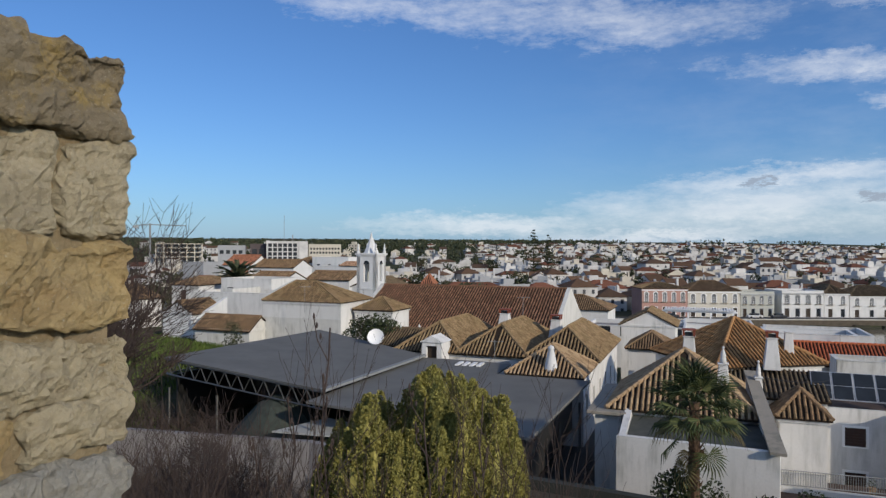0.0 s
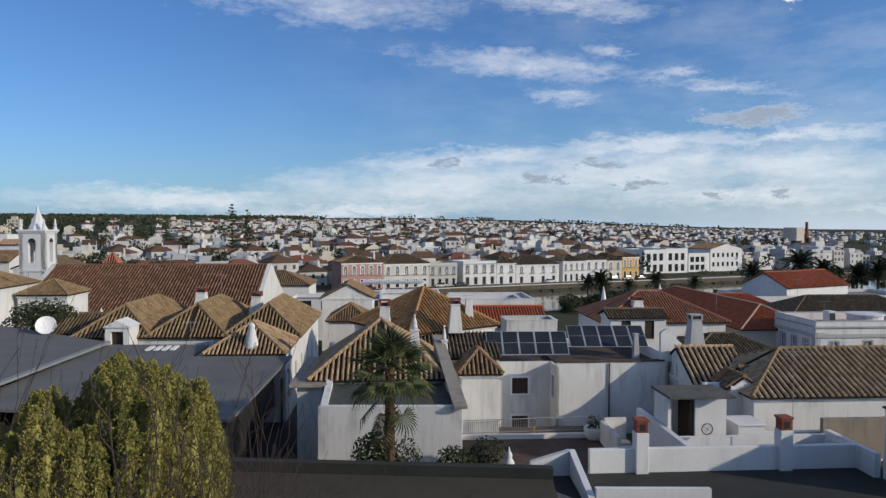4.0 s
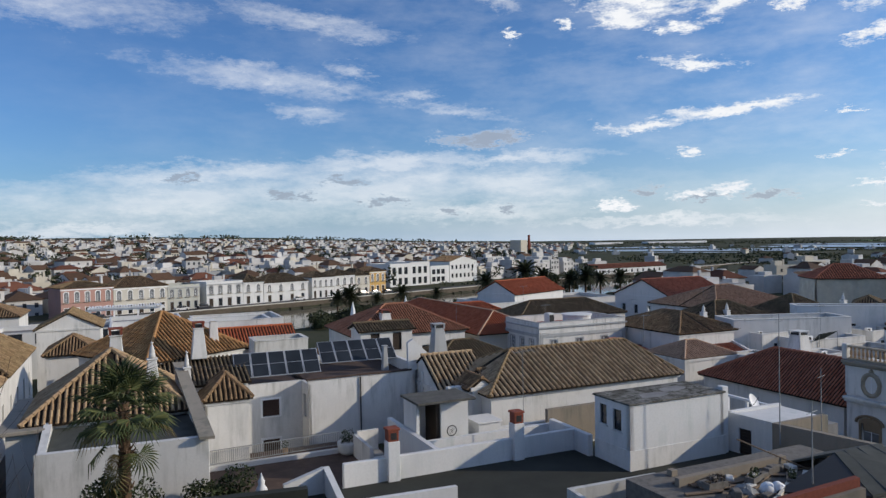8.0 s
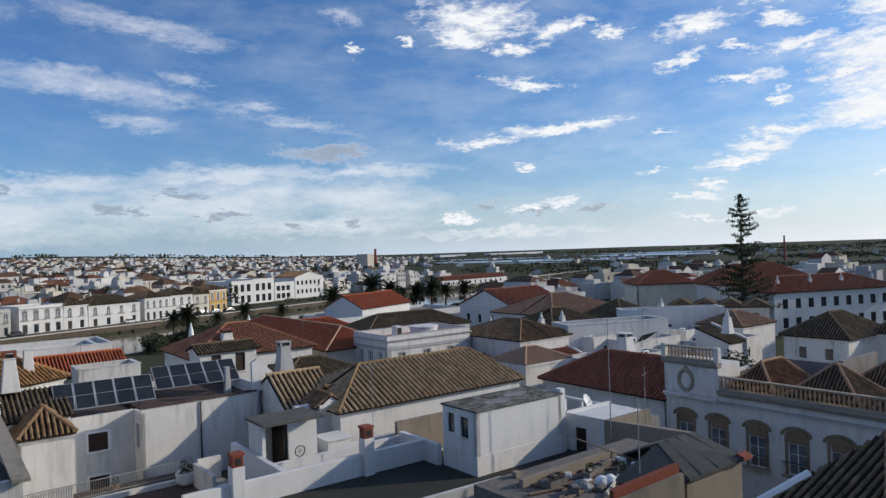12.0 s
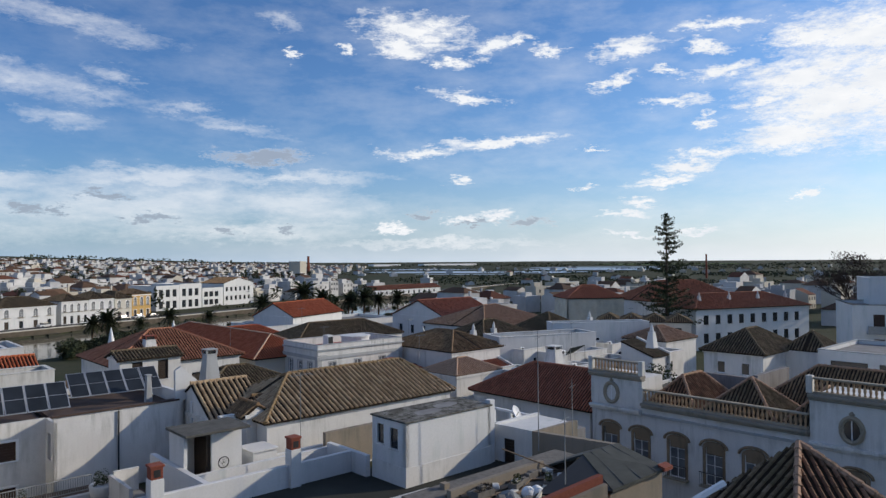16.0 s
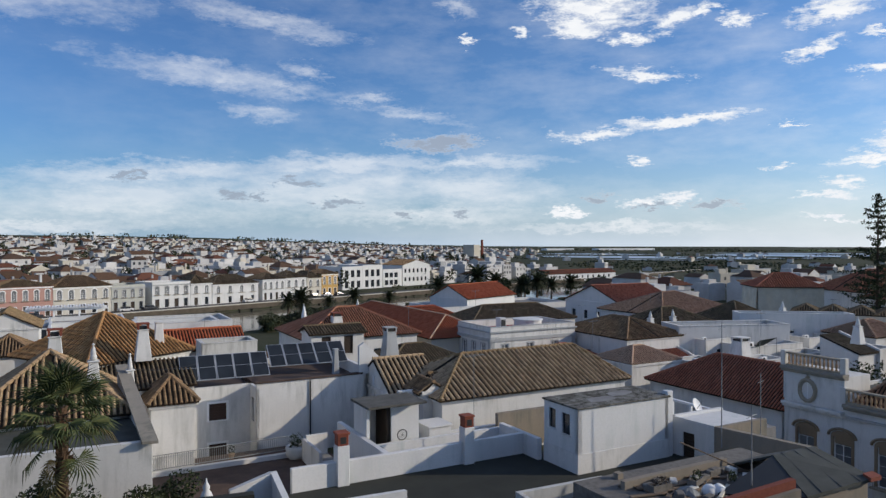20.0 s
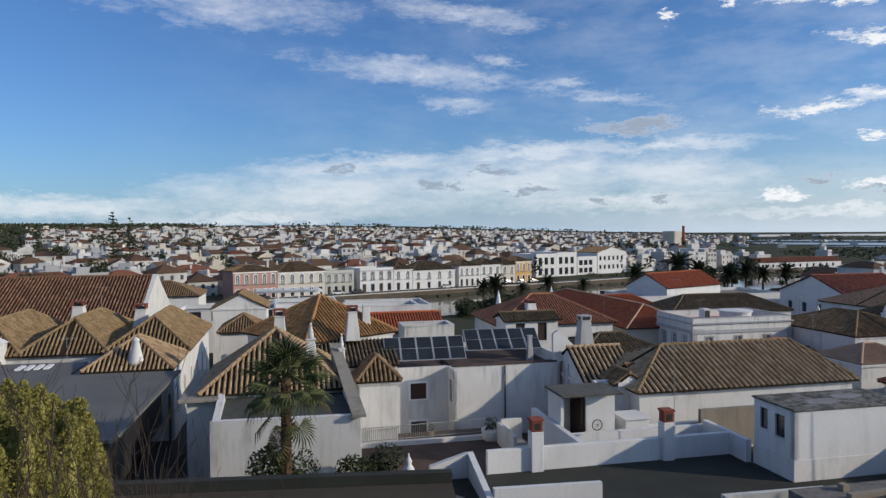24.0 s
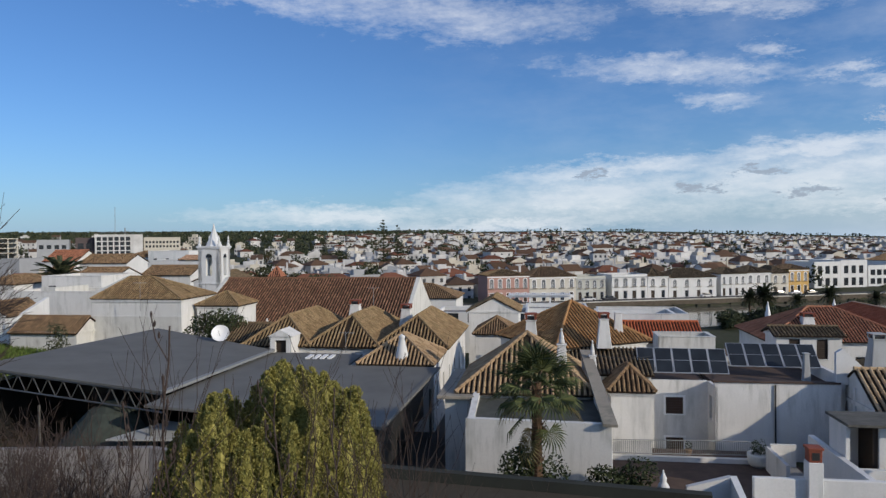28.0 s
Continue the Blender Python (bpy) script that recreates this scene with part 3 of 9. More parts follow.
def prism(bm, pts, z0, z1):
    """An upright prism over a polygon; z1 may be one height or one for each corner."""
    n = len(pts)
    top = z1 if isinstance(z1, (list, tuple)) else [z1] * n
    a = [bm.verts.new((x, y, z0)) for x, y in pts]
    b = [bm.verts.new((x, y, h)) for (x, y), h in zip(pts, top)]
    bm.faces.new(a[::-1])
    bm.faces.new(b)
    for i in range(n):
        j = (i + 1) % n
        bm.faces.new((a[i], a[j], b[j], b[i]))
    return bm


def slab(bm, corners, thick):
    """A plate through three or four points, with thickness straight down."""
    a = [bm.verts.new(p) for p in corners]
    b = [bm.verts.new((p[0], p[1], p[2] - thick)) for p in corners]
    bm.faces.new(a)
    bm.faces.new(b[::-1])
    n = len(a)
    for i in range(n):
        j = (i + 1) % n
        bm.faces.new((a[j], a[i], b[i], b[j]))
    return bm


def lathe(bm, profile, sides=10, m=None):
    """A turned form from (radius, height) pairs."""
    rings = []
    for r, z in profile:
        ring = []
        for k in range(sides):
            a = 2 * math.pi * k / sides
            v = Vector((r * math.cos(a), r * math.sin(a), z))
            ring.append(bm.verts.new(v if m is None else m @ v))
        rings.append(ring)
    for lo, hi in zip(rings, rings[1:]):
        for k in range(sides):
            j = (k + 1) % sides
            bm.faces.new((lo[k], lo[j], hi[j], hi[k]))
    bm.faces.new(rings[0][::-1])
    bm.faces.new(rings[-1])
    return bm


def bent_rod(bm, pts, r, sides=6, closed=False):
    """One tube along a line of points."""
    pts = [Vector(p) for p in pts]
    n, rings = len(pts), []
    for i, p in enumerate(pts):
        a, b = (pts[i - 1], pts[(i + 1) % n]) if closed else (pts[max(0, i - 1)], pts[min(n - 1, i + 1)])
        q = (b - a).to_track_quat("Z", "Y").to_matrix()
        rings.append([bm.verts.new(p + q @ Vector((r * math.cos(2 * math.pi * k / sides), r * math.sin(2 * math.pi * k / sides), 0))) for k in range(sides)])
    for i in range(n if closed else n - 1):
        lo, hi = rings[i], rings[(i + 1) % n]
        for k in range(sides):
            j = (k + 1) % sides
            bm.faces.new((lo[k], lo[j], hi[j], hi[k]))
    if not closed:
        bm.faces.new(rings[0][::-1])
        bm.faces.new(rings[-1])
    return bm


def rod(bm, a, b, r0, r1=None, sides=6):
    a, b = Vector(a), Vector(b)
    r1 = r0 if r1 is None else r1
    q = (b - a).to_track_quat("Z", "Y").to_matrix()
    ends = []
    for c, r in ((a, r0), (b, r1)):
        ends.append([bm.verts.new(c + q @ Vector((r * math.cos(2 * math.pi * k / sides), r * math.sin(2 * math.pi * k / sides), 0))) for k in range(sides)])
    for k in range(sides):
        j = (k + 1) % sides
        bm.faces.new((ends[0][k], ends[0][j], ends[1][j], ends[1][k]))
    bm.faces.new(ends[0][::-1])
    bm.faces.new(ends[1])
    return bm


def wall_panel(bm, width, z0, z1, holes, m, thick=0.25):
    """A wall along +x from 0 to width, its outside at y = 0, with real openings (x0, x1, z0, z1)."""
    holes = [h for h in holes if h[0] > 0.02 and h[1] < width - 0.02]
    xs = sorted({0.0, width, *[h[0] for h in holes], *[h[1] for h in holes]})
    zs = sorted({z0, z1, *[h[2] for h in holes], *[h[3] for h in holes]})
    zs = [z for z in zs if z0 <= z <= z1]

    def is_solid(i, j):
        if not (0 <= i < len(xs) - 1 and 0 <= j < len(zs) - 1):
            return False
        cx, cz = (xs[i] + xs[i + 1]) / 2, (zs[j] + zs[j + 1]) / 2
        return not any(h[0] < cx < h[1] and h[2] < cz < h[3] for h in holes)

    def quad(*p):
        bm.faces.new([bm.verts.new(m @ Vector(q)) for q in p])

    for i in range(len(xs) - 1):
        for j in range(len(zs) - 1):
            if not is_solid(i, j):
                continue
            a, b, c, d, t = xs[i], xs[i + 1], zs[j], zs[j + 1], thick
            quad((a, 0, c), (b, 0, c), (b, 0, d), (a, 0, d))
            quad((b, t, c), (a, t, c), (a, t, d), (b, t, d))
            if not is_solid(i - 1, j):
                quad((a, t, c), (a, 0, c), (a, 0, d), (a, t, d))
            if not is_solid(i + 1, j):
                quad((b, 0, c), (b, t, c), (b, t, d), (b, 0, d))
            if not is_solid(i, j - 1):
                quad((a, t, c), (b, t, c), (b, 0, c), (a, 0, c))
            if not is_solid(i, j + 1):
                quad((a, 0, d), (b, 0, d), (b, t, d), (a, t, d))


def faces_of(w, d):
    """Poses of the four walls of a w x d block whose front left corner is the origin."""
    return {"front": (pose(0, 0, 0), w), "right": (pose(w, 0, 0, 0, 0, 90), d),
            "back": (pose(w, d, 0, 0, 0, 180), w), "left": (pose(0, d, 0, 0, 0, -90), d)}


def window_unit(parent, m, w, h, style="pane", trim=None, sill=True):
    """A window set in an opening w x h whose lower left corner is at m."""
    f = 0.06
    fm = {"pane": paint_white, "shutter": shutter, "door": wood_dark, "sash": paint_white, "dark": dark_metal}[style]
    bm = boxes((0, f, 0.10, 0.16, 0, h), (w - f, w, 0.10, 0.16, 0, h), (f, w - f, 0.10, 0.16, 0, f), (f, w - f, 0.10, 0.16, h - f, h))
    if style == "sash":
        box(bm, w / 2 - 0.03, w / 2 + 0.03, 0.105, 0.155, f, h - f)
        for k in range(1, 4):
            z = h * k / 4
            for a, b in ((f, w / 2 - 0.03), (w / 2 + 0.03, w - f)):
                box(bm, a, b, 0.11, 0.15, z - 0.015, z + 0.015)
    win = part("window", bm, fm, parent, m=m)
    if style in ("shutter", "door"):
        bm = bmesh.new()
        n, outline = max(3, int((h - 2 * f) / 0.16)), []
        for k in range(n):
            z = f + (h - 2 * f) * k / n
            outline += [(0.12, z), (0.12, z + (h - 2 * f) / n * 0.86), (0.15, z + (h - 2 * f) / n * 0.88), (0.15, z + (h - 2 * f) / n)]
        outline += [(0.17, h - f), (0.17, f)]
        ends = [[bm.verts.new((x, y, z)) for y, z in outline] for x in (f, w - f)]
        bm.faces.new(ends[0])
        bm.faces.new(ends[1][::-1])
        for i in range(len(outline)):
            j = (i + 1) % len(outline)
            bm.faces.new((ends[0][j], ends[0][i], ends[1][i], ends[1][j]))
        part("shutter" if style == "shutter" else "door_leaf", bm, fm, win)
    else:
        part("pane", boxes((f, w - f, 0.125, 0.14, f, h - f)), curtain_m if style == "sash" else pane_m, win)
    if trim is not None:
        t = 0.14
        part("surround", boxes((-t, 0, -0.03, 0.02, -0.02, h + t), (w, w + t, -0.03, 0.02, -0.02, h + t), (0, w, -0.03, 0.02, h, h + t)), trim, win)
    if sill:
        part("sill", bevelled(boxes((-0.1, w + 0.1, -0.08, 0.1, -0.07, -0.004)), 0.012), trim or white, win)
    return win


# ------------------------------------------------------------------ tiled roofs
def clip_range(poly, s):
    """The span of t over which the column at s lies inside a polygon of (s, t)."""
    hits = []
    for (s0, t0), (s1, t1) in zip(poly, poly[1:] + poly[:1]):
        if (s0 - s) * (s1 - s) < 0:
            hits.append(t0 + (t1 - t0) * (s - s0) / (s1 - s0))
    return (min(hits), max(hits)) if len(hits) >= 2 else None


def slope_frame(face):
    """Origin, along-eave, up-slope and normal of a planar roof face whose first edge is the eave."""
    o, e = Vector(face[0]), (Vector(face[1]) - Vector(face[0])).normalized()
    n = e.cross(Vector(face[-1]) - o).normalized()
    if n.z < 0:
        n = -n
    up = n.cross(e).normalized()
    if up.z < 0:
        up = -up
    return o, e, up, n


def tile_rows(verts, quads, face, pitch=0.24, length=0.40, rng=None, sink=0.0):
    """Lays overlapping half-round cover tiles over one slope, each an island of its own."""
    o, e, up, n = slope_frame(face)
    poly = [((Vector(p) - o).dot(e), (Vector(p) - o).dot(up)) for p in face]
    lo, hi = min(p[0] for p in poly), max(p[0] for p in poly)
    count = max(1, int((hi - lo) / pitch))
    step = (hi - lo) / count
    r = step * 0.28
    for k in range(count):
        s = lo + (k + 0.5) * step
        span = clip_range(poly, s)
        if span is None or span[1] - span[0] < 0.08:
            continue
        t, end = span[0] - 0.05, span[1]
        while t < end - 0.05:
            L = min(length, end - t)
            jog = rng.uniform(-0.012, 0.012)
            a, b = r * 1.04, r * 0.9
            base = len(verts)
            for tt, rr, lift in ((t, a, 0.02), (t + L + 0.05, b, 0.004)):
                c = o + e * (s + jog) + up * tt + n * (0.02 + lift - sink)
                for x, h in ((-1.0, 0.0), (-0.62, 0.72), (0.0, 1.0), (0.62, 0.72), (1.0, 0.0)):
                    verts.append(c + e * (x * rr) + n * (h * rr * 1.05))
            for q in range(4):
                quads.append((base + q, base + q + 1, base + 6 + q, base + 5 + q))
            quads.append((base + 4, base + 3, base + 2, base + 1, base))
            t += L
    return verts, quads


def tile_island():
    """One cover tile, lying along +y, with its wide end at the origin."""
    bm = bmesh.new()
    rings = []
    for y, rr, lift in ((0.0, 0.071, 0.02), (0.45, 0.062, 0.004)):
        rings.append([bm.verts.new((x * rr, y, lift + h * rr * 1.05)) for x, h in ((-1.0, 0.0), (-0.62, 0.72), (0.0, 1.0), (0.62, 0.72), (1.0, 0.0))])
    for q in range(4):
        bm.faces.new((rings[0][q], rings[0][q + 1], rings[1][q + 1], rings[1][q]))
    bm.faces.new(rings[0][::-1])
    return bm


def lay_tiles(roof, face, mat, pitch, length):
    """Lays one slope tile by tile, each an object on a shared mesh."""
    o, e, up, n = slope_frame(face)
    poly = [((Vector(p) - o).dot(e), (Vector(p) - o).dot(up)) for p in face]
    lo, hi = min(p[0] for p in poly), max(p[0] for p in poly)
    count = max(1, int((hi - lo) / pitch))
    step = (hi - lo) / count
    if mat.name not in SINGLE:
        SINGLE[mat.name] = mesh_of(tile_island(), "tile")
        SINGLE[mat.name].materials.append(object_toned(mat))
    turn = Matrix((e, up, n)).transposed().to_4x4()
    for k in range(count):
        s = lo + (k + 0.5) * step
        span = clip_range(poly, s)
        if span is None or span[1] - span[0] < 0.08:
            continue
        t = span[0] - 0.05
        while t < span[1] - 0.05:
            L = min(length, span[1] - t)
            m = Matrix.Translation(o + e * (s + RNG.uniform(-0.012, 0.012)) + up * t + n * 0.02) @ turn @ Matrix.Diagonal((step / 0.25, (L + 0.05) / 0.45, step / 0.25, 1))
            part("tile", SINGLE[mat.name], mat, roof, m=m)
            t += L


SINGLE = {}


def object_toned(mat):
    """The same tile material, with its tone taken from each tile as an object."""
    c = mat.copy()
    for node in list(c.node_tree.nodes):
        if node.bl_idname == "ShaderNodeNewGeometry" and node.outputs["Random Per Island"].is_linked:
            info = c.node_tree.nodes.new("ShaderNodeObjectInfo")
            for link in list(node.outputs["Random Per Island"].links):
                c.node_tree.links.new(info.outputs["Random"], link.to_socket)
    return c


def from_lists(name, verts, quads):
    me = bpy.data.meshes.new(name)
    me.from_pydata([tuple(v) for v in verts], [], quads)
    me.update()
    return me


RNG = random.Random(7)


def tiled_roof(parent, faces, mat, pitch=0.24, caps=(), cap_mat=None, length=0.42, name="roof", single=None):
    """A roof: the boarding under it, its tiles and the caps along hips and ridge. single = (face index, how many) lays that many tiles as parts."""
    length = 0.45
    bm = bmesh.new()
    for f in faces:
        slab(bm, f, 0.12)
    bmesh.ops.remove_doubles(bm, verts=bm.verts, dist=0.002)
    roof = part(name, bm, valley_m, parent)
    verts, quads = [], []
    for i, f in enumerate(faces):
        if single is not None and i in single:
            lay_tiles(roof, f, mat, pitch, length)
        else:
            tile_rows(verts, quads, f, pitch, length, RNG)
    me = from_lists("roof_tiles", verts, quads)
    tagged(part("roof_tiles", me, mat, roof), kind="stuff")
    for a, b in caps:
        part("ridge_cap", ridge_cap(Vector(a), Vector(b)), cap_mat or mat, roof)
    return roof


def ridge_cap(a, b):
    """Overlapping caps along a ridge or hip, as one scalloped moulding."""
    n = max(1, int((b - a).length / 0.42))
    q = (b - a).to_track_quat("Z", "Y").to_matrix()
    bm, last = bmesh.new(), None
    for k in range(n):
        for u, r in ((k / n, 0.135), ((k + 0.93) / n, 0.10)):
            c = a.lerp(b, u) + Vector((0, 0, 0.055))
            ring = [bm.verts.new(c + q @ Vector((r * math.cos(2 * math.pi * j / 7), r * math.sin(2 * math.pi * j / 7), 0))) for j in range(7)]
            if last:
                for j in range(7):
                    bm.faces.new((last[j], last[(j + 1) % 7], ring[(j + 1) % 7], ring[j]))
            else:
                bm.faces.new(ring[::-1])
            last = ring
    bm.faces.new(last)
    return bm


def hip_faces(x0, x1, y0, y1, z, rise, over=0.3, slide=0.0, run=(1.0, 1.0)):
    """Four slopes (three-sided at the ends), eave edge first, and the lines of hips and ridge, which may lie off the middle."""
    x0, x1, y0, y1 = x0 - over, x1 + over, y0 - over, y1 + over
    w, d = x1 - x0, y1 - y0
    if w >= d:
        a, b = (x0 + d / 2 * run[0] + slide, (y0 + y1) / 2, z + rise), (x1 - d / 2 * run[1] + slide, (y0 + y1) / 2, z + rise)
    else:
        a, b = ((x0 + x1) / 2, y0 + w / 2 * run[0], z + rise), ((x0 + x1) / 2, y1 - w / 2 * run[1], z + rise)
    p, q, r, s = (x0, y0, z), (x1, y0, z), (x1, y1, z), (x0, y1, z)
    if abs(w - d) < 0.05:
        faces = [[p, q, a], [q, r, a], [r, s, a], [s, p, a]]
    elif w > d:
        faces = [[p, q, b, a], [q, r, b], [r, s, a, b], [s, p, a]]
    else:
        faces = [[p, q, a], [q, r, b, a], [r, s, b], [s, p, a, b]]
    if w >= d:
        caps = [(p, a), (s, a), (q, b), (r, b)]
    else:
        caps = [(p, a), (q, a), (r, b), (s, b)]
    if (Vector(a) - Vector(b)).length > 0.1:
        caps.append((a, b))
    return faces, caps


def gable_faces(x0, x1, y0, y1, z, rise, over=0.25, along="x"):
    if along == "x":
        ym = (y0 + y1) / 2
        k = rise / ((y1 - y0) / 2)
        zl = z - over * k
        a, b = (x0, ym, z + rise), (x1, ym, z + rise)
        faces = [[(x0, y0 - over, zl), (x1, y0 - over, zl), b, a], [(x1, y1 + over, zl), (x0, y1 + over, zl), a, b]]
    else:
        xm = (x0 + x1) / 2
        k = rise / ((x1 - x0) / 2)
        zl = z - over * k
        a, b = (xm, y0, z + rise), (xm, y1, z + rise)
        faces = [[(x0 - over, y1, zl), (x0 - over, y0, zl), a, b], [(x1 + over, y0, zl), (x1 + over, y1, zl), b, a]]
    return faces, [(a, b)]


def house(m, w, d, z0, z1, label, roof="hip", rise=2.0, wall=None, tiles=None, holes=(), over=0.3, pitch=0.24, parapet=0.7,
          cap=None, trim=None, name="house", along="x", eave=True, single=None, slab_mat=None, category="house", cornice=None, slide=0.0, run=(1.0, 1.0)):
    """A house on the ground at m. holes: (face, x, z, width, height, style) for its windows and doors."""
    h = thing(name, m, label, category)
    wm = wall or white
    bm = bmesh.new()
    faces = faces_of(w, d)
    top = z1 + (parapet if roof == "flat" else 0)
    for key, (fm, width) in faces.items():
        cut = [(x, x + ww, z, z + hh) for f, x, z, ww, hh, *_ in holes if f == key]
        inset = 0.25 if key in ("right", "left") else 0.0
        if inset:
            wall_panel(bm, width - 0.5, z0, top, [(a - inset, b - inset, c, e) for a, b, c, e in cut], fm @ pose(inset, 0, 0))
        else:
            wall_panel(bm, width, z0, top, cut, fm)
    if roof == "gable":
        pts = ((0, 0), (w, 0)) if along == "y" else ((0, 0), (d, 0))
        for key in (("left", "right") if along == "x" else ("front", "back")):
            fm, width = faces[key]
            tri = [(0.0, z1), (width, z1), (width / 2, z1 + rise)]
            a = [bm.verts.new(fm @ Vector((x, 0.004, z))) for x, z in tri]
            b = [bm.verts.new(fm @ Vector((x, 0.246, z))) for x, z in tri]
            bm.faces.new(a)
            bm.faces.new(b[::-1])
            for i in range(3):
                j = (i + 1) % 3
                bm.faces.new((a[j], a[i], b[i], b[j]))
    part("wall", bm, wm, h)
    for f, x, z, ww, hh, style in holes:
        window_unit(h, faces[f][0] @ pose(x, 0, z), ww, hh, style, trim)
    if roof in ("hip", "gable"):
        fs, caps = hip_faces(0, w, 0, d, z1 + 0.1, rise, over, slide, run) if roof == "hip" else gable_faces(-over if along == "x" else 0, w + over if along == "x" else w,
                                                                                         0 if along == "x" else -over, d if along == "x" else d + over, z1 + 0.1, rise, 0.3, along)
        tiled_roof(h, fs, tiles or tile_brown, pitch, caps, cap, single=single)
        if eave:
            part("eaves_moulding", boxes((-0.12, w + 0.12, -0.12, -0.003, z1 - 0.18, z1 + 0.06), (-0.12, w + 0.12, d + 0.003, d + 0.12, z1 - 0.18, z1 + 0.06),
                                         (-0.12, -0.003, 0, d, z1 - 0.18, z1 + 0.06), (w + 0.003, w + 0.12, 0, d, z1 - 0.18, z1 + 0.06)), wm, h)
    else:
        part("flat_roof", boxes((0.25, w - 0.25, 0.25, d - 0.25, z1 - 0.15, z1)), slab_mat or flat_roof_m, h)
        part("coping", boxes((-0.05, w + 0.05, -0.05, 0.3, top, top + 0.07), (-0.05, w + 0.05, d - 0.3, d + 0.05, top, top + 0.07),
                             (-0.05, 0.3, 0.3, d - 0.3, top, top + 0.07), (w - 0.3, w + 0.05, 0.3, d - 0.3, top, top + 0.07)), cornice or wm, h)
    return h


def prism_taper(w, z0, z1):
    """A square stack that narrows upwards."""
    bm = bmesh.new()
    rings = [[bm.verts.new((sx * k, sy * k, z)) for sx, sy in ((-1, -1), (1, -1), (1, 1), (-1, 1))] for k, z in ((w * 0.85, z0), (w * 0.5, z1))]
    bm.faces.new(rings[0][::-1])
    bm.faces.new(rings[1])
    for i in range(4):
        j = (i + 1) % 4
        bm.faces.new((rings[0][i], rings[0][j], rings[1][j], rings[1][i]))
    return bevelled(bm, 0.03)


def chimney(m, h=1.4, w=0.55, pot="slots", label="whitewashed chimney with a slotted brick head", mat=None, group=""):
    c = thing("chimney", m, label, "chimney", group)
    part("shaft", prism_taper(w, -0.8, h), mat or white, c)
    part("collar", bevelled(boxes((-w / 2 - 0.06, w / 2 + 0.06, -w / 2 - 0.06, w / 2 + 0.06, h, h + 0.08)), 0.02), mat or white, c)
    if pot == "slots":
        for sx in (-1, 1):
            for sy in (-1, 1):
                part("post", boxes((sx * w / 2 - 0.06, sx * w / 2 + 0.06, sy * w / 2 - 0.06, sy * w / 2 + 0.06, h + 0.08, h + 0.42)), brick_red if mat is None else mat, c)
        part("cap", bevelled(boxes((-w / 2 - 0.1, w / 2 + 0.1, -w / 2 - 0.1, w / 2 + 0.1, h + 0.42, h + 0.5)), 0.02), brick_red if mat is None else mat, c)
        part("flue", boxes((-w / 2 + 0.08, w / 2 - 0.08, -w / 2 + 0.08, w / 2 - 0.08, h + 0.08, h + 0.3)), dark_metal, c)
    elif pot == "cone":
        part("pot", lathe(bmesh.new(), ((w * 0.42, h + 0.08), (w * 0.36, h + 0.35), (w * 0.3, h + 0.4), (w * 0.34, h + 0.46), (w * 0.18, h + 0.75), (w * 0.07, h + 0.85), (0.09, h + 0.93), (0.02, h + 1.0)), 10), mat or white, c, smooth=True)
    return c


def antenna(m, h=2.5, arms=5, label="thin metal television aerial on a mast"):
    a = thing("television_aerial", m, label, "aerial", "rooftop aerials")
    part("mast", rod(bmesh.new(), (0, 0, -0.3), (0, 0, h), 0.02), iron_grey, a)
    part("boom", rod(bmesh.new(), (-0.6, 0, h - 0.15), (0.7, 0, h - 0.1), 0.014), iron_grey, a)
    for k in range(arms):
        x = -0.5 + k * 1.1 / max(1, arms - 1)
        part("element", rod(bmesh.new(), (x, -0.35, h - 0.13), (x, 0.35, h - 0.13), 0.01, sides=4), iron_grey, a)
    return a

# ---------------------------------------------------------------- the land
QUAY = Vector((97, 194))            # a point of the far quay, and the way it runs
QDIR, QNOR = Vector((1.0, 0.0)), Vector((0.0, 1.0))
QUAY_Z, WATER_Z = 5.5, 3.6
RIVER_W = 62.0


def smooth(a, b, x):
    t = min(1.0, max(0.0, (x - a) / (b - a)))
    return t * t * (3 - 2 * t)


def ground_z(x, y):
    p = Vector((x, y)) - QUAY
    q, dist = p.dot(QNOR), math.hypot(x, y)
    az = math.degrees(math.atan2(x, y))            # to the right
    pts = ((0, 17.0), (9, 16.6), (14, 15.5), (24, 12.2), (42, 11.0), (60, 10.0), (100, 8.0), (150, 6.0), (400, 5.2), (5000, 4.0))
    near = pts[-1][1]
    for (d0, z0), (d1, z1) in zip(pts, pts[1:]):
        if d0 <= dist <= d1:
            near = z0 + (z1 - z0) * (dist - d0) / (d1 - d0)
            break
    near += 2.2 * smooth(8, 24, -az) * smooth(35, 60, dist) * (1 - smooth(140, 260, dist))
    gx = 0.9354 * x - 0.3535 * y
    near += 3.6 * smooth(-37, -45, gx) * smooth(38, 62, dist) * (1 - smooth(140, 260, dist))
    near -= 4.6 * smooth(50, 68, az) * smooth(33, 42, dist) * (1 - smooth(60, 140, dist))
    if y < -50 or az > 75:
        return near
    rise = 1.0 - smooth(20, 58, az)
    north = QUAY_Z - 0.3 + rise * (19 * smooth(20, 620, q) + 30 * smooth(800, 3000, dist)) + 1.0 * smooth(0, 300, q)
    if az < 12:                                      # no river here: the slopes join
        return near + (max(north, near) - near) * smooth(110, 240, dist) if az < 6 else (near + (north - near) * smooth(120, 185, y))
    if q >= 0:
        return north
    if q >= -RIVER_W and az < 66:
        return 1.6
    return near


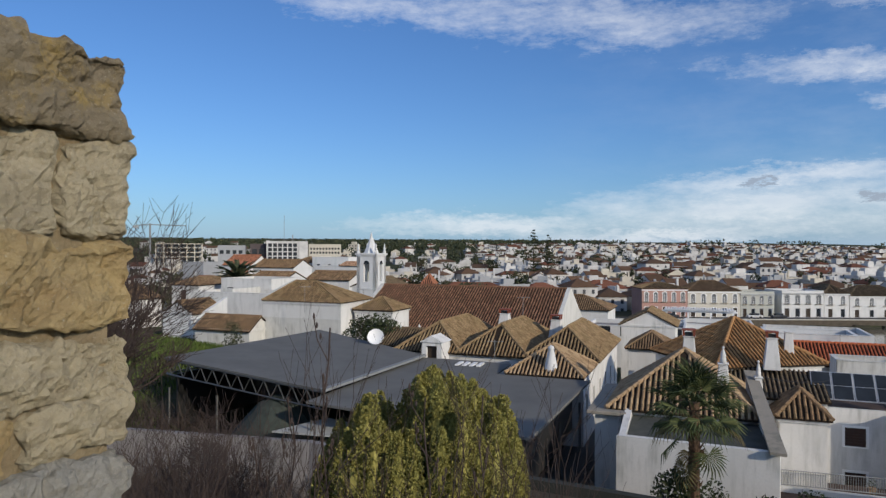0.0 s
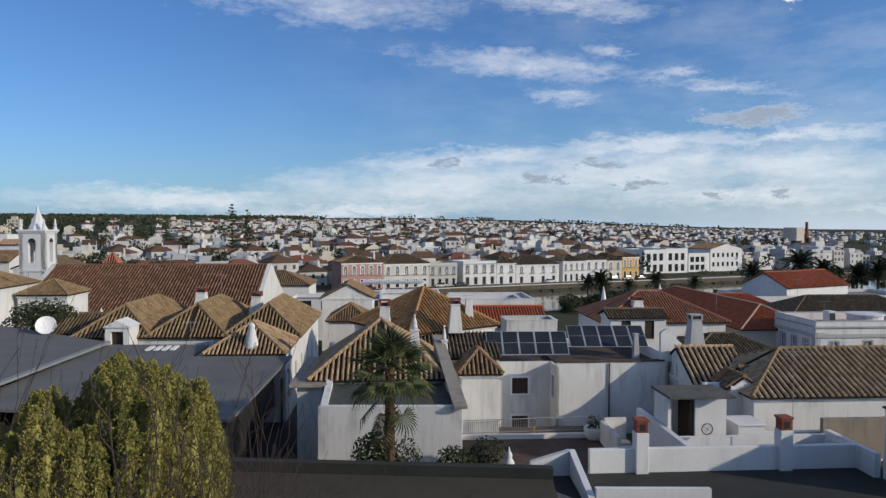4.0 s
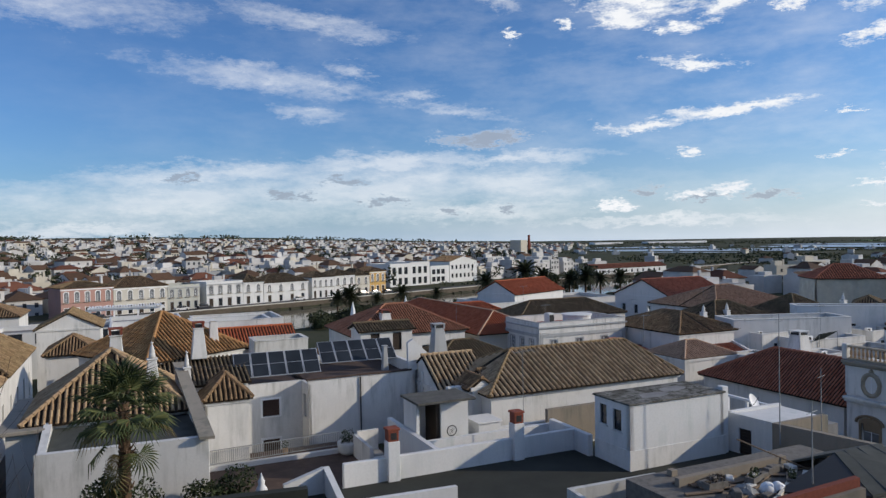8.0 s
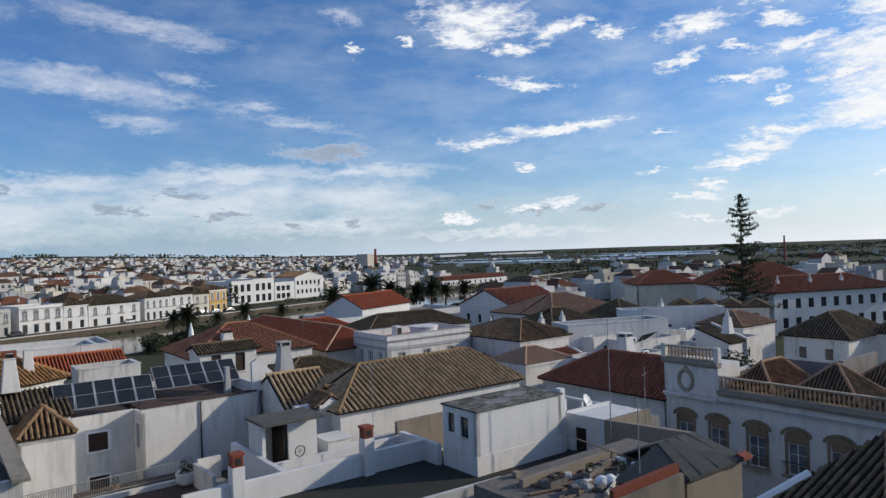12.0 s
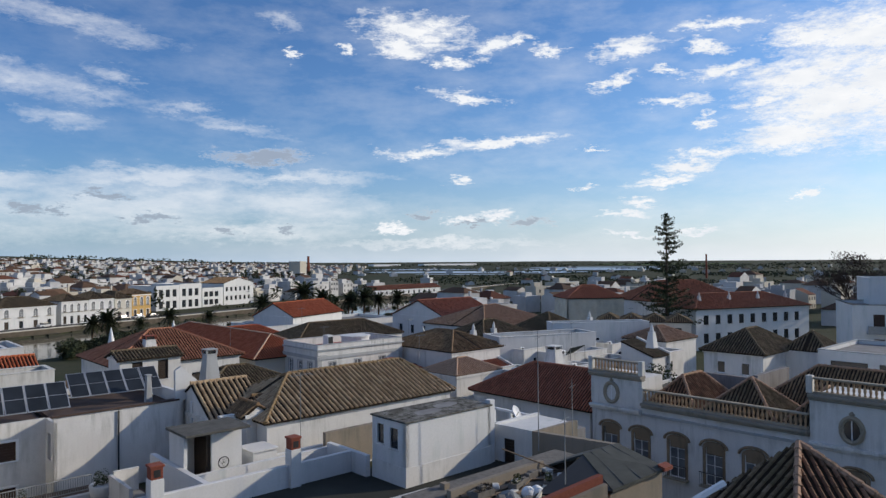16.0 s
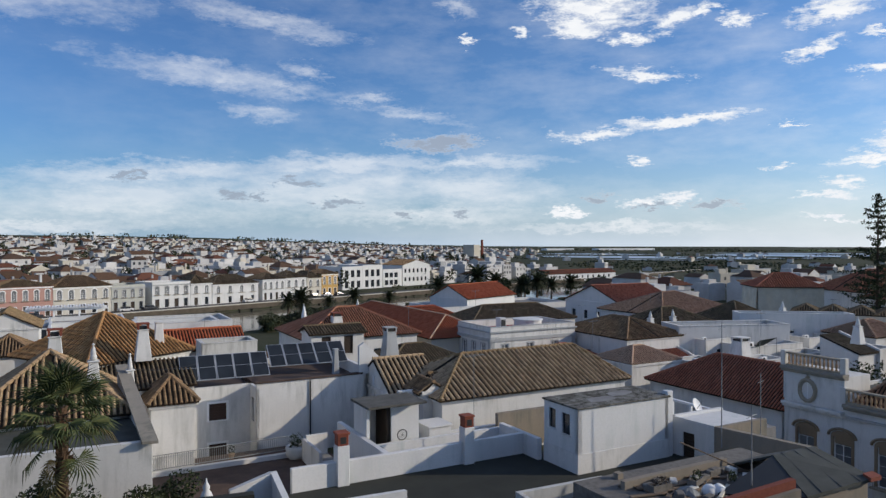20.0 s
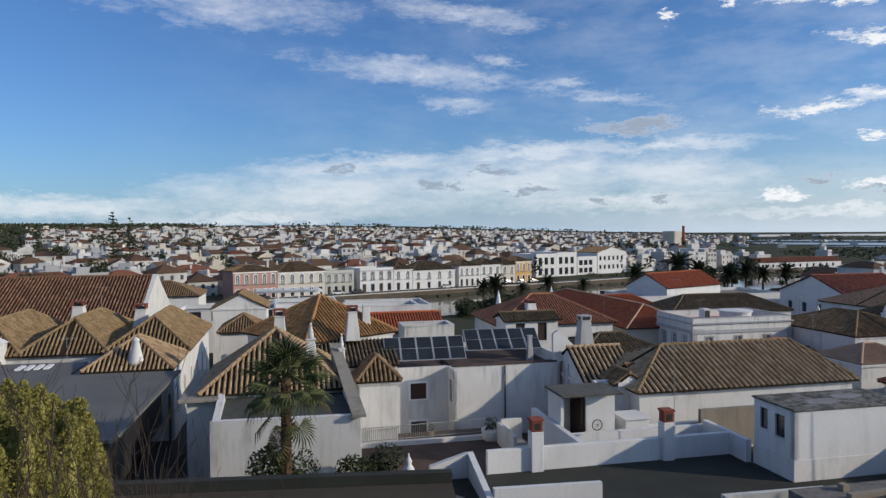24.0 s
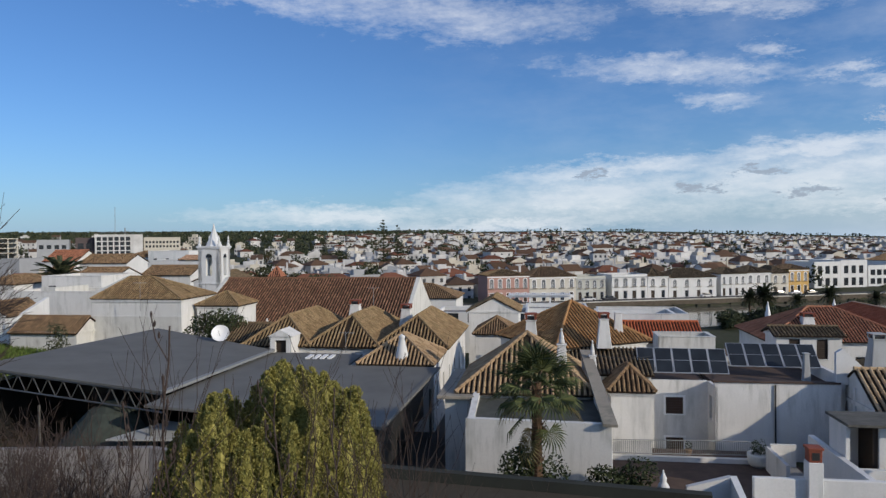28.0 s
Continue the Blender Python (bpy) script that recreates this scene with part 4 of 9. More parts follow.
def land_sheet():
    """One sheet from the castle's foot to the horizon; rings that widen with distance."""
    rs, r = [], 0.0
    while r < 4700:
        rs.append(r)
        r += 2.0 if r < 60 else (4.0 if r < 320 else r * 0.045)
    n = 240
    verts, faces = [], []
    for r in rs:
        for k in range(n):
            a = 2 * math.pi * k / n
            x, y = r * math.sin(a), r * math.cos(a)
            z = ground_z(x, y)
            if r > 400:
                z += (noise.noise(Vector((x * 0.003, y * 0.003, 0))) * 4 if y > 0 and x < y * 1.5 else 0)
            verts.append((x, y, z))
    for i in range(len(rs) - 1):
        for k in range(n):
            j = (k + 1) % n
            faces.append((i * n + k, i * n + j, (i + 1) * n + j, (i + 1) * n + k))
    return from_lists("ground", verts, faces)


tagged(part("ground", land_sheet(), ground_m), "sloping earth, grass and far fields of the town", "ground", kind="structure")

QROT = math.degrees(math.atan2(QDIR.y, QDIR.x))


def quay(along, back=0.0, z=QUAY_Z):
    """A pose on the far quay: metres along it and back from its edge."""
    p = QUAY + QDIR * along + QNOR * back
    return pose(p.x, p.y, z, 0, 0, QROT)


bm = boxes((-62, 420, -RIVER_W - 2, 1, WATER_Z - 0.2, WATER_Z))
tagged(part("water", bm, water_m, m=quay(0, 0, 0)), "calm greenish river below the quay wall", "river", kind="structure")
bm = boxes((-62, 420, -0.5, 0.5, 1.2, QUAY_Z + 0.1))
tagged(part("quay_wall", bm, quay_stone, m=quay(0, 0, 0)), "long weathered stone quay wall along the river", "quay wall", kind="structure")
tagged(part("quay_coping", bevelled(boxes((-62, 420, -0.62, 0.55, QUAY_Z + 0.104, QUAY_Z + 0.34)), 0.04), cream, m=quay(0, 0, 0)), "pale stone coping along the top of the quay wall", "coping", kind="structure")
bm = bmesh.new()
for k in range(120):
    x0, w0 = -62 + 4 * k, 4.0
    box(bm, x0, x0 + w0, -1.6 - 0.5 * math.sin(k * 1.7) - 0.4 * math.sin(k * 0.6), -0.51, 1.4, WATER_Z + 0.45 + 0.25 * math.sin(k * 2.3))
tagged(part("tidal_bank", bm, plain("weedy_mud", (0.045, 0.045, 0.025), 0.85, vary=0.5, scale=0.7, bump=0.6), m=quay(0, 0, 0)), "dark weedy mud bank at the foot of the quay", "bank", kind="structure")
bm = boxes((-62, 420, 0.56, 9.0, QUAY_Z - 0.6, QUAY_Z))
tagged(part("road", bm, road_m, m=quay(0, 0, 0)), "paved quayside street in front of the houses", "road", kind="structure")

# ---------------------------------------------------------------- the near houses, on the old town's grid
# the great grey canopy over the excavation
can = thing("canopy_roof", GRID, "large grey sheet-metal shelter roof on steel trusses", "shelter roof")
part("upper_sheet", slab(bmesh.new(), ((-36.3, 39.4, 17.2), (-21.3, 36.1, 16.6), (-20.9, 51.1, 16.6), (-34.8, 58.4, 17.2)), 0.14), sheet_grey, can)
part("lower_sheet", slab(bmesh.new(), ((-21.5, 34.6, 16.2), (-7.9, 32.6, 15.95), (-7.2, 46.5, 16.3), (-13.6, 46.7, 16.3), (-13.7, 51.0, 16.35), (-21.0, 51.4, 16.35)), 0.14), sheet_grey, can)
part("edge_flashing", slab(bmesh.new(), ((-21.4, 36.05, 16.66), (-21.1, 36.0, 16.64), (-20.65, 51.0, 16.64), (-20.95, 51.15, 16.66)), 0.16), flashing_m, can)
part("edge_flashing", slab(bmesh.new(), ((-8.0, 32.5, 16.0), (-7.75, 32.5, 15.99), (-7.05, 46.5, 16.34), (-7.3, 46.5, 16.35)), 0.16), sheet_grey, can)



def truss(a, b, depth, n, parent):
    """A lattice girder hung under the line from a to b."""
    a, b = Vector(a), Vector(b)
    down = Vector((0, 0, -depth))
    part("chord", rod(bmesh.new(), a, b, 0.06), steel, parent)
    part("chord", rod(bmesh.new(), a + down, b + down, 0.06), steel, parent)
    for k in range(n):
        p, q = a.lerp(b, k / n), a.lerp(b, (k + 1) / n)
        mid = (p + q) / 2 + down
        part("brace", rod(bmesh.new(), p, mid, 0.04), steel, parent)
        part("brace", rod(bmesh.new(), mid, q, 0.04), steel, parent)


truss((-36.1, 39.45, 17.0), (-21.4, 36.2, 16.4), 1.0, 12, can)
truss((-36.2, 39.5, 17.0), (-34.8, 58.2, 17.0), 1.0, 14, can)
for x, y in ((-36.0, 39.6), (-31.0, 38.6), (-26.0, 37.5), (-21.4, 36.5), (-21.0, 44.0), (-34.8, 57.6), (-8.1, 33.2), (-7.8, 40.0), (-7.6, 45.6), (-21.4, 35.0)):
    part("post", rod(bmesh.new(), (x, y, 9.0), (x, y, 15.0), 0.08), steel, can)
for k in range(4):
    y = 42.5 + k * 4.0
    truss((-35.6, y, 16.9), (-21.3, y - 2.0, 16.3), 0.9, 10, can)
# dark back and side sheets, added to act as the deep shade inside
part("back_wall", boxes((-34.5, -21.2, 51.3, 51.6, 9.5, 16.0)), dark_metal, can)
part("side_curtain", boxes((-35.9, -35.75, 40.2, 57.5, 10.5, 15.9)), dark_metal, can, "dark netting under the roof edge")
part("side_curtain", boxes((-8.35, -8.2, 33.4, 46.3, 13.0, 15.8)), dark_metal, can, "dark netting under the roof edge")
tagged(part("floor", boxes((-36.0, -9.0, 34.0, 52.0, 9.0, 11.9)), ground_m, m=GRID), "bare earth floor of the dig under the canopy", "floor", kind="structure")
mound = lathe(bmesh.new(), ((4.3, 11.0), (3.9, 11.9), (2.6, 13.6), (1.3, 15.0), (0.3, 15.5)), 14)
tagged(part("covered_mound", mound, plain("dark_green_netting", (0.05, 0.062, 0.052), 0.9, vary=0.5, scale=2), m=g(-25.6, 37.9, 0.1)), "heap covered with dark green netting under the canopy", "mound")
part_sheet = thing("low_lean_to", GRID, "low pale sheet roof in front of the dig", "lean-to")
part("sheet", slab(bmesh.new(), ((-23.6, 34.3, 14.35), (-19.4, 34.6, 14.4), (-19.0, 36.6, 14.6), (-21.7, 37.4, 14.6)), 0.1), sheet_edge, part_sheet)
for x, y in ((-22.6, 34.7), (-19.6, 34.9), (-19.3, 36.4), (-21.5, 36.9)):
    part("prop", boxes((x - 0.08, x + 0.08, y - 0.08, y + 0.08, 10, 14.45)), steel, part_sheet)
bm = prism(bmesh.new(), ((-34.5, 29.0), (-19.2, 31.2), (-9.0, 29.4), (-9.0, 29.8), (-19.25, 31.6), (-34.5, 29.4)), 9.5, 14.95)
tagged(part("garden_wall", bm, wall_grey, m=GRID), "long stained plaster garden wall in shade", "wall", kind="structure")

# white house with three golden hipped roofs along the alley
hb = thing("house", g(-0.65, 0), "long white house with three golden hipped tile roofs", "house")
bm = bmesh.new()
ALLEY = [(x, x + 0.75, 13.1, 15.0) for x in (1.2, 4.4, 7.6, 10.8, 14.0, 17.0)]
wall_panel(bm, 19.0, 10.0, 16.5, ALLEY, pose(-6.9, 46.8, 0, 0, 0, 90))
wall_panel(bm, 16.5, 10.0, 16.5, [(1.0, 1.9, 12.6, 14.6)], pose(-23.4, 53.0, 0))
wall_panel(bm, 5.15, 10.0, 16.3, [], pose(-12.3, 46.8, 0))
wall_panel(bm, 16.5, 10.0, 16.5, [], pose(-6.9, 66.0, 0, 0, 0, 180))
wall_panel(bm, 13.0, 10.0, 16.5, [], pose(-23.4, 66.0, 0, 0, 0, -90))
wall_panel(bm, 6.0, 10.0, 16.3, [], pose(-12.3, 52.8, 0, 0, 0, -90))
part("wall", bm, white, hb)
for x0, x1, z0, z1 in ALLEY:
    window_unit(hb, pose(-6.9, 46.8, 0, 0, 0, 90) @ pose(x0, 0, z0), x1 - x0, z1 - z0, "dark")
for x0, x1 in ((-12.4, -6.9), (-18.0, -12.4), (-23.4, -18.0)):
    fs, caps = hip_faces(x0, x1, 53.0, 66.0, 16.6, 2.15, 0.25)
    tiled_roof(hb, fs, tile_gold, 0.28, caps)
fs, caps = hip_faces(-12.1, -7.1, 46.9, 52.6, 16.4, 1.75, 0.25)
tiled_roof(hb, fs, tile_straw, 0.27, caps)

# the church: one great gable roof, and its bell tower
ch = thing("church", GRID, "white church with one great brown tiled roof", "church")
CX0, CX1, CY0, CY1, CE, CR = -39.6, -14.8, 73.4, 90.6, 16.1, 4.3
bm = bmesh.new()
for fm, width in faces_of(CX1 - CX0, CY1 - CY0).values():
    wall_panel(bm, width, 8.0, CE, [], pose(CX0, CY0, 0) @ fm)
for x in (CX0, CX1 - 0.4):
    prof = ((CY0 - 0.1, CE - 0.4), (CY1 + 0.1, CE - 0.4), (CY1 + 0.1, CE + 0.02), ((CY0 + CY1) / 2, CE + CR + 0.16), (CY0 - 0.1, CE + 0.02))
    a = [bm.verts.new((x, y, z)) for y, z in prof]
    b = [bm.verts.new((x + 0.45, y, z)) for y, z in prof]
    bm.faces.new(a)
    bm.faces.new(b[::-1])
    for i in range(5):
        j = (i + 1) % 5
        bm.faces.new((a[j], a[i], b[i], b[j]))
part("wall", bm, white_dirty, ch)
fs, caps = gable_faces(CX0 + 0.45, CX1 - 0.4, CY0, CY1, CE, CR, 0.4)
tiled_roof(ch, fs, tile_church, 0.34, caps, length=0.45)

house(g(-40.9, 99.2), 1.7, 1.7, 9.0, 19.6, "little orange pyramid roof behind the church", "hip", 1.5, white_dirty, tile_orange, [], 0.15, 0.3)
bt = thing("bell_tower", g(-44.8, 89.4), "white church bell tower with arched openings and a small spire", "bell tower")
S = 1.55
bm = bmesh.new()
for k in range(4):
    wall_panel(bm, 2 * S, 8.0, 24.2, [(S - 0.45, S + 0.45, 20.4, 22.9)], pose(0, 0, 0, 0, 0, 90 * k) @ pose(-S, -S, 0), 0.5)
part("shaft", bm, white_clean, bt)
for k in range(4):
    fm = pose(0, 0, 0, 0, 0, 90 * k) @ pose(0, -S, 0)
    bm = bmesh.new()
    pts = [(0.45 * math.cos(a), 22.9 + 0.5 * math.sin(a)) for a in [math.pi * i / 8 for i in range(9)]]
    a = [bm.verts.new(fm @ Vector((x, -0.03, z))) for x, z in pts]
    b = [bm.verts.new(fm @ Vector((x, 0.1, z))) for x, z in pts]
    bm.faces.new(a)
    bm.faces.new(b[::-1])
    for i in range(8):
        bm.faces.new((a[i + 1], a[i], b[i], b[i + 1]))
    part("arch_head", bm, pane_m, bt, "dark arched head of the opening")
part("cornice", bevelled(boxes((-S - 0.2, S + 0.2, -S - 0.2, S + 0.2, 24.2, 24.45), (-S - 0.08, S + 0.08, -S - 0.08, S + 0.08, 24.0, 24.195)), 0.03), white_clean, bt)
part("base_moulding", boxes((-S - 0.12, S + 0.12, -S - 0.12, S + 0.12, 19.3, 19.5)), white_clean, bt)
part("spire", lathe(bmesh.new(), ((1.15, 24.45), (1.05, 24.7), (0.75, 25.3), (0.42, 26.2), (0.2, 26.8), (0.14, 26.95), (0.16, 27.1), (0.04, 27.5)), 8), white_clean, bt)
for sx in (-1, 1):
    for sy in (-1, 1):
        part("pinnacle", lathe(bmesh.new(), ((0.24, 24.45), (0.24, 24.7), (0.13, 24.8), (0.2, 25.1), (0.1, 25.3), (0.13, 25.45), (0.02, 25.9)), 8, pose(sx * (S - 0.15), sy * (S - 0.15), 0)), white_clean, bt)

# plain white house with a hipped roof beyond the canopy
wh = house(g(-46.9, 66.3), 10.0, 7.4, 9.0, 19.05, "tall plain white house with a golden hipped roof", "hip", 2.1, white, tile_gold, [("right", 4.0, 15.6, 0.8, 1.2, "pane")], 0.12, slide=-1.7)
part("string_course", boxes((0, 10.0, -0.05, -0.003, 17.3, 17.42)), white, wh)
part("lower_render", boxes((0, 10.0, -0.012, -0.004, 11.0, 17.29)), white_dirty, wh, "greyer render below the band")
house(g(-36.4, 68.6), 4.6, 4.5, 9.0, 18.2, "small white wing with a brown hipped roof", "hip", 1.3, white, tile_gold, [], 0.2)

# house with raked parapets behind the palm
ph = thing("house", GRID, "white house with a pyramid tile roof and raked parapets", "house")
bm = bmesh.new()
for fm, width in faces_of(7.3, 7.8).values():
    wall_panel(bm, width, 10.0, 16.2, [], pose(-4.7, 39.2, 0) @ fm)
part("wall", bm, white, ph)
fs, caps = hip_faces(-4.7, 2.6, 39.2, 46.6, 16.3, 2.9, 0.35)
tiled_roof(ph, fs, tile_straw, 0.29, caps, single=(0,))
part("front_wall", prism(bmesh.new(), ((-4.1, 35.6), (3.25, 34.6), (3.3, 34.95), (-4.0, 35.95)), 10.5, [15.7, 15.85, 15.85, 15.7]), white, ph)
part("side_wall", prism(bmesh.new(), ((-4.0, 35.96), (-3.65, 35.9), (-3.65, 39.1), (-4.0, 39.1)), 10.5, [15.7, 15.7, 16.4, 16.4]), white, ph)
part("lean_roof", slab(bmesh.new(), ((-3.62, 35.98, 15.62), (2.94, 35.05, 15.7), (2.7, 39.1, 16.0), (-3.62, 39.1, 16.0)), 0.12), felt, ph, "dark felt roof behind the front parapet")
part("raked_parapet", prism(bmesh.new(), ((2.95, 35.0), (3.3, 34.96), (2.75, 44.0), (2.3, 44.0)), 10.5, [16.0, 16.0, 17.9, 17.9]), white, ph)
part("raked_coping", slab(bmesh.new(), ((2.8, 34.3, 15.95), (3.5, 34.2, 15.95), (2.85, 44.2, 18.0), (2.2, 44.2, 18.0)), 0.14), coping_m, ph)
part("wing_wall", boxes((-5.6, -4.2, 38.6, 46.0, 10.5, 16.05)), white_dirty, ph)
part("wing_slab", bevelled(boxes((-6.0, -3.9, 38.2, 46.4, 16.055, 16.25)), 0.03), coping_m, ph)

# the pyramid roof behind it, and the lower shaded slopes between
house(g(2.1, 56.05, 0, 33) @ pose(-4.1, -4.1, 0), 8.2, 8.2, 9.5, 17.0, "white house under an amber pyramid tile roof", "hip", 2.9, white, tile_amber, [], 0.3, 0.29)
lo = thing("lean_to_roof", GRID, "low brown tiled lean-to between two houses", "roof")
# the darker tiles put this low slope's shade into its colour
tiled_roof(lo, [[(1.0, 47.0, 15.9), (7.2, 47.0, 15.9), (7.2, 51.4, 17.0), (1.0, 51.4, 17.0)]], tile_dark, 0.28, name="slope")
part("wall", boxes((1.3, 7.0, 47.25, 51.3, 10, 15.75)), white, lo)
house(g(4.15, 44.5), 2.45, 3.4, 10.5, 15.3, "narrow white wing with a little brown gable roof", "hip", 1.35, white, tile_brown, [], 0.25, 0.27)

# the house with the solar panels
sol = thing("house", GRID, "white two-storey house with flat roofs and shuttered windows", "house")
WIN = [(1.45, 2.6, 13.0, 14.15), (1.45, 2.6, 10.5, 11.4)]
bm = bmesh.new()
wall_panel(bm, 4.2, 9.6, 15.3, WIN, pose(6.7, 48.6, 0))
wall_panel(bm, 7.9, 10.2, 15.6, [], pose(10.9, 46.7, 0))
wall_panel(bm, 1.95, 10.2, 15.3, [(0.5, 1.3, 12.9, 14.5)], pose(10.9, 48.65, 0, 0, 0, -90), 0.2)
wall_panel(bm, 8.0, 10.2, 15.6, [], pose(18.8, 46.7, 0, 0, 0, 90))
wall_panel(bm, 12.0, 10.2, 15.6, [], pose(18.8, 54.7, 0, 0, 0, 180))
wall_panel(bm, 5.85, 10.2, 15.3, [], pose(6.7, 54.7, 0, 0, 0, -90))
part("wall", bm, white, sol)
for x0, x1, z0, z1 in WIN:
    window_unit(sol, pose(6.7, 48.6, 0) @ pose(x0, 0, z0), x1 - x0, z1 - z0, "shutter", paint_white)
part("terrace_floor", boxes((6.96, 10.9, 48.86, 54.45, 14.9, 15.1), (11.15, 18.55, 46.96, 54.45, 15.0, 15.3)), terrace_clay, sol)
part("parapet", boxes((18.55, 18.85, 47.01, 54.5, 15.6, 16.1), (10.9, 18.5, 54.2, 54.5, 15.6, 16.0)), white, sol)
part("roof_edge", boxes((10.8, 18.5, 46.6, 47.0, 15.604, 15.72)), terrace_clay, sol)


def solar_array(m, n, pw=1.17, ph_=2.3, slope=46):
    a = thing("solar_panels", m, "row of dark solar collectors tilted on a steel frame", "solar panel", "rooftop solar panels")
    tilt = pose(0, 0, 0.2, slope)
    for k in range(n):
        p = part("collector", bevelled(boxes((k * pw + 0.02, (k + 1) * pw - 0.02, 0, ph_, 0, 0.08)), 0.01), alu, a, m=tilt)
        part("glass", boxes((k * pw + 0.07, (k + 1) * pw - 0.07, 0.05, ph_ / 2 - 0.02, 0.081, 0.09)), solar_m, p)
        part("glass", boxes((k * pw + 0.07, (k + 1) * pw - 0.07, ph_ / 2 + 0.02, ph_ - 0.05, 0.081, 0.09)), solar_m, p)
    for k in (0, n // 2, n):
        top = tilt @ Vector((k * pw, ph_, 0))
        part("strut", rod(bmesh.new(), (k * pw, top.y, 0), top, 0.03), steel, a)
        part("rail", rod(bmesh.new(), (k * pw, 0, 0.22), (k * pw, top.y, 0.02), 0.03), steel, a)
    return a


solar_array(g(6.35, 48.75, 15.55, -2), 5, 1.19, 2.1, 44)
solar_array(g(12.75, 50.2, 15.8, -3), 5, slope=35)

# terraces with white parapets
ter = thing("roof_terrace", GRID, "dark flat roof terrace with low white parapet walls", "terrace")
part("floor", boxes((5.0, 33.0, 20.0, 33.4, 12.2, 12.7)), asphalt, ter)
part("parapet", bevelled(boxes((9.5, 23.3, 33.4, 33.7, 11.0, 13.9)), 0.03), white_clean, ter)
part("body", boxes((5.1, 32.9, 20.1, 33.3, 9.5, 12.19)), white, ter)

bx = thing("stair_hut", GRID, "white flat-roofed roof hut with two dark windows", "rooftop hut")
bm = bmesh.new()
BXW = [(0.45, 1.05, 14.7, 15.8), (1.6, 2.3, 14.6, 15.75)]
wall_panel(bm, 6.6, 12.7, 16.15, [], pose(23.7, 28.9, 0))
wall_panel(bm, 3.0, 12.7, 16.15, BXW, pose(23.7, 31.9, 0, 0, 0, -90))
wall_panel(bm, 6.6, 12.7, 16.15, [], pose(30.3, 31.9, 0, 0, 0, 180))
wall_panel(bm, 3.0, 12.7, 16.15, [], pose(30.3, 28.9, 0, 0, 0, 90))
part("wall", bm, white_clean, bx)
for x0, x1, z0, z1 in BXW:
    window_unit(bx, pose(23.7, 31.9, 0, 0, 0, -90) @ pose(x0, 0, z0), x1 - x0, z1 - z0, "dark")
part("roof_slab", bevelled(boxes((23.6, 30.4, 28.8, 32.0, 16.15, 16.25)), 0.02), lichen_slab, bx)

# long house with the big hipped roof
house(g(20.9, 39.0), 15.5, 8.4, 11.0, 14.9, "long low white house with a large brown hipped roof", "hip", 2.05, white, tile_ribbed, [], 0.3, 0.39, cap=tile_gold, run=(0.92, 0.42))
house(g(19.0, 42.8), 3.9, 6.0, 11.0, 14.75, "small white house with a brown tiled roof", "gable", 1.9, white, tile_ribbed, [], 0.1, 0.37)

house(g(20.2, 40.3), 1.5, 2.4, 11.0, 15.3, "little white wing with a brown gable roof", "gable", 0.5, white, tile_brown, [], 0.08, 0.26, along="y")

# palace with balustraded roof: its front runs away from us, local x along it towards the near end
pal = thing("palace", GRID, "white palace front with stone window hoods and a terracotta balustrade", "palace")
PF = pose(48.7, 34.6, 0, 0, 0, -90)
PW = [(x - 0.65, x + 0.65, 8.3, 11.2) for x in (1.8, 4.6, 7.7, 10.6, 13.5)]
bm = bmesh.new()
wall_panel(bm, 17.2, 5.0, 13.35, PW, PF, 0.35)
part("wall", bm, white, pal)
PV = [(2.0, 3.3, 8.3, 11.2), (5.0, 6.3, 8.3, 11.2), (8.0, 9.3, 8.3, 11.2)]
bm = bmesh.new()
wall_panel(bm, 12.0, 5.0, 15.8, PV, PF @ pose(17.25, -0.15, 0), 0.35)
part("pavilion_wall", bm, white, pal)
part("corner_wall", boxes((0.0, 4.8, -0.12, 3.0, 13.1, 15.4)), white, pal, m=PF)
part("side_wall", boxes((0.0, 0.35, 0.36, 17, 5, 13.3), (0.35, 30, 16.6, 17, 5, 13.3), (17.25, 29.2, 0.21, 5.0, 13.1, 15.8)), white, pal, m=PF)
part("inner_wall", boxes((4.4, 10.0, 8.6, 9.0, 13.06, 15.0), (9.6, 10.0, 9.0, 15.5, 13.06, 15.2)), wall_grey, pal, "weathered grey courtyard wall", m=PF)
part("roof_deck", boxes((0.4, 29.9, 0.4, 16.5, 12.9, 13.05)), slab_dark, pal, m=PF)
for x0, x1, z in ((4.8, 17.2, 13.35), (-0.1, 4.9, 15.4), (17.2, 29.3, 15.8), (0.0, 4.75, 12.7), (17.25, 29.2, 12.7)):
    part("cornice", bevelled(boxes((x0, x1, -0.5, 0.3, z, z + 0.22), (x0, x1, -0.32, 0.25, z - 0.2, z - 0.005)), 0.03), coping_m if z > 13 else white, pal, m=PF)
part("string_course", boxes((4.82, 17.2, -0.2, -0.003, 12.55, 12.7)), grey_band, pal, m=PF)
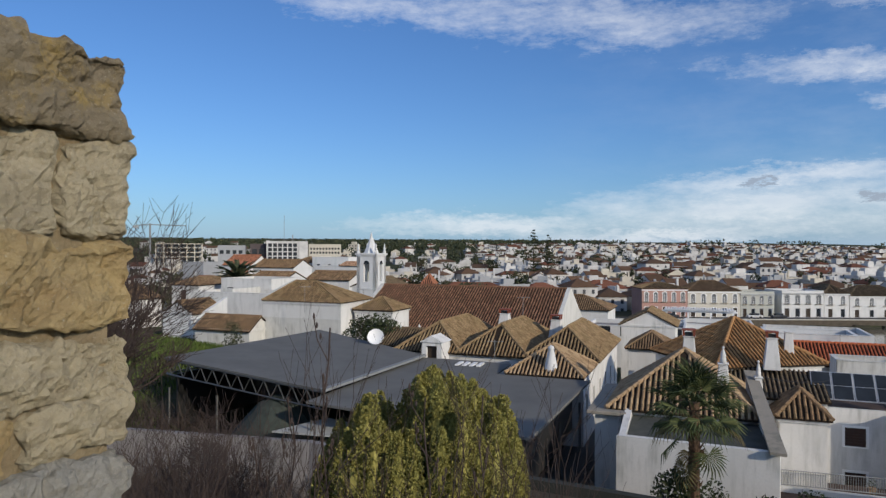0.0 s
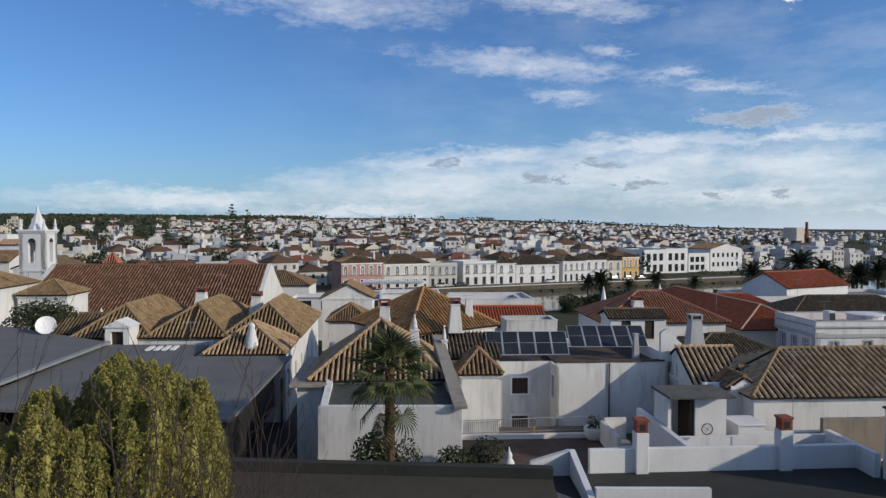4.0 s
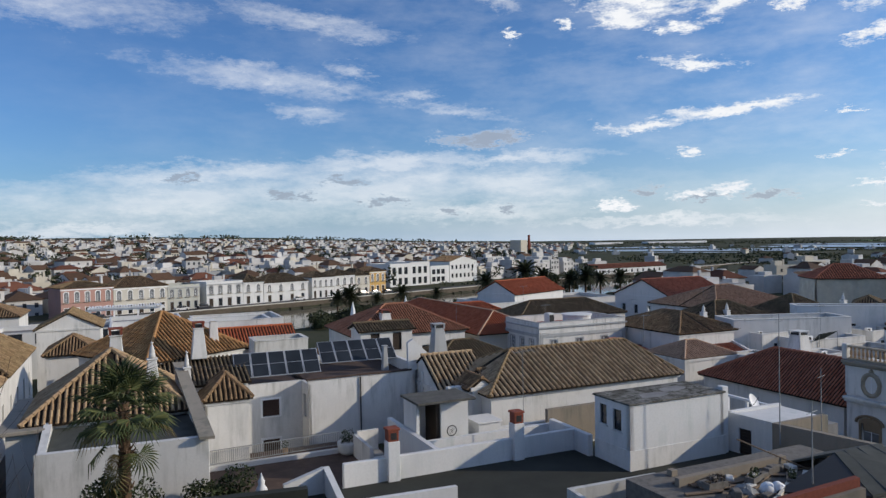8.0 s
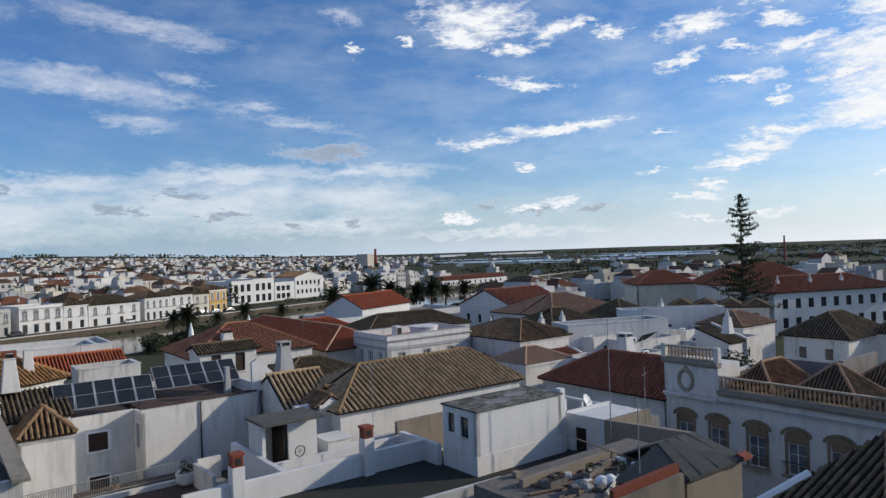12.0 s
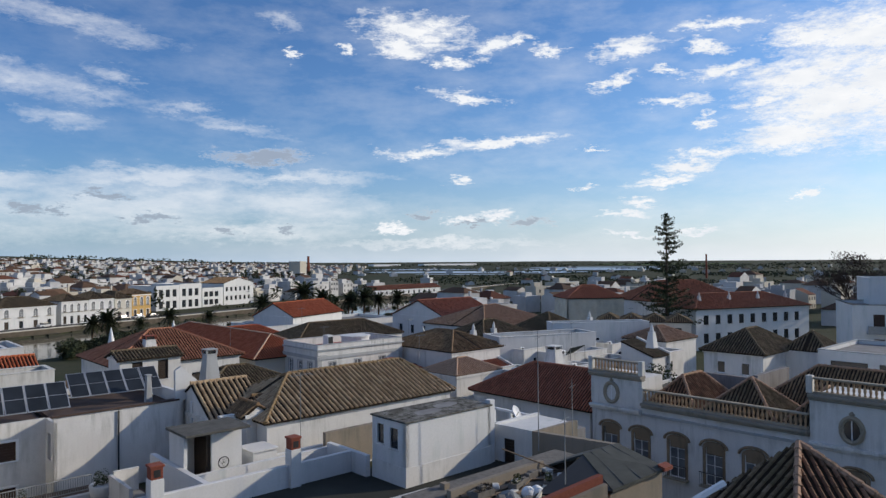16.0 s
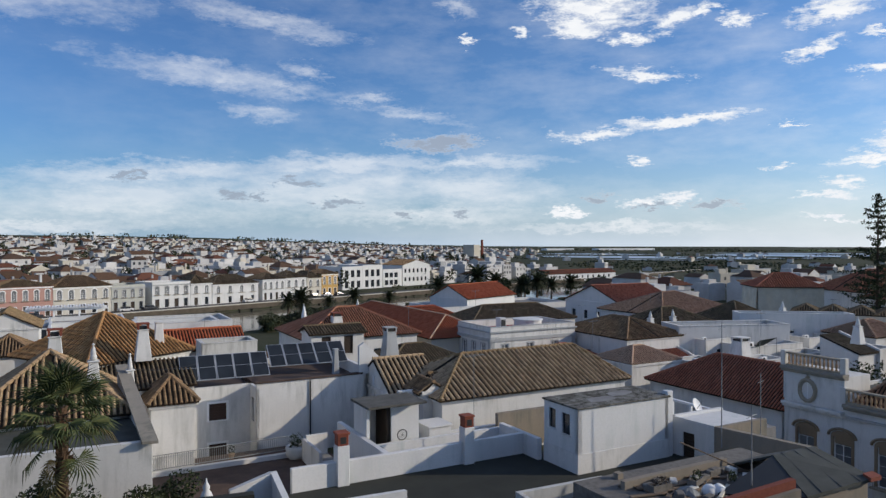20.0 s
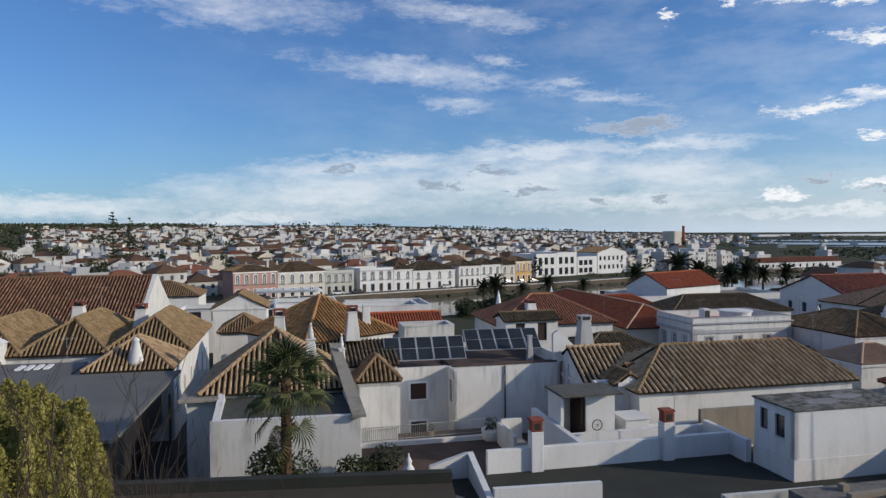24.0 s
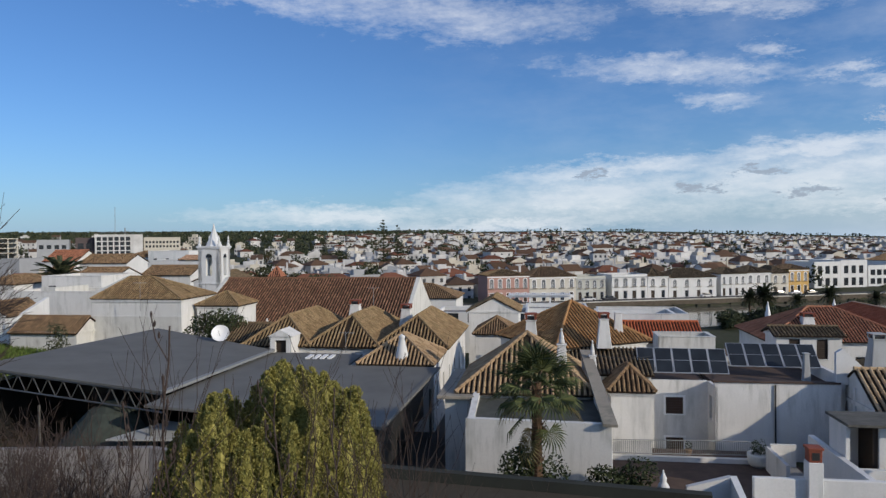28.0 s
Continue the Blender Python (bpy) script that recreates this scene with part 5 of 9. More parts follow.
for i, (x0, x1, z0, z1) in enumerate(PW + [(a + 17.25, b + 17.25, c, d) for a, b, c, d in PV]):
    yy = 0 if i < 5 else -0.15
    w = window_unit(pal, PF @ pose(x0, yy, z0), x1 - x0, z1 - z0, "sash", None, False)
    bm = boxes((-0.2, 0, -0.06, 0.04, 0, 2.8), (1.3, 1.5, -0.06, 0.04, 0, 2.8))
    pts = [(0.65 + 0.84 * math.cos(t), 2.75 + 0.48 * math.sin(t)) for t in [math.pi * k / 10 for k in range(11)]]
    a = [bm.verts.new((x, -0.07, z)) for x, z in pts]
    b = [bm.verts.new((x, 0.05, z)) for x, z in pts]
    bm.faces.new(a)
    bm.faces.new(b[::-1])
    for k in range(10):
        bm.faces.new((a[k + 1], a[k], b[k], b[k + 1]))
    part("stone_surround", bm, hood_stone, w, "weathered stone window surround")
    hood = bmesh.new()
    bent_rod(hood, [(0.65 + 1.02 * math.cos(math.pi * k / 10), -0.1, 2.8 + 0.58 * math.sin(math.pi * k / 10)) for k in range(11)], 0.1)
    part("blind", bevelled(boxes((0.06, 1.24, 0.03, 0.09, 2.25, 2.84)), 0.01), hood_stone, w, "faded brown roller blind")
    part("hood", hood, hood_stone, w, "curved stone hood")
    part("balconette", boxes((-0.3, 1.6, -0.5, -0.01, -0.12, 0)), limestone, w)
    for k in range(12):
        part("baluster_bar", rod(bmesh.new(), (-0.25 + 0.163 * k, -0.46, 0), (-0.25 + 0.163 * k, -0.46, 0.95), 0.012, sides=4), dark_metal, w)
    part("hand_rail", boxes((-0.3, 1.6, -0.49, -0.43, 0.95, 1.0)), dark_metal, w)
for x, yy in ((2.0, -0.12), (19.75, -0.15)):            # oval windows
    o = part("oval_window", bmesh.new(), limestone, pal, m=PF @ pose(x, yy, 14.0))
    ring = bmesh.new()
    bent_rod(ring, [(0.62 * math.cos(2 * math.pi * k / 20), -0.03, 0.78 * math.sin(2 * math.pi * k / 20)) for k in range(20)], 0.17, 6, True)
    part("stone_ring", ring, limestone, o)
    part("keystone", lathe(bmesh.new(), ((0.16, 0.92), (0.2, 1.0), (0.02, 1.18)), 6), limestone, o)
    disc = bmesh.new()
    a = [disc.verts.new((0.56 * math.cos(2 * math.pi * k / 20), -0.02, 0.72 * math.sin(2 * math.pi * k / 20))) for k in range(20)]
    disc.faces.new(a)
    part("pane", disc, pane_m if x > 10 else white, o)
    part("glazing_bar", boxes((-0.03, 0.03, -0.05, -0.025, -0.72, 0.72)), paint_white, o)
BAL = lathe(bmesh.new(), ((0.085, 0), (0.085, 0.08), (0.05, 0.14), (0.095, 0.32), (0.075, 0.48), (0.045, 0.62), (0.085, 0.72), (0.085, 0.78)), 8)
BAL = mesh_of(BAL, "baluster")
BAL.materials.append(terracotta)
for x0, x1, z in ((4.9, 17.1, 13.58), (0.25, 4.6, 15.63), (17.5, 29.1, 16.03)):
    part("plinth", boxes((x0, x1, -0.2, 0.16, z, z + 0.14)), limestone, pal, m=PF)
    part("top_rail", bevelled(boxes((x0, x1, -0.22, 0.18, z + 0.93, z + 1.06)), 0.03), limestone, pal, m=PF)
    n = int((x1 - x0) / 0.31)
    for k in range(n):
        part("baluster", BAL, None, pal, m=PF @ pose(x0 + (k + 0.5) * (x1 - x0) / n, -0.02, z + 0.145))
for x, z in ((0.0, 15.63), (4.72, 15.63), (4.72, 13.58), (17.25, 16.03)):
    part("pier", bevelled(boxes((x - 0.2, x + 0.2, -0.24, 0.2, z, z + 1.15)), 0.03), white_dirty, pal, m=PF)
for x0, x1, y0, y1, r, mt in ((5.0, 9.0, 1.0, 8.0, 2.2, tile_church), (9.4, 15.0, 0.9, 6.5, 2.6, tile_dark), (15.2, 19.2, 2.2, 7.0, 2.4, tile_dark), (10.5, 22.0, 9.4, 16.0, 2.7, tile_brown)):
    fs, caps = hip_faces(x0 - 0.4, x1 - 0.4, y0, y1, 13.3, r, 0.1)
    rf = tiled_roof(pal, fs, mt, 0.26, caps, tile_pale)
    rf.matrix_basis = PF

# low house with the red roof beside the palace
house(g(49.1, 35.1), 7.2, 14.0, 6.0, 11.9, "white house with a dull red tiled roof", "hip", 2.8, white, tile_red, [("left", 11.6, 8.6, 1.2, 1.5, "sash")], 0.4, 0.28, run=(0.04, 1.3))

# the nearest roof, under the castle wall
nr = thing("house", GRID, "house under the castle wall with a brown tiled roof", "house")
nr.matrix_basis = pose(0, 0, 0)
TOP, C1, C2, C3, C4 = (26.0, -0.12, 18.76), (20.2, 0.05, 16.0), (22.6, 4.2, 16.3), (22.4, -5.6, 16.0), (31.0, -1.0, 15.9)
tiled_roof(nr, [[C1, C3, TOP]], tile_church, 0.25, [(C1, TOP), (C3, TOP)], tile_pale, single=(0,))
tiled_roof(nr, [[C2, C1, TOP], [C4, C2, TOP], [C3, C4, TOP]], tile_dark, 0.25, [(C4, TOP)])
part("verge", bent_rod(bmesh.new(), [Vector(C2) + Vector((0, 0, 0.1)), Vector(C2).lerp(Vector(TOP), 0.5) + Vector((0, 0, 0.1))], 0.13), paint_white, nr, "white verge board")
part("wall", prism(bmesh.new(), [(x * 0.98 + 0.5, y * 0.94) for x, y, _ in (C1, C3, C4, C2)], 9.0, [15.8] * 4), white_dirty, nr)

# the alley's paving, and the little dormer on the small tiled house
tagged(part("alley_pavement", boxes((-9.0, -5.7, 33.0, 70.0, 9.0, 11.75)), road_m, m=GRID), "grey paved alley between the white houses", "pavement", kind="structure")
do = thing("dormer", GRID, "small white dormer with a brown tiled roof", "dormer")
part("wall", boxes((22.0, 23.6, 41.6, 44.0, 12.5, 15.2)), white_clean, do)
fs, caps = gable_faces(21.8, 23.8, 41.5, 44.1, 15.25, 0.7, 0.15)
tiled_roof(do, fs, tile_brown, 0.25, caps)
gw = thing("gable_wall", GRID, "white raked gable wall with a slatted shutter beside the tiled house", "wall")
bm = bmesh.new()
wall_panel(bm, 1.75, 11.0, 15.6, [(0.6, 1.2, 13.4, 14.9)], pose(18.9, 45.6, 0), 0.3)
rake = ((18.25, 15.6), (20.65, 15.6), (20.3, 16.3), (18.65, 17.85), (18.25, 17.6))
a = [bm.verts.new((x, 46.7, z)) for x, z in rake]
b = [bm.verts.new((x, 47.0, z)) for x, z in rake]
bm.faces.new(a)
bm.faces.new(b[::-1])
for i in range(5):
    j = (i + 1) % 5
    bm.faces.new((a[j], a[i], b[i], b[j]))
part("wall", bm, white_clean, gw)
window_unit(gw, pose(18.9, 45.6, 0) @ pose(0.6, 0, 13.4), 0.6, 1.5, "dark", None, False)

# ---------------------------------------------------------------- houses between the near roofs and the river
def row(face, xs, z, w, h, style="pane"):
    return [(face, x, z, w, h, style) for x in xs]


def cornice_bands():
    """Stone bands, corner strips and a roof tank on the flat-roofed house."""
    t = thing("stone_bands", g(41.6, 66.0), "grey stone string courses and corner strips on a white house", "trim", kind="structure")
    for z0, z1, o in ((13.9, 14.25, 0.14), (14.9, 15.05, 0.2), (10.9, 11.1, 0.1)):
        part("band", boxes((-o, 12 + o, -o, -0.004, z0, z1)), grey_band, t)
        part("band", boxes((-o, -0.004, 0, 7.5, z0, z1)), grey_band, t)
    for x in (-0.06, 11.5):
        part("corner_strip", boxes((x, x + 0.55, -0.06, -0.004, 6, 13.89)), grey_band, t)
    part("corner_strip", boxes((-0.06, -0.004, 0, 0.5, 6, 13.89)), grey_band, t)
    k = thing("water_tank", g(49.5, 70.0, 14.7), "round white water tank on the flat roof", "water tank")
    part("drum", lathe(bmesh.new(), ((1.7, 0), (1.7, 0.9), (1.85, 0.95), (1.85, 1.1), (0.3, 1.2)), 18), white_clean, k)
    b = thing("roof_cabinet", g(44.6, 68.5, 14.7), "small dark and white cabinet on the roof", "cabinet")
    part("body", bevelled(boxes((-0.4, 0.4, -0.5, 0.5, 0, 1.6)), 0.03), white_clean, b)
    part("door", boxes((-0.3, 0.3, -0.53, -0.504, 0.1, 1.4)), dark_metal, b)


dark_cloth = plain("dark_green_cloth", (0.02, 0.035, 0.03), 0.8, vary=0.4)
house(g(22.5, 73.5), 13.5, 11.0, 6.0, 14.4, "white house with a red-brown hipped roof", "hip", 2.9, white, tile_rust, row("front", (2, 5, 8, 11), 11.4, 1.0, 1.6), 0.4, 0.3)
house(g(37.8, 73.2), 8.4, 33.0, 6.0, 13.6, "white house with a long deep red hipped roof", "hip", 2.2, cream, tile_deep, row("front", (1.2, 4.0, 6.4), 10.8, 0.9, 1.6, "sash"), 0.4, 0.3, cap=tile_fresh)
house(g(41.6, 66.0), 12.0, 7.5, 6.0, 14.7, "white house with a flat roof and grey stone cornices", "flat", 0, white, holes=row("left", (1.2, 3.3, 5.4), 11.6, 0.9, 1.9, "sash") + row("front", (1.5, 5, 8.5), 11.6, 0.9, 1.9, "sash"), parapet=0.8, trim=grey_band, cornice=grey_band, slab_mat=red_deck)
cornice_bands()
house(g(54.0, 57.5), 9.0, 12.0, 6.0, 14.3, "white house with a low brown hipped roof", "hip", 1.8, white, tile_brown, row("left", (2, 5, 8), 11.0, 0.9, 1.5), 0.2, 0.3)
house(g(49.4, 51.9), 6.8, 5.6, 5.0, 12.8, "small white house with a pale new tiled roof", "hip", 1.3, white, tile_fresh, [], 0.1, 0.28)
house(g(60.0, 113.0), 30.0, 13.0, 5.0, 12.6, "large white hall with a red tiled roof", "flat", 0, white_clean, parapet=0.5)
house(g(66.2, 113.4, 0, 24), 17.0, 9.0, 11.0, 14.5, "white upper hall with a red gable roof", "gable", 2.3, white_clean, tile_deep, [], 0.2, 0.36)
house(g(57.0, 96.0), 21.0, 10.0, 5.0, 12.0, "long low house with a dark brown roof", "hip", 2.4, white, tile_dark, row("front", (3, 8, 13, 18), 8.6, 1.0, 1.5), 0.3, 0.35)
house(g(47.0, 106.2), 13.0, 6.2, 5.0, 12.2, "low house with a long red roof", "hip", 1.7, white, tile_deep, [], 0.3, 0.35)
house(g(87.0, 94.0), 14.0, 16.0, 5.0, 14.0, "white house with a dark red gable roof", "gable", 3.0, white_clean, tile_red, row("left", (2, 5.5, 9, 12.5), 10.6, 1.1, 1.7) + row("front", (2, 6, 10), 10.6, 1.1, 1.7), 0.3, 0.4)
house(g(77.0, 74.5), 17.0, 14.0, 5.0, 14.2, "large house with a broad pale brown hipped roof", "hip", 2.9, white, tile_pale, [], 0.3, 0.35)
house(g(66.0, 64.0), 12.0, 10.0, 5.0, 13.6, "white house with a dark mossy hipped roof", "hip", 2.6, white, tile_dark, [], 0.3, 0.3)
house(g(78.0, 62.0), 9.0, 9.0, 5.0, 14.0, "white house with a steep dark pyramid roof", "hip", 2.8, white, tile_dark, [], 0.3, 0.3)
house(g(62.0, 57.5, 0, -20), 14.0, 4.5, 5.0, 15.0, "white house with a plain high garden wall", "flat", 0, white, holes=row("front", (2, 9), 12.0, 1.0, 1.1), parapet=0.4)
house(g(66.0, 51.2, 0, -4), 8.5, 4.5, 5.0, 13.0, "plain white flat-roofed house", "flat", 0, white, holes=row("front", (1.5, 4, 6.6), 11.0, 0.8, 1.0), parapet=0.5)
for k in range(4):
    house(g(91.6, 64.0, 0, -58) @ pose(k * 3.5, 0, 0), 3.5, 6.0, 5.5, 15.0, "cream house with a row of small dark hipped roofs", "hip", 1.0, cream, tile_dark,
          row("front", (1.2,), 12.8, 0.9, 1.4, "dark"), 0.2, 0.3)
house(g(76.0, 60.5, 0, -36), 14.0, 3.0, 5.5, 15.6, "tall plain white wall house with few windows", "flat", 0, white_clean, holes=row("front", (6.0, 11.0), 12.6, 0.8, 1.3), parapet=0.4)
house(g(83.5, 47.5), 8.0, 6.5, 6.0, 13.8, "white house with a reddish brown hipped roof", "hip", 1.6, white, tile_pale, [], 0.2, 0.3)
house(g(74.6, 31.2), 9.5, 6.6, 6.0, 14.5, "white house with a dark pyramid roof", "hip", 2.3, white, tile_dark, row("left", (1.5, 4.2), 12.2, 0.9, 1.3), 0.4, 0.3)
house(g(80.6, 27.0), 4.6, 4.4, 6.0, 14.6, "white block with a small dark pyramid roof", "hip", 1.9, white_clean, tile_dark, [], 0.2, 0.3)
house(g(77.5, 17.6), 12.0, 9.2, 6.0, 14.9, "modern white house with a flat roof and wide dark windows", "flat", 0, white_clean, holes=[("left", 1.2, 11.9, 3.4, 2.4, "dark"), ("left", 5.6, 12.1, 2.4, 2.2, "dark")], parapet=0.4, cornice=grey_band)
house(g(46.2, 60.5), 7.0, 6.0, 6.0, 11.9, "white house with a red-brown lean roof", "hip", 1.5, white, tile_red, [], 0.2, 0.3)
house(g(36.5, 53.0), 10.0, 6.5, 6.0, 12.5, "white house with a dark brown roof", "hip", 1.6, white, tile_dark, row("front", (2, 5, 8), 10.4, 0.8, 1.3), 0.3, 0.3)
house(g(26.0, 59.5), 9.0, 7.0, 6.0, 13.2, "white house with a dark brown hipped roof", "hip", 1.6, white, tile_dark, [], 0.3, 0.3)
house(g(19.5, 62.0), 5.2, 3.0, 6.0, 16.6, "white dormer house with two dark doorways", "gable", 0.5, white, tile_dark, [("front", 1.0, 14.6, 0.9, 1.7, "door"), ("front", 3.2, 14.6, 0.9, 1.7, "door")], 0.3, 0.28)
house(g(7.6, 66.5), 7.0, 6.4, 6.0, 15.3, "white house with a bright red tiled roof", "gable", 1.4, white, tile_vivid, [], 0.2, 0.28)
house(g(9.8, 61.8), 4.7, 3.2, 6.0, 16.1, "small flat-roofed stained white block", "flat", 0, white_dirty, parapet=0.3)
house(g(5.6, 74.5), 8.0, 5.0, 6.0, 16.4, "long low flat-roofed white house", "flat", 0, white_clean, parapet=0.6)
house(g(-9.8, 90.0), 6.5, 8.0, 6.0, 15.6, "white gabled house with a pale tiled roof", "gable", 1.7, white, tile_gold, row("front", (1.5, 4.2), 12.8, 0.7, 1.1), 0.15, 0.3, along="y")
house(g(-7.7, 78.0), 4.4, 6.0, 6.0, 14.2, "white house with ochre bands and a brown hipped roof", "hip", 1.6, white, tile_brown, row("left", (2,), 11.0, 0.8, 1.6), 0.35, 0.28)
house(g(-3.5, 66.0), 4.8, 7.0, 6.0, 15.4, "white house with a shuttered window in the alley", "hip", 1.4, white, tile_brown, row("front", (1.5,), 12.4, 0.9, 1.5, "shutter"), 0.3, 0.28)
house(g(-16.5, 104.0), 14.0, 9.0, 6.0, 13.4, "white flat-roofed house with wide windows", "flat", 0, white_clean, holes=row("front", (2, 5, 9, 12), 12.4, 1.6, 1.4, "dark"), parapet=0.5)
house(g(-3.0, 112.0), 10.0, 9.0, 5.5, 13.2, "low white flat-roofed house", "flat", 0, white_clean, holes=row("front", (2, 6), 10.4, 1.2, 1.5, "dark"), parapet=0.6)
house(g(8.0, 100.0), 12.0, 10.0, 5.5, 13.6, "white terrace house with a flat roof", "flat", 0, white, holes=row("front", (2, 5, 8), 10.6, 1.0, 1.7), parapet=0.7)
house(g(20.0, 92.0), 8.0, 6.0, 5.0, 8.6, "low white house with a brown tiled roof", "hip", 1.4, white, tile_brown, [], 0.3, 0.35)
house(g(-30.0, 118.0), 15.0, 10.0, 6.5, 14.8, "white house with a brown roof behind the church", "hip", 2.2, white, tile_brown, row("front", (2, 6, 10), 12, 1, 1.5), 0.3, 0.35)

# white roof pergola
pg = thing("pergola", g(-7.0, 139.0), "white slatted pergola on a roof terrace", "pergola")
part("terrace_block", boxes((-1, 14, -2, 6, 4.5, 11.2)), white, pg)
for x in (0.2, 4.2, 8.2, 12.2):
    for y in (0.2, 3.8):
        part("post", boxes((x - 0.12, x + 0.12, y - 0.12, y + 0.12, 11.2, 13.5)), paint_white, pg)
for k in range(26):
    part("slat", boxes((k * 0.48, k * 0.48 + 0.26, -0.4, 4.6, 13.62, 13.9)), paint_white, pg)
for y in (0.2, 3.8):
    part("beam", boxes((-0.3, 12.8, y - 0.14, y + 0.14, 13.3, 13.62)), paint_white, pg)

# houses left of the bell tower
te = house(g(-67.9, 79.1), 13.1, 7.0, 9.0, 18.0, "white house with a walled roof terrace and stained front", "flat", 0, white, holes=row("front", (1.2,), 14.4, 0.9, 1.6, "door") + row("right", (2.5,), 15.0, 0.9, 1.2), parapet=0.9)
part("terrace_partition", boxes((6.5, 6.7, 0.3, 6.7, 18.0, 19.4), (2.2, 4.6, 3.4, 3.6, 18.0, 19.3)), white_dirty, te)
part("dark_screen", boxes((4.8, 8.6, 0.35, 0.45, 18.1, 18.85)), dark_metal, te, "dark railing screen on the terrace")
house(g(-68.6, 86.3), 9.0, 8.0, 9.0, 19.9, "white upper house with a stepped flat roof", "flat", 0, white, holes=row("front", (1.0, 5.6), 18.2, 1.2, 1.0, "dark"), parapet=0.6)
house(g(-72.0, 96.5), 7.0, 9.0, 9.0, 19.4, "white house with a brown roof and a plain gable wall", "gable", 1.6, white_clean, tile_brown, row("right", (5.5,), 17.0, 0.9, 1.3), 0.15, 0.3)
rw = thing("raked_wall", GRID, "white wall with a steeply raked top beside the hipped roof", "wall")
part("wall", prism(bmesh.new(), ((-56.6, 81.5), (-52.4, 81.5), (-52.4, 81.9), (-56.6, 81.9)), 9.0, [19.0, 20.9, 20.9, 19.0]), white_clean, rw)
house(g(-76.0, 84.1), 5.0, 9.0, 9.0, 19.4, "narrow white house with a shuttered window and brown roof", "hip", 1.1, white, tile_brown, row("front", (1.6,), 17.0, 1.1, 1.7, "shutter"), 0.2, 0.3)
le = house(g(-61.0, 66.0), 4.2, 6.0, 9.0, 17.3, "low white house between raked parapets", "gable", 1.3, white_clean, tile_brown, [], 0.05, 0.28, along="y")
part("raked_parapet", prism(bmesh.new(), ((4.3, -0.2), (4.7, -0.2), (4.7, 6.0), (4.3, 6.0)), 9.0, [16.6, 16.6, 18.9, 18.9]), white_clean, le)
house(g(-54.1, 63.5), 7.4, 4.0, 9.0, 16.0, "long low white outhouse with a mossy brown roof", "gable", 1.3, white_dirty, tile_brown, [], 0.2, 0.28)
house(g(-86.0, 76.0), 9.0, 7.0, 9.0, 17.6, "white house with a stepped gable and brown roof", "gable", 1.8, white, tile_brown, row("right", (2.0,), 14.6, 0.9, 1.3), 0.2, 0.28, along="y")
house(g(-106.9, 135.2), 7.8, 8.0, 9.0, 21.2, "white house with an orange tiled roof", "gable", 2.2, white_clean, tile_orange, row("front", (1.2, 3.4, 5.6), 18.6, 0.9, 1.2, "dark"), 0.2, 0.35)
house(g(-102.5, 131.0), 4.5, 4.0, 9.0, 19.0, "small white annexe with an orange lean roof", "gable", 1.2, white_clean, tile_orange, row("front", (1.0, 2.6), 17.2, 0.7, 1.0, "dark"), 0.2, 0.35)
house(g(-99.0, 136.0), 11.0, 8.0, 9.0, 20.7, "long white house with a brown roof", "gable", 1.7, white_clean, tile_brown, row("front", (1.5, 4.5, 7.5), 18.6, 0.9, 1.0, "dark"), 0.2, 0.35)
house(g(-105.8, 173.3), 11.7, 10.0, 9.0, 22.2, "white block with a flat roof and small windows", "flat", 0, white_clean, holes=row("front", (1.5, 5.0, 8.5), 19.4, 1.0, 1.3, "dark"), parapet=0.5)
house(g(-100.0, 166.0), 8.0, 6.0, 9.0, 19.6, "stepped white terrace house", "flat", 0, white_clean, holes=row("front", (1.0, 4.0), 17.4, 1.1, 1.4, "dark"), parapet=0.8)
house(g(-86.0, 153.8), 6.0, 7.0, 9.0, 20.8, "white house with a pale orange tiled roof", "gable", 0.9, white_clean, tile_pale, row("front", (1.0, 3.4), 18.4, 0.9, 1.2, "dark"), 0.2, 0.35)
house(g(-112.8, 174.0), 7.0, 8.0, 9.0, 21.0, "blue-grey house with a brown hipped roof", "hip", 1.6, grey_band, tile_brown, row("front", (1.5, 4.0), 18.4, 1.0, 1.3, "dark"), 0.2, 0.35)
house(g(-126.8, 144.3), 6.5, 8.0, 9.0, 21.0, "plain blue-grey shed with a flat roof", "flat", 0, far_grey, parapet=0.5)
house(g(-92.0, 112.0), 9.0, 8.0, 9.0, 18.6, "white house with a grey-brown hipped roof", "hip", 1.5, white, tile_dark, row("front", (2, 5.5), 16, 0.9, 1.3, "dark"), 0.2, 0.35)
house(g(-76.0, 122.0), 10.0, 8.0, 9.0, 18.8, "low white house with a brown roof", "gable", 1.6, white, tile_brown, row("front", (2, 6), 16.4, 0.9, 1.2, "dark"), 0.2, 0.35)
house(g(-60.0, 112.0), 8.0, 8.0, 9.0, 18.2, "white house with a broad gable", "gable", 1.6, white_clean, tile_dark, row("front", (2, 5), 15.6, 0.9, 1.3), 0.2, 0.3, along="y")
uf = thing("unfinished_block", pose(-165, 396, 0, 0, 0, 20), "unfinished concrete-frame building of open floors", "building")
for z in (20.0, 22.6, 25.2, 27.6):
    part("floor_slab", boxes((0, 26, 0, 14, z, z + 0.4)), far_cream, uf)
for k in range(7):
    part("column", boxes((k * 4.2, k * 4.2 + 0.6, 0.1, 0.7, 14, 27.59)), far_cream, uf)
part("back_wall", boxes((0, 26, 12, 13, 14, 27.59)), grey_band, uf)
cr = thing("tower_crane", pose(-164, 386.6, 0), "thin tower crane with a long jib", "crane")
part("tower", boxes((-0.4, 0.4, -0.4, 0.4, 12, 39.0)), iron_grey, cr)
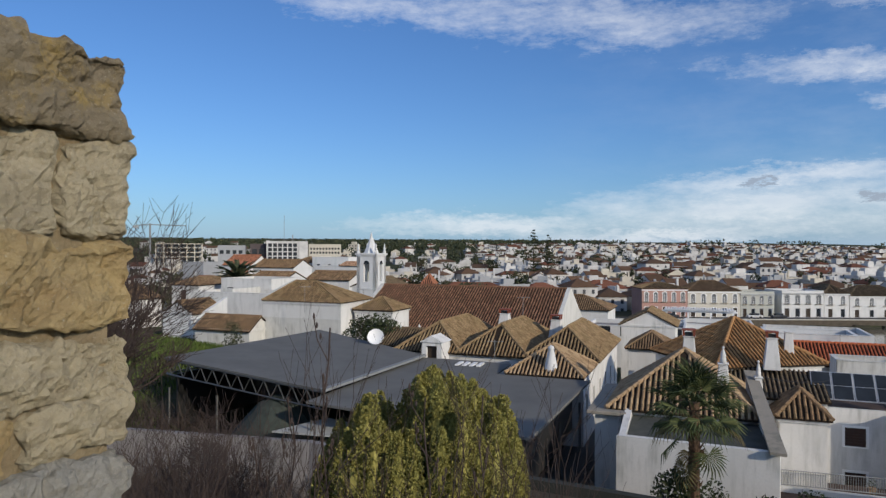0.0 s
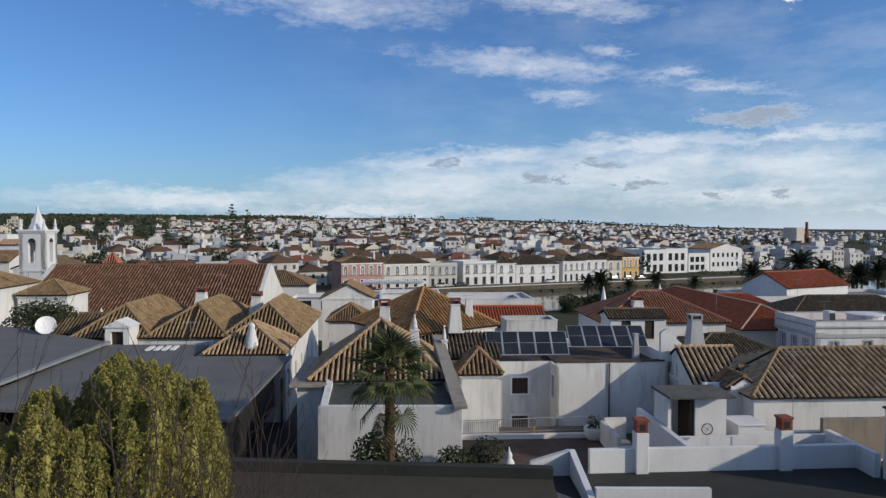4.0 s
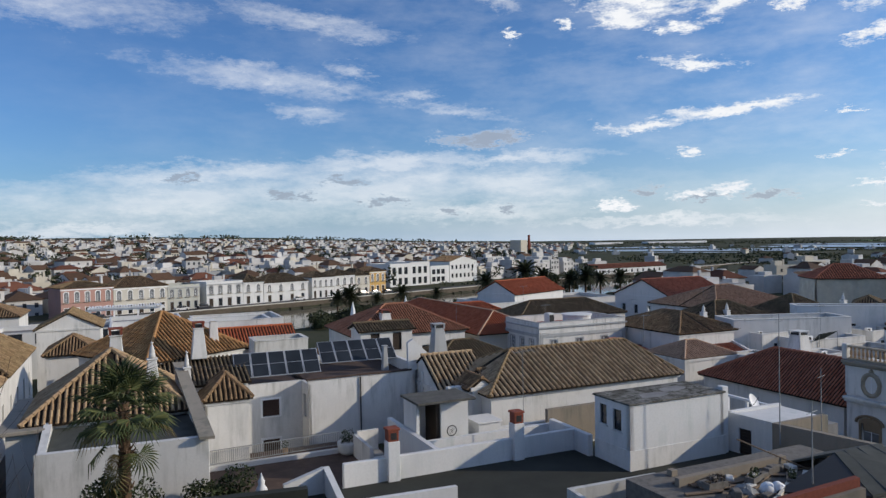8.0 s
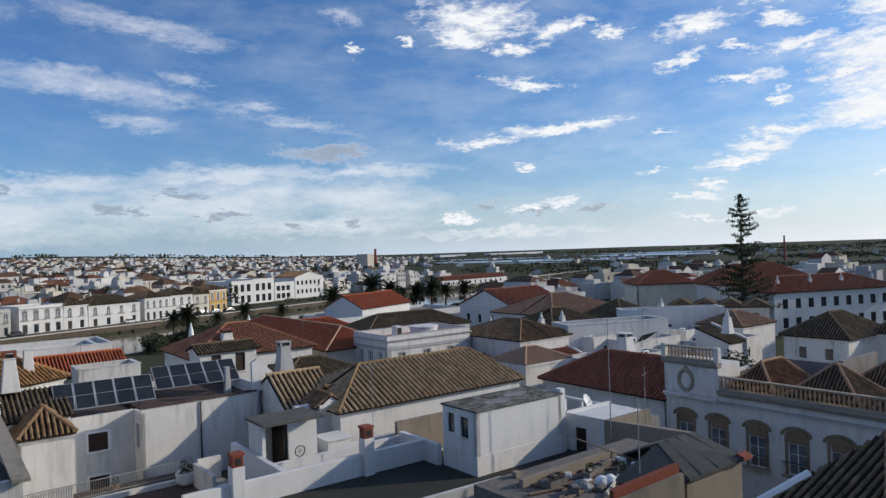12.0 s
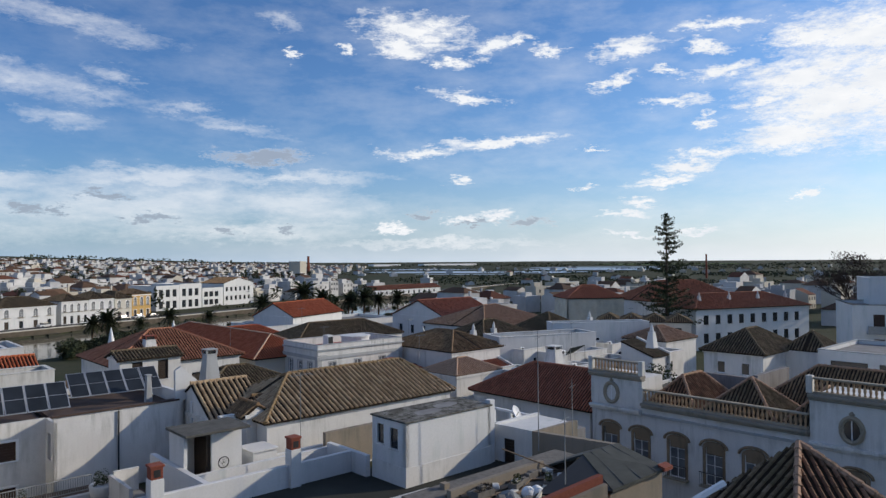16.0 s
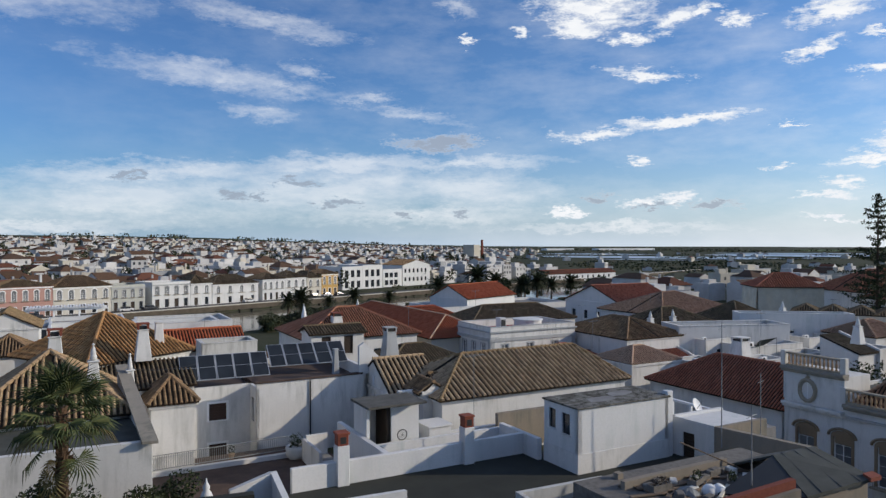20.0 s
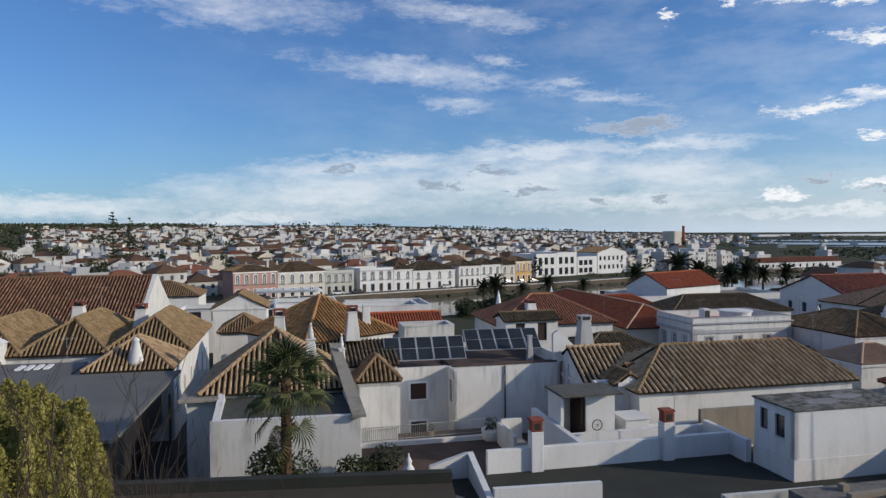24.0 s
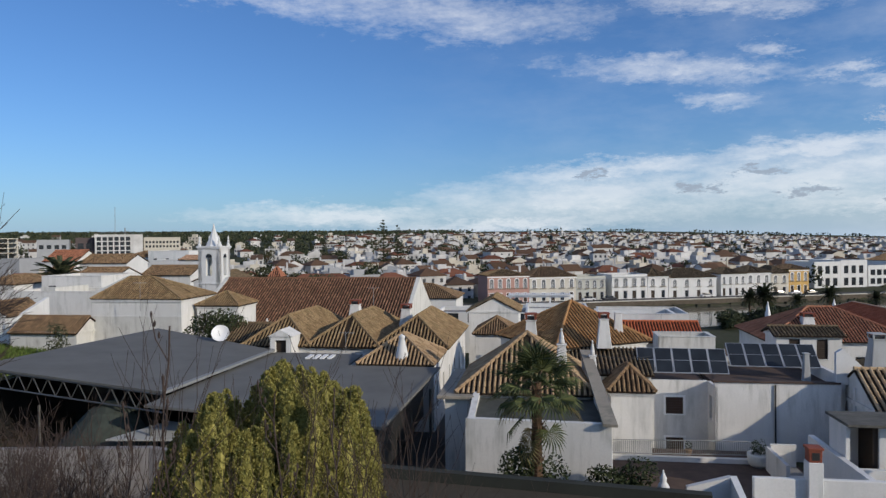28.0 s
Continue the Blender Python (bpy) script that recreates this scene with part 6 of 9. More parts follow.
part("jib", bent_rod(bmesh.new(), [(-8, -1, 37.9), (0, 0, 38.4), (17.5, 6.5, 38.0)], 0.25, 4), iron_grey, cr)
part("counterweight", boxes((-8.5, -6.5, -2, 0, 36.4, 37.8)), grey_band, cr)

# the long convent with its red roofs
cv = pose(148.5, 17.5, 0, 0, 0, -42)
house(cv, 31.0, 13.0, 5.0, 14.3, "long white convent wing with dark windows and red roof", "hip", 2.8, white_clean, tile_orange,
      row("front", [2 + 3.1 * k for k in range(9)], 11.2, 1.3, 1.9, "dark") + row("front", [2 + 3.1 * k for k in range(9)], 7.4, 1.3, 2.0, "dark") + row("left", (2.5, 7.5), 11.2, 1.3, 1.9, "dark"), 0.4, 0.45, name="convent", category="convent")
house(cv @ pose(2.0, 16.0, 0), 26.0, 15.0, 5.0, 15.0, "rear convent wing under a broad red roof", "hip", 4.4, white, tile_orange, [], 0.4, 0.45, name="convent", category="convent")

# apartment block at the far right
ab = house(pose(104.9, -7.0, 0, 0, 0, -84), 16.0, 12.0, 6.0, 18.2, "white apartment block with balconies and a flat roof", "flat", 0, white_clean,
           holes=row("front", (2.4, 7.6, 12.0), 15.2, 1.3, 2.2, "shutter") + row("front", (2.4, 7.6, 12.0), 12.0, 1.3, 2.2, "shutter") + row("front", (5.2, 10.2), 16.3, 1.0, 0.7, "dark"), parapet=0.4, cornice=slab_dark)
for z in (15.05, 11.85):
    for x in (1.6, 6.8, 11.2):
        part("balcony", boxes((x, x + 2.9, -1.0, -0.003, z - 0.14, z), (x, x + 2.9, -1.0, -0.95, z, z + 0.9)), iron_grey, ab)
house(pose(113.5, -9.6, 0, 0, 0, -84), 12.0, 8.0, 12.0, 21.4, "white penthouse storey with an arched window", "flat", 0, white_clean, holes=row("front", (3, 7), 18.4, 1.1, 1.5, "dark"), parapet=0.5)

# house wrapped in pale sheeting
tw = house(g(118.5, 90.0, 0, -35), 12.0, 9.0, 5.0, 16.4, "house under repair wrapped in pale sheeting with a dark red roof", "hip", 2.6, cream, tile_red, [], 0.5, 0.45)


def sheeting(w, z0, z1, seed):
    """A slack sheet hung along x, with folds and a scalloped lower edge."""
    verts, faces, n, rows_ = [], [], 40, 8
    for i in range(n + 1):
        for j in range(rows_ + 1):
            x, k = w * i / n, j / rows_
            z = z1 + (z0 - z1) * k - 0.35 * k * abs(math.sin(x * 0.9 + seed))
            verts.append((x, -0.25 - 0.22 * noise.noise(Vector((x * 0.9, z * 0.5, seed))) - 0.1 * math.sin(x * 2.1 + z * 0.6), z))
    for i in range(n):
        for j in range(rows_):
            a = i * (rows_ + 1) + j
            faces.append((a, a + 1, a + rows_ + 2, a + rows_ + 1))
    return from_lists("sheeting", verts, faces)


part("sheeting", sheeting(12.2, 10.5, 16.2, 1.0), canvas_m, tw, "pale canvas sheet with slack folds", smooth=True)
part("sheeting", sheeting(9.2, 10.0, 16.2, 4.0), canvas_m, tw, "pale canvas sheet with slack folds", m=pose(0, 9.1, 0, 0, 0, -90), smooth=True)


# the jumble of little roofs and terraces past the red-roofed house
def lean_slope(m, w, d, z_hi, z_lo, mat, label):
    """A narrow white building under one slope of tiles that falls towards the front."""
    h = thing("lean_house", m, label, "house")
    bm = prism(bmesh.new(), ((0, 0), (w, 0), (w, d), (0, d)), 5.0, [z_lo - 0.15, z_lo - 0.15, z_hi - 0.15, z_hi - 0.15])
    part("wall", bm, white, h)
    tiled_roof(h, [[(-0.1, -0.2, z_lo), (w + 0.1, -0.2, z_lo), (w + 0.1, d, z_hi), (-0.1, d, z_hi)]], mat, 0.3)
    part("verge_wall", prism(bmesh.new(), ((w + 0.12, -0.3), (w + 0.4, -0.3), (w + 0.4, d), (w + 0.12, d)), 5.0, [z_lo + 0.25, z_lo + 0.25, z_hi + 0.3, z_hi + 0.3]), white_clean, h)
    return h


lean_slope(g(72.0, 42.7), 3.2, 4.2, 15.0, 13.5, tile_dark, "white building under a dark mossy tiled slope")
lean_slope(g(63.6, 61.3), 2.6, 3.0, 14.6, 13.0, tile_dark, "narrow building under a black tiled slope with a white gable wall")
lean_slope(g(57.0, 54.5), 4.5, 3.0, 12.9, 11.9, tile_red, "low building under a short red tiled slope")
for x, y, w, d, z in ((63.8, 55.2, 6.0, 3.2, 13.4), (56.5, 49.0, 4.0, 4.5, 12.2), (61.5, 46.0, 3.6, 3.0, 12.6), (78.5, 52.5, 5.0, 4.0, 13.0), (70.5, 47.5, 4.0, 3.0, 12.4), (76.5, 44.0, 5.0, 3.0, 12.8), (53.5, 44.5, 5.0, 5.0, 12.0), (88.0, 56.5, 7.0, 4.0, 12.2)):
    house(g(x, y), w, d, 5.0, z, "small whitewashed flat-roofed outbuilding with low parapets", "flat", 0, white, holes=row("front", (w * 0.3,), z - 1.7, 0.8, 1.1, "dark"), parapet=0.5)
aw = thing("awning", g(67.2, 49.6), "dark green cloth awning stretched over a terrace", "awning")
part("cloth", slab(bmesh.new(), ((-1.6, 0, 14.5), (1.6, 0.2, 14.6), (1.2, 1.6, 13.6), (-0.6, 1.4, 13.5)), 0.03), dark_cloth, aw)
for x, y, z in ((-1.5, 0.05, 14.45), (1.5, 0.2, 14.5), (0.3, 1.4, 13.5)):
    part("pole", rod(bmesh.new(), (x, y, 12.8), (x, y, z), 0.03), iron_grey, aw)
ra = thing("awning", g(76.5, 77.5), "small red tiled canopy over a roof terrace", "awning")
part("cloth", slab(bmesh.new(), ((-1, -1.5, 12.6), (4.5, -1.5, 12.6), (4.2, 1.5, 13.4), (-0.7, 1.5, 13.4)), 0.12), tile_orange, ra)
for x in (-0.7, 4.2):
    part("pole", rod(bmesh.new(), (x, -1.3, 5.0), (x, -1.3, 12.5), 0.06), iron_grey, ra)


def cooler(m):
    """A boxed air-conditioning unit with a round grille."""
    c = thing("cooling_unit", m, "white boxed cooling unit on a flat roof", "air conditioner", "rooftop cooling units")
    part("case", bevelled(boxes((-0.42, 0.42, -0.17, 0.17, 0.08, 0.68)), 0.02), paint_white, c)
    part("grille", lathe(bmesh.new(), ((0.24, 0), (0.22, 0.02), (0.05, 0.025)), 14, pose(-0.1, -0.172, 0.38, 90)), dark_metal, c)
    for x in (-0.3, 0.3):
        part("foot", boxes((x - 0.03, x + 0.03, -0.17, 0.17, 0, 0.079)), dark_metal, c)


for x, y, z in ((65.0, 56.5, 13.4), (68.5, 53.0, 13.0), (71.5, 53.5, 13.0), (58.0, 51.5, 12.2), (80.0, 54.0, 13.0), (63.0, 47.2, 12.6)):
    cooler(g(x, y, z))

# ---------------------------------------------------------------- the far quay and the town beyond the river
FR = random.Random(11)


def facade(x0, x1, h, label, wall, roof="hip", tiles=None, bays=4, doors="dark", rise=2.2, trim=None, arched=True):
    """A two-storey house on the quay, from x0 to x1 along it."""
    w = x1 - x0
    step = w / bays
    ww = min(1.25, step * 0.42)
    holes = []
    for k in range(bays):
        cx = (k + 0.5) * step - ww / 2
        holes.append(("front", cx, QUAY_Z + h * 0.52, ww, h * 0.30, "sash"))
        holes.append(("front", cx, QUAY_Z + 0.1, ww, h * 0.34, "door" if k % 2 == 0 else "pane"))
    m = pose(97 + x0, 203, 0)
    f = house(m, w, 11.0, QUAY_Z - 0.5, QUAY_Z + h, label, roof, rise, wall, tiles or tile_brown, holes, 0.25, 0.5, parapet=0.5, trim=trim)
    part("cornice", boxes((-0.15, w + 0.15, -0.3, -0.003, QUAY_Z + h - 0.5, QUAY_Z + h - 0.2)), trim or wall, f)
    for k in range(bays if arched else 0):
        cx = (k + 0.5) * step
        for r_, y_ in ((ww * 0.72, -0.05), (ww * 0.5, -0.08)):
            prof = [(cx + r_ * math.cos(math.pi * q / 8), QUAY_Z + h * 0.82 - 0.05 + r_ * math.sin(math.pi * q / 8)) for q in range(9)]
            bm = bmesh.new()
            a = [bm.verts.new((x, y_, z)) for x, z in prof]
            b = [bm.verts.new((x, 0.1, z)) for x, z in prof]
            bm.faces.new(a)
            bm.faces.new(b[::-1])
            for q in range(8):
                bm.faces.new((a[q + 1], a[q], b[q], b[q + 1]))
            part("arch_head", bm, (trim or paint_white) if r_ > ww * 0.6 else curtain_m, f)
    for k in range(bays):
        cx = (k + 0.5) * step
        part("balcony", boxes((cx - ww * 0.8, cx + ww * 0.8, -0.5, -0.003, QUAY_Z + h * 0.54 - 0.12, QUAY_Z + h * 0.54)), limestone, f)
    return f


facade(-38.5, -25.1, 8.2, "terracotta pink house with white arched windows on the quay", pink, "hip", tile_gold, 5, trim=paint_white, rise=1.6)
facade(-25.0, -9.6, 7.6, "cream house with tall balcony windows on the quay", cream, "hip", tile_brown, 5, rise=2.8, trim=paint_white)
facade(-9.5, 0.4, 7.0, "pale sage house with a flat cornice on the quay", sage, "flat", None, 4, trim=grey_band)
facade(2.6, 15.0, 7.3, "white house with a blue-grey cornice on the quay", white_clean, "flat", None, 4, trim=grey_band)
facade(15.1, 22.4, 7.0, "white house with a small pyramid roof on the quay", white_clean, "hip", tile_dark, 2, rise=2.4)
facade(22.6, 39.9, 6.3, "white house with a broad brown hipped roof on the quay", white_clean, "hip", tile_dark, 4, rise=2.8)
facade(41.6, 51.0, 7.2, "white house with tall doors on the quay", white_clean, "hip", tile_dark, 4, rise=2.0)
facade(51.1, 60.4, 7.4, "white house with a dark gable roof on the quay", white_clean, "hip", tile_dark, 3, rise=2.2)
facade(60.6, 67.3, 7.0, "narrow grey house with an ochre ground floor on the quay", cream, "hip", tile_dark, 2, rise=2.4)
facade(67.4, 75.2, 8.2, "bright ochre house with a brown roof on the quay", ochre, "hip", tile_brown, 3, rise=1.6, trim=paint_white)
for x0, x1, z1, n in ((96.4, 108.0, 14.6, 3), (108.1, 120.0, 15.0, 3)):
    house(pose(97 + x0, 225, 0), x1 - x0, 16.0, 4.5, z1, "modern white apartment building with tall strip windows", "flat", 0, white_clean,
          holes=row("front", [1.4 + k * 3.4 for k in range(n)], 10.6, 2.0, 3.0, "dark") + row("front", [1.4 + k * 3.4 for k in range(n)], 6.0, 2.0, 3.0, "dark") + row("left", (2, 5, 8, 11), 11, 1.4, 1.6, "dark"), parapet=0.6)
house(pose(97 + 121.5, 226, 0), 12.0, 14.0, 4.5, 12.6, "white terraced apartments with balconies", "flat", 0, white_clean, holes=row("front", (1, 4, 7), 9.6, 2.2, 2.2, "dark") + row("front", (1, 4, 7), 6.2, 2.2, 2.2, "dark"), parapet=0.8)
house(pose(97 + 134.0, 226, 0), 19.0, 14.0, 4.5, 15.0, "white apartments with stepped gables", "gable", 2.4, white_clean, tile_brown, row("front", [1.2 + 2.8 * k for k in range(6)], 11.4, 1.3, 1.9, "dark") + row("front", [1.2 + 2.8 * k for k in range(6)], 7.4, 1.3, 1.9, "dark"), 0.2, 0.5, along="y")

# the large pale block on the rise to the left, with its wings
hp = house(pose(-104, 407, 0, 0, 0, 12), 24.0, 16.0, 14.0, 29.0, "large white modern block with a grid of glazed bays", "flat", 0, far_white,
           holes=[h for z in (26.2, 23.6, 21.0, 18.4) for h in row("front", [0.9 + 2.9 * k for k in range(6)], z, 2.2, 2.1, "dark")], parapet=0.6)
part("stair_tower", boxes((18.6, 23.9, -0.6, -0.01, 14, 29.4)), far_white, hp)
for k in range(9):
    part("roof_post", boxes((k * 2.2, k * 2.2 + 0.5, 3, 3.5, 29.0, 30.6)), dark_metal, hp)
part("roof_rail", boxes((0, 18.2, 3.1, 3.4, 30.6, 30.9)), dark_metal, hp)
part("mast", rod(bmesh.new(), (10, 8, 29), (10, 8, 45), 0.12), iron_grey, hp)
part("mast", rod(bmesh.new(), (15, 8, 29), (15, 8, 33.5), 0.3), iron_grey, hp)
house(pose(-80, 412, 0, 0, 0, 12), 19.0, 14.0, 14.0, 27.4, "long cream office wing with two rows of windows", "flat", 0, far_cream,
      holes=row("front", [0.8 + 1.8 * k for k in range(10)], 24.6, 1.1, 1.3, "dark") + row("front", [0.8 + 1.8 * k for k in range(10)], 22.2, 1.1, 1.3, "dark"), parapet=0.5)
house(pose(-115, 412, 0, 0, 0, 12), 9.0, 12.0, 14.0, 27.6, "dark glazed tower block", "flat", 0, far_dark, holes=row("front", (1, 5), 18, 3, 7, "dark"), parapet=0.4)
house(pose(-131, 402, 0, 0, 0, 12), 15.0, 12.0, 14.0, 26.6, "pale blue-grey flat-roofed block", "flat", 0, far_grey, holes=row("front", (1, 4.6, 8.2, 11.6), 22, 2.2, 2.2, "dark"), parapet=0.4)

# a factory stack and block, and a second stack towards the sea
fc = thing("factory", pose(553, 432, 0), "old factory block with a tall brick stack", "factory")
part("block", boxes((-9, 1, 0, 14, 3, 24)), far_cream, fc)
part("shaft", lathe(bmesh.new(), ((1.7, 3), (1.2, 28), (1.4, 28.4), (1.3, 29)), 10, pose(4, 0, 0)), brick_red, fc)
st = thing("factory_stack", pose(696, 72, 0), "tall slim dark brick chimney stack", "chimney stack")
part("shaft", lathe(bmesh.new(), ((1.1, 2), (0.7, 27), (0.85, 27.5), (0.75, 28)), 10), brick_red, st)


# templates of the plain far houses
pane_far = mesh_of(boxes((0, 1, -0.05, 0.02, 0, 1)), "far_window")
pane_far.materials.append(far_pane)


def far_house(w, d, h, roof, wall, tiles, label, cols, rows_):
    t = thing("town_house", pose(0, 0, 0), label, "house", "houses of the far town")
    part("wall", boxes((-w / 2, w / 2, -d / 2, d / 2, -5, h)), wall, t)
    bm = bmesh.new()
    if roof == "flat":
        for b in ((-w / 2 - 0.1, w / 2 + 0.1, -d / 2 - 0.1, -d / 2 + 0.2), (-w / 2 - 0.1, w / 2 + 0.1, d / 2 - 0.2, d / 2 + 0.1), (-w / 2 - 0.1, -w / 2 + 0.2, -d / 2 + 0.2, d / 2 - 0.2), (w / 2 - 0.2, w / 2 + 0.1, -d / 2 + 0.2, d / 2 - 0.2)):
            box(bm, *b, h, h + 0.6)
        box(bm, -w / 4, w / 8, 0, d / 3, h, h + 2.2)
        part("parapet", bm, wall, t)
    else:
        fs, _ = hip_faces(-w / 2, w / 2, -d / 2, d / 2, h + 0.1, 0.26 * min(w, d), 0.4) if roof == "hip" else gable_faces(-w / 2 - 0.2, w / 2 + 0.2, -d / 2, d / 2, h + 0.1, 0.24 * d, 0.3)
        for f in fs:
            slab(bm, f, 0.2)
        part("roof", bm, tiles, t)
        if roof == "gable":
            for s in (-1, 1):
                bm = bmesh.new()
                x0, x1 = (s * w / 2 - 0.15, s * w / 2 + 0.15)
                a = [bm.verts.new((x0, y, z)) for y, z in ((-d / 2, h - 0.1), (d / 2, h - 0.1), (0, h + 0.24 * d))]
                b = [bm.verts.new((x1, y, z)) for y, z in ((-d / 2, h - 0.1), (d / 2, h - 0.1), (0, h + 0.24 * d))]
                bm.faces.new(a)
                bm.faces.new(b[::-1])
                for i in range(3):
                    bm.faces.new((a[(i + 1) % 3], a[i], b[i], b[(i + 1) % 3]))
                part("gable", bm, wall, t)
    for r in range(rows_):
        for c in range(cols):
            x = -w / 2 + w * (c + 0.5) / cols - 0.5
            o = part("window", pane_far, far_pane, t)
            o.matrix_basis = pose(x, -d / 2, h - 2.3 - 2.9 * r) @ Matrix.Diagonal((1.0, 1.0, 1.4, 1))
        o = part("window", pane_far, far_pane, t)
        o.matrix_basis = pose(w / 2, -d / 4, h - 2.3 - 2.9 * r, 0, 0, 90) @ Matrix.Diagonal((1.0, 1.0, 1.3, 1))
    if FR.random() < 0.6:
        part("chimney", boxes((w / 5, w / 5 + 0.6, 0.4, 1.0, h, h + 0.26 * min(w, d) + 0.9)), wall, t)
    return t


KINDS = []
for i in range(16):
    roof = ("hip", "flat", "gable", "flat", "flat")[i % 5]
    wl, wn = ((far_white, "white"), (far_white, "white"), (far_cream, "cream"), (far_white, "white"), (far_white, "white"), (far_grey, "grey"))[i % 6]
    tl, tn = ((far_tile, "brown"), (far_tile_dark, "dark brown"), (far_tile_red, "red"))[(i // 2) % 3]
    label = f"plain {wn} house with a " + ("flat roof and parapet" if roof == "flat" else f"{tn} tiled {roof} roof")
    KINDS.append(far_house(FR.uniform(7, 13), FR.uniform(7, 11), FR.uniform(4.6, 8.0), roof, wl, tl, label, FR.choice((2, 3, 3)), FR.choice((1, 2, 2))))


def town_spots():
    """Rows of plots over the hill beyond the quay and over the flat ground to the right."""
    spots = []
    y = 150.0
    while y < 1150:
        x = -0.6 * y
        while x < y * 1.75:
            px, py = x + FR.uniform(-2.5, 2.5), y + FR.uniform(-4, 4)
            az = math.degrees(math.atan2(px, py))
            dist = math.hypot(px, py)
            keep = 0.93
            if az > 46:
                keep = 0.75 * (1 - smooth(46, 58, az)) if dist > 420 else 0.7 * (1 - smooth(52, 66, az))
            if dist > 700:
                keep *= 0.75
            if az < 3:
                keep *= 0.06 if dist > 560 else 0.3 if dist > 400 else 0.5 if dist > 300 else 0.0 if az > -14 and dist < 240 else 0.55
            elif dist > 620:
                keep *= 0.8
            if py < 217 and px > -0.28 * py:
                keep = 0
            if abs(py - 232) < 16 and 185 < px < 255:
                keep = 0
            if FR.random() < keep:
                spots.append((px, py))
            x += FR.uniform(9.0, 13.0)
        y += 13.0 + 0.008 * max(0, y - 219)
    return spots


def spread_town():
    far = {m: ([], []) for m in ("wall", "cream", "roof", "red", "dark", "pane")}
    made = 0
    spots = [s for s in town_spots()]
    for px, py in spots:
        z = ground_z(px, py)
        rot = FR.choice((0, 90, 180, 270)) + FR.uniform(-14, 14) + (15 if px < 60 else 0)
        if FR.random() < 0.55:
            rot = FR.uniform(-18, 18)
        if made < 290 and math.hypot(px, py) < 330:
            k = FR.choice(KINDS)
            made += 1
            copy_thing(k, pose(px, py, z, 0, 0, rot))
        else:
            plain_far(far, px, py, z, rot)
    return far


def plain_far(far, px, py, z, rot):
    """One more house of the distance, joined with its like."""
    m = pose(px, py, z, 0, 0, rot)
    k = 0.8 if math.hypot(px, py) > 450 else 1.0
    w, d, h = FR.uniform(5.5, 13) * k, FR.uniform(5.5, 10.5) * k, FR.uniform(4.0, 8.5) * k * (1.25 if FR.random() < 0.12 else 1)
    wall = far["cream" if FR.random() < 0.16 else "wall"]

    def add(target, pts, faces):
        b = len(target[0])
        target[0].extend(m @ Vector(p) for p in pts)
        target[1].extend(tuple(b + i for i in f) for f in faces)

    cube = ((3, 2, 1, 0), (4, 5, 6, 7), (0, 1, 5, 4), (1, 2, 6, 5), (2, 3, 7, 6), (3, 0, 4, 7))

    def block(target, x0, x1, y0, y1, z0, z1):
        add(target, ((x0, y0, z0), (x1, y0, z0), (x1, y1, z0), (x0, y1, z0), (x0, y0, z1), (x1, y0, z1), (x1, y1, z1), (x0, y1, z1)), cube)

    block(wall, -w / 2, w / 2, -d / 2, d / 2, -4, h)
    r = FR.random()
    if r < 0.47:
        block(wall, -w / 4, w / 5, -d / 6, d / 4, h, h + FR.uniform(1.0, 2.6))
    else:
        roof = far[FR.choice(("roof", "roof", "dark", "red"))]
        fs, _ = hip_faces(-w / 2, w / 2, -d / 2, d / 2, h, 0.24 * min(w, d), 0.3) if r < 0.76 else gable_faces(-w / 2, w / 2, -d / 2, d / 2, h, 0.22 * d, 0.3)
        for f in fs:
            add(roof, f, (tuple(range(len(f))),))
        if r >= 0.76:
            for s in (-1, 1):
                add(wall, ((s * w / 2, -d / 2, h), (s * w / 2, d / 2, h), (s * w / 2, 0, h + 0.22 * d)), ((0, 1, 2),))
    for rr in range(2):
        for c in range(3):
            x = -w / 2 + w * (c + 0.5) / 3 - 0.5
            block(far["pane"], x, x + 1.0, -d / 2 - 0.06, -d / 2 + 0.02, h - 2.2 - 2.8 * rr, h - 0.9 - 2.8 * rr)


FAR = spread_town()
for t in KINDS:                                     # the patterns stand in the town too
    px, py = FR.uniform(30, 190), FR.uniform(335, 420)
    t.matrix_basis = pose(px, py, ground_z(px, py), 0, 0, FR.uniform(-20, 20))


# roofs of the near bank to the right of the palace, out to the marsh
def south_town():
    n = 0
    for k in range(520):
        az, dist = FR.uniform(40, 101), FR.uniform(150, 420) ** 1.0
        px, py = dist * math.sin(radians(az)), dist * math.cos(radians(az))
        if py > 118 or (az > 78 and dist < 215) or (dist < 175 and az > 66) or (az < 62 and dist < 205):
            continue
        if any(abs(px - a) < 11 and abs(py - b) < 11 for a, b in SOUTH):
            continue
        if az < 72 and dist > 330:
            continue
        SOUTH.append((px, py))
        z = ground_z(px, py)
        if n < 60:
            n += 1
            copy_thing(FR.choice(KINDS), pose(px, py, z, 0, 0, TURN + FR.choice((0, 90)) + FR.uniform(-8, 8)))
        else:
            plain_far(FAR, px, py, z, TURN + FR.choice((0, 90)))


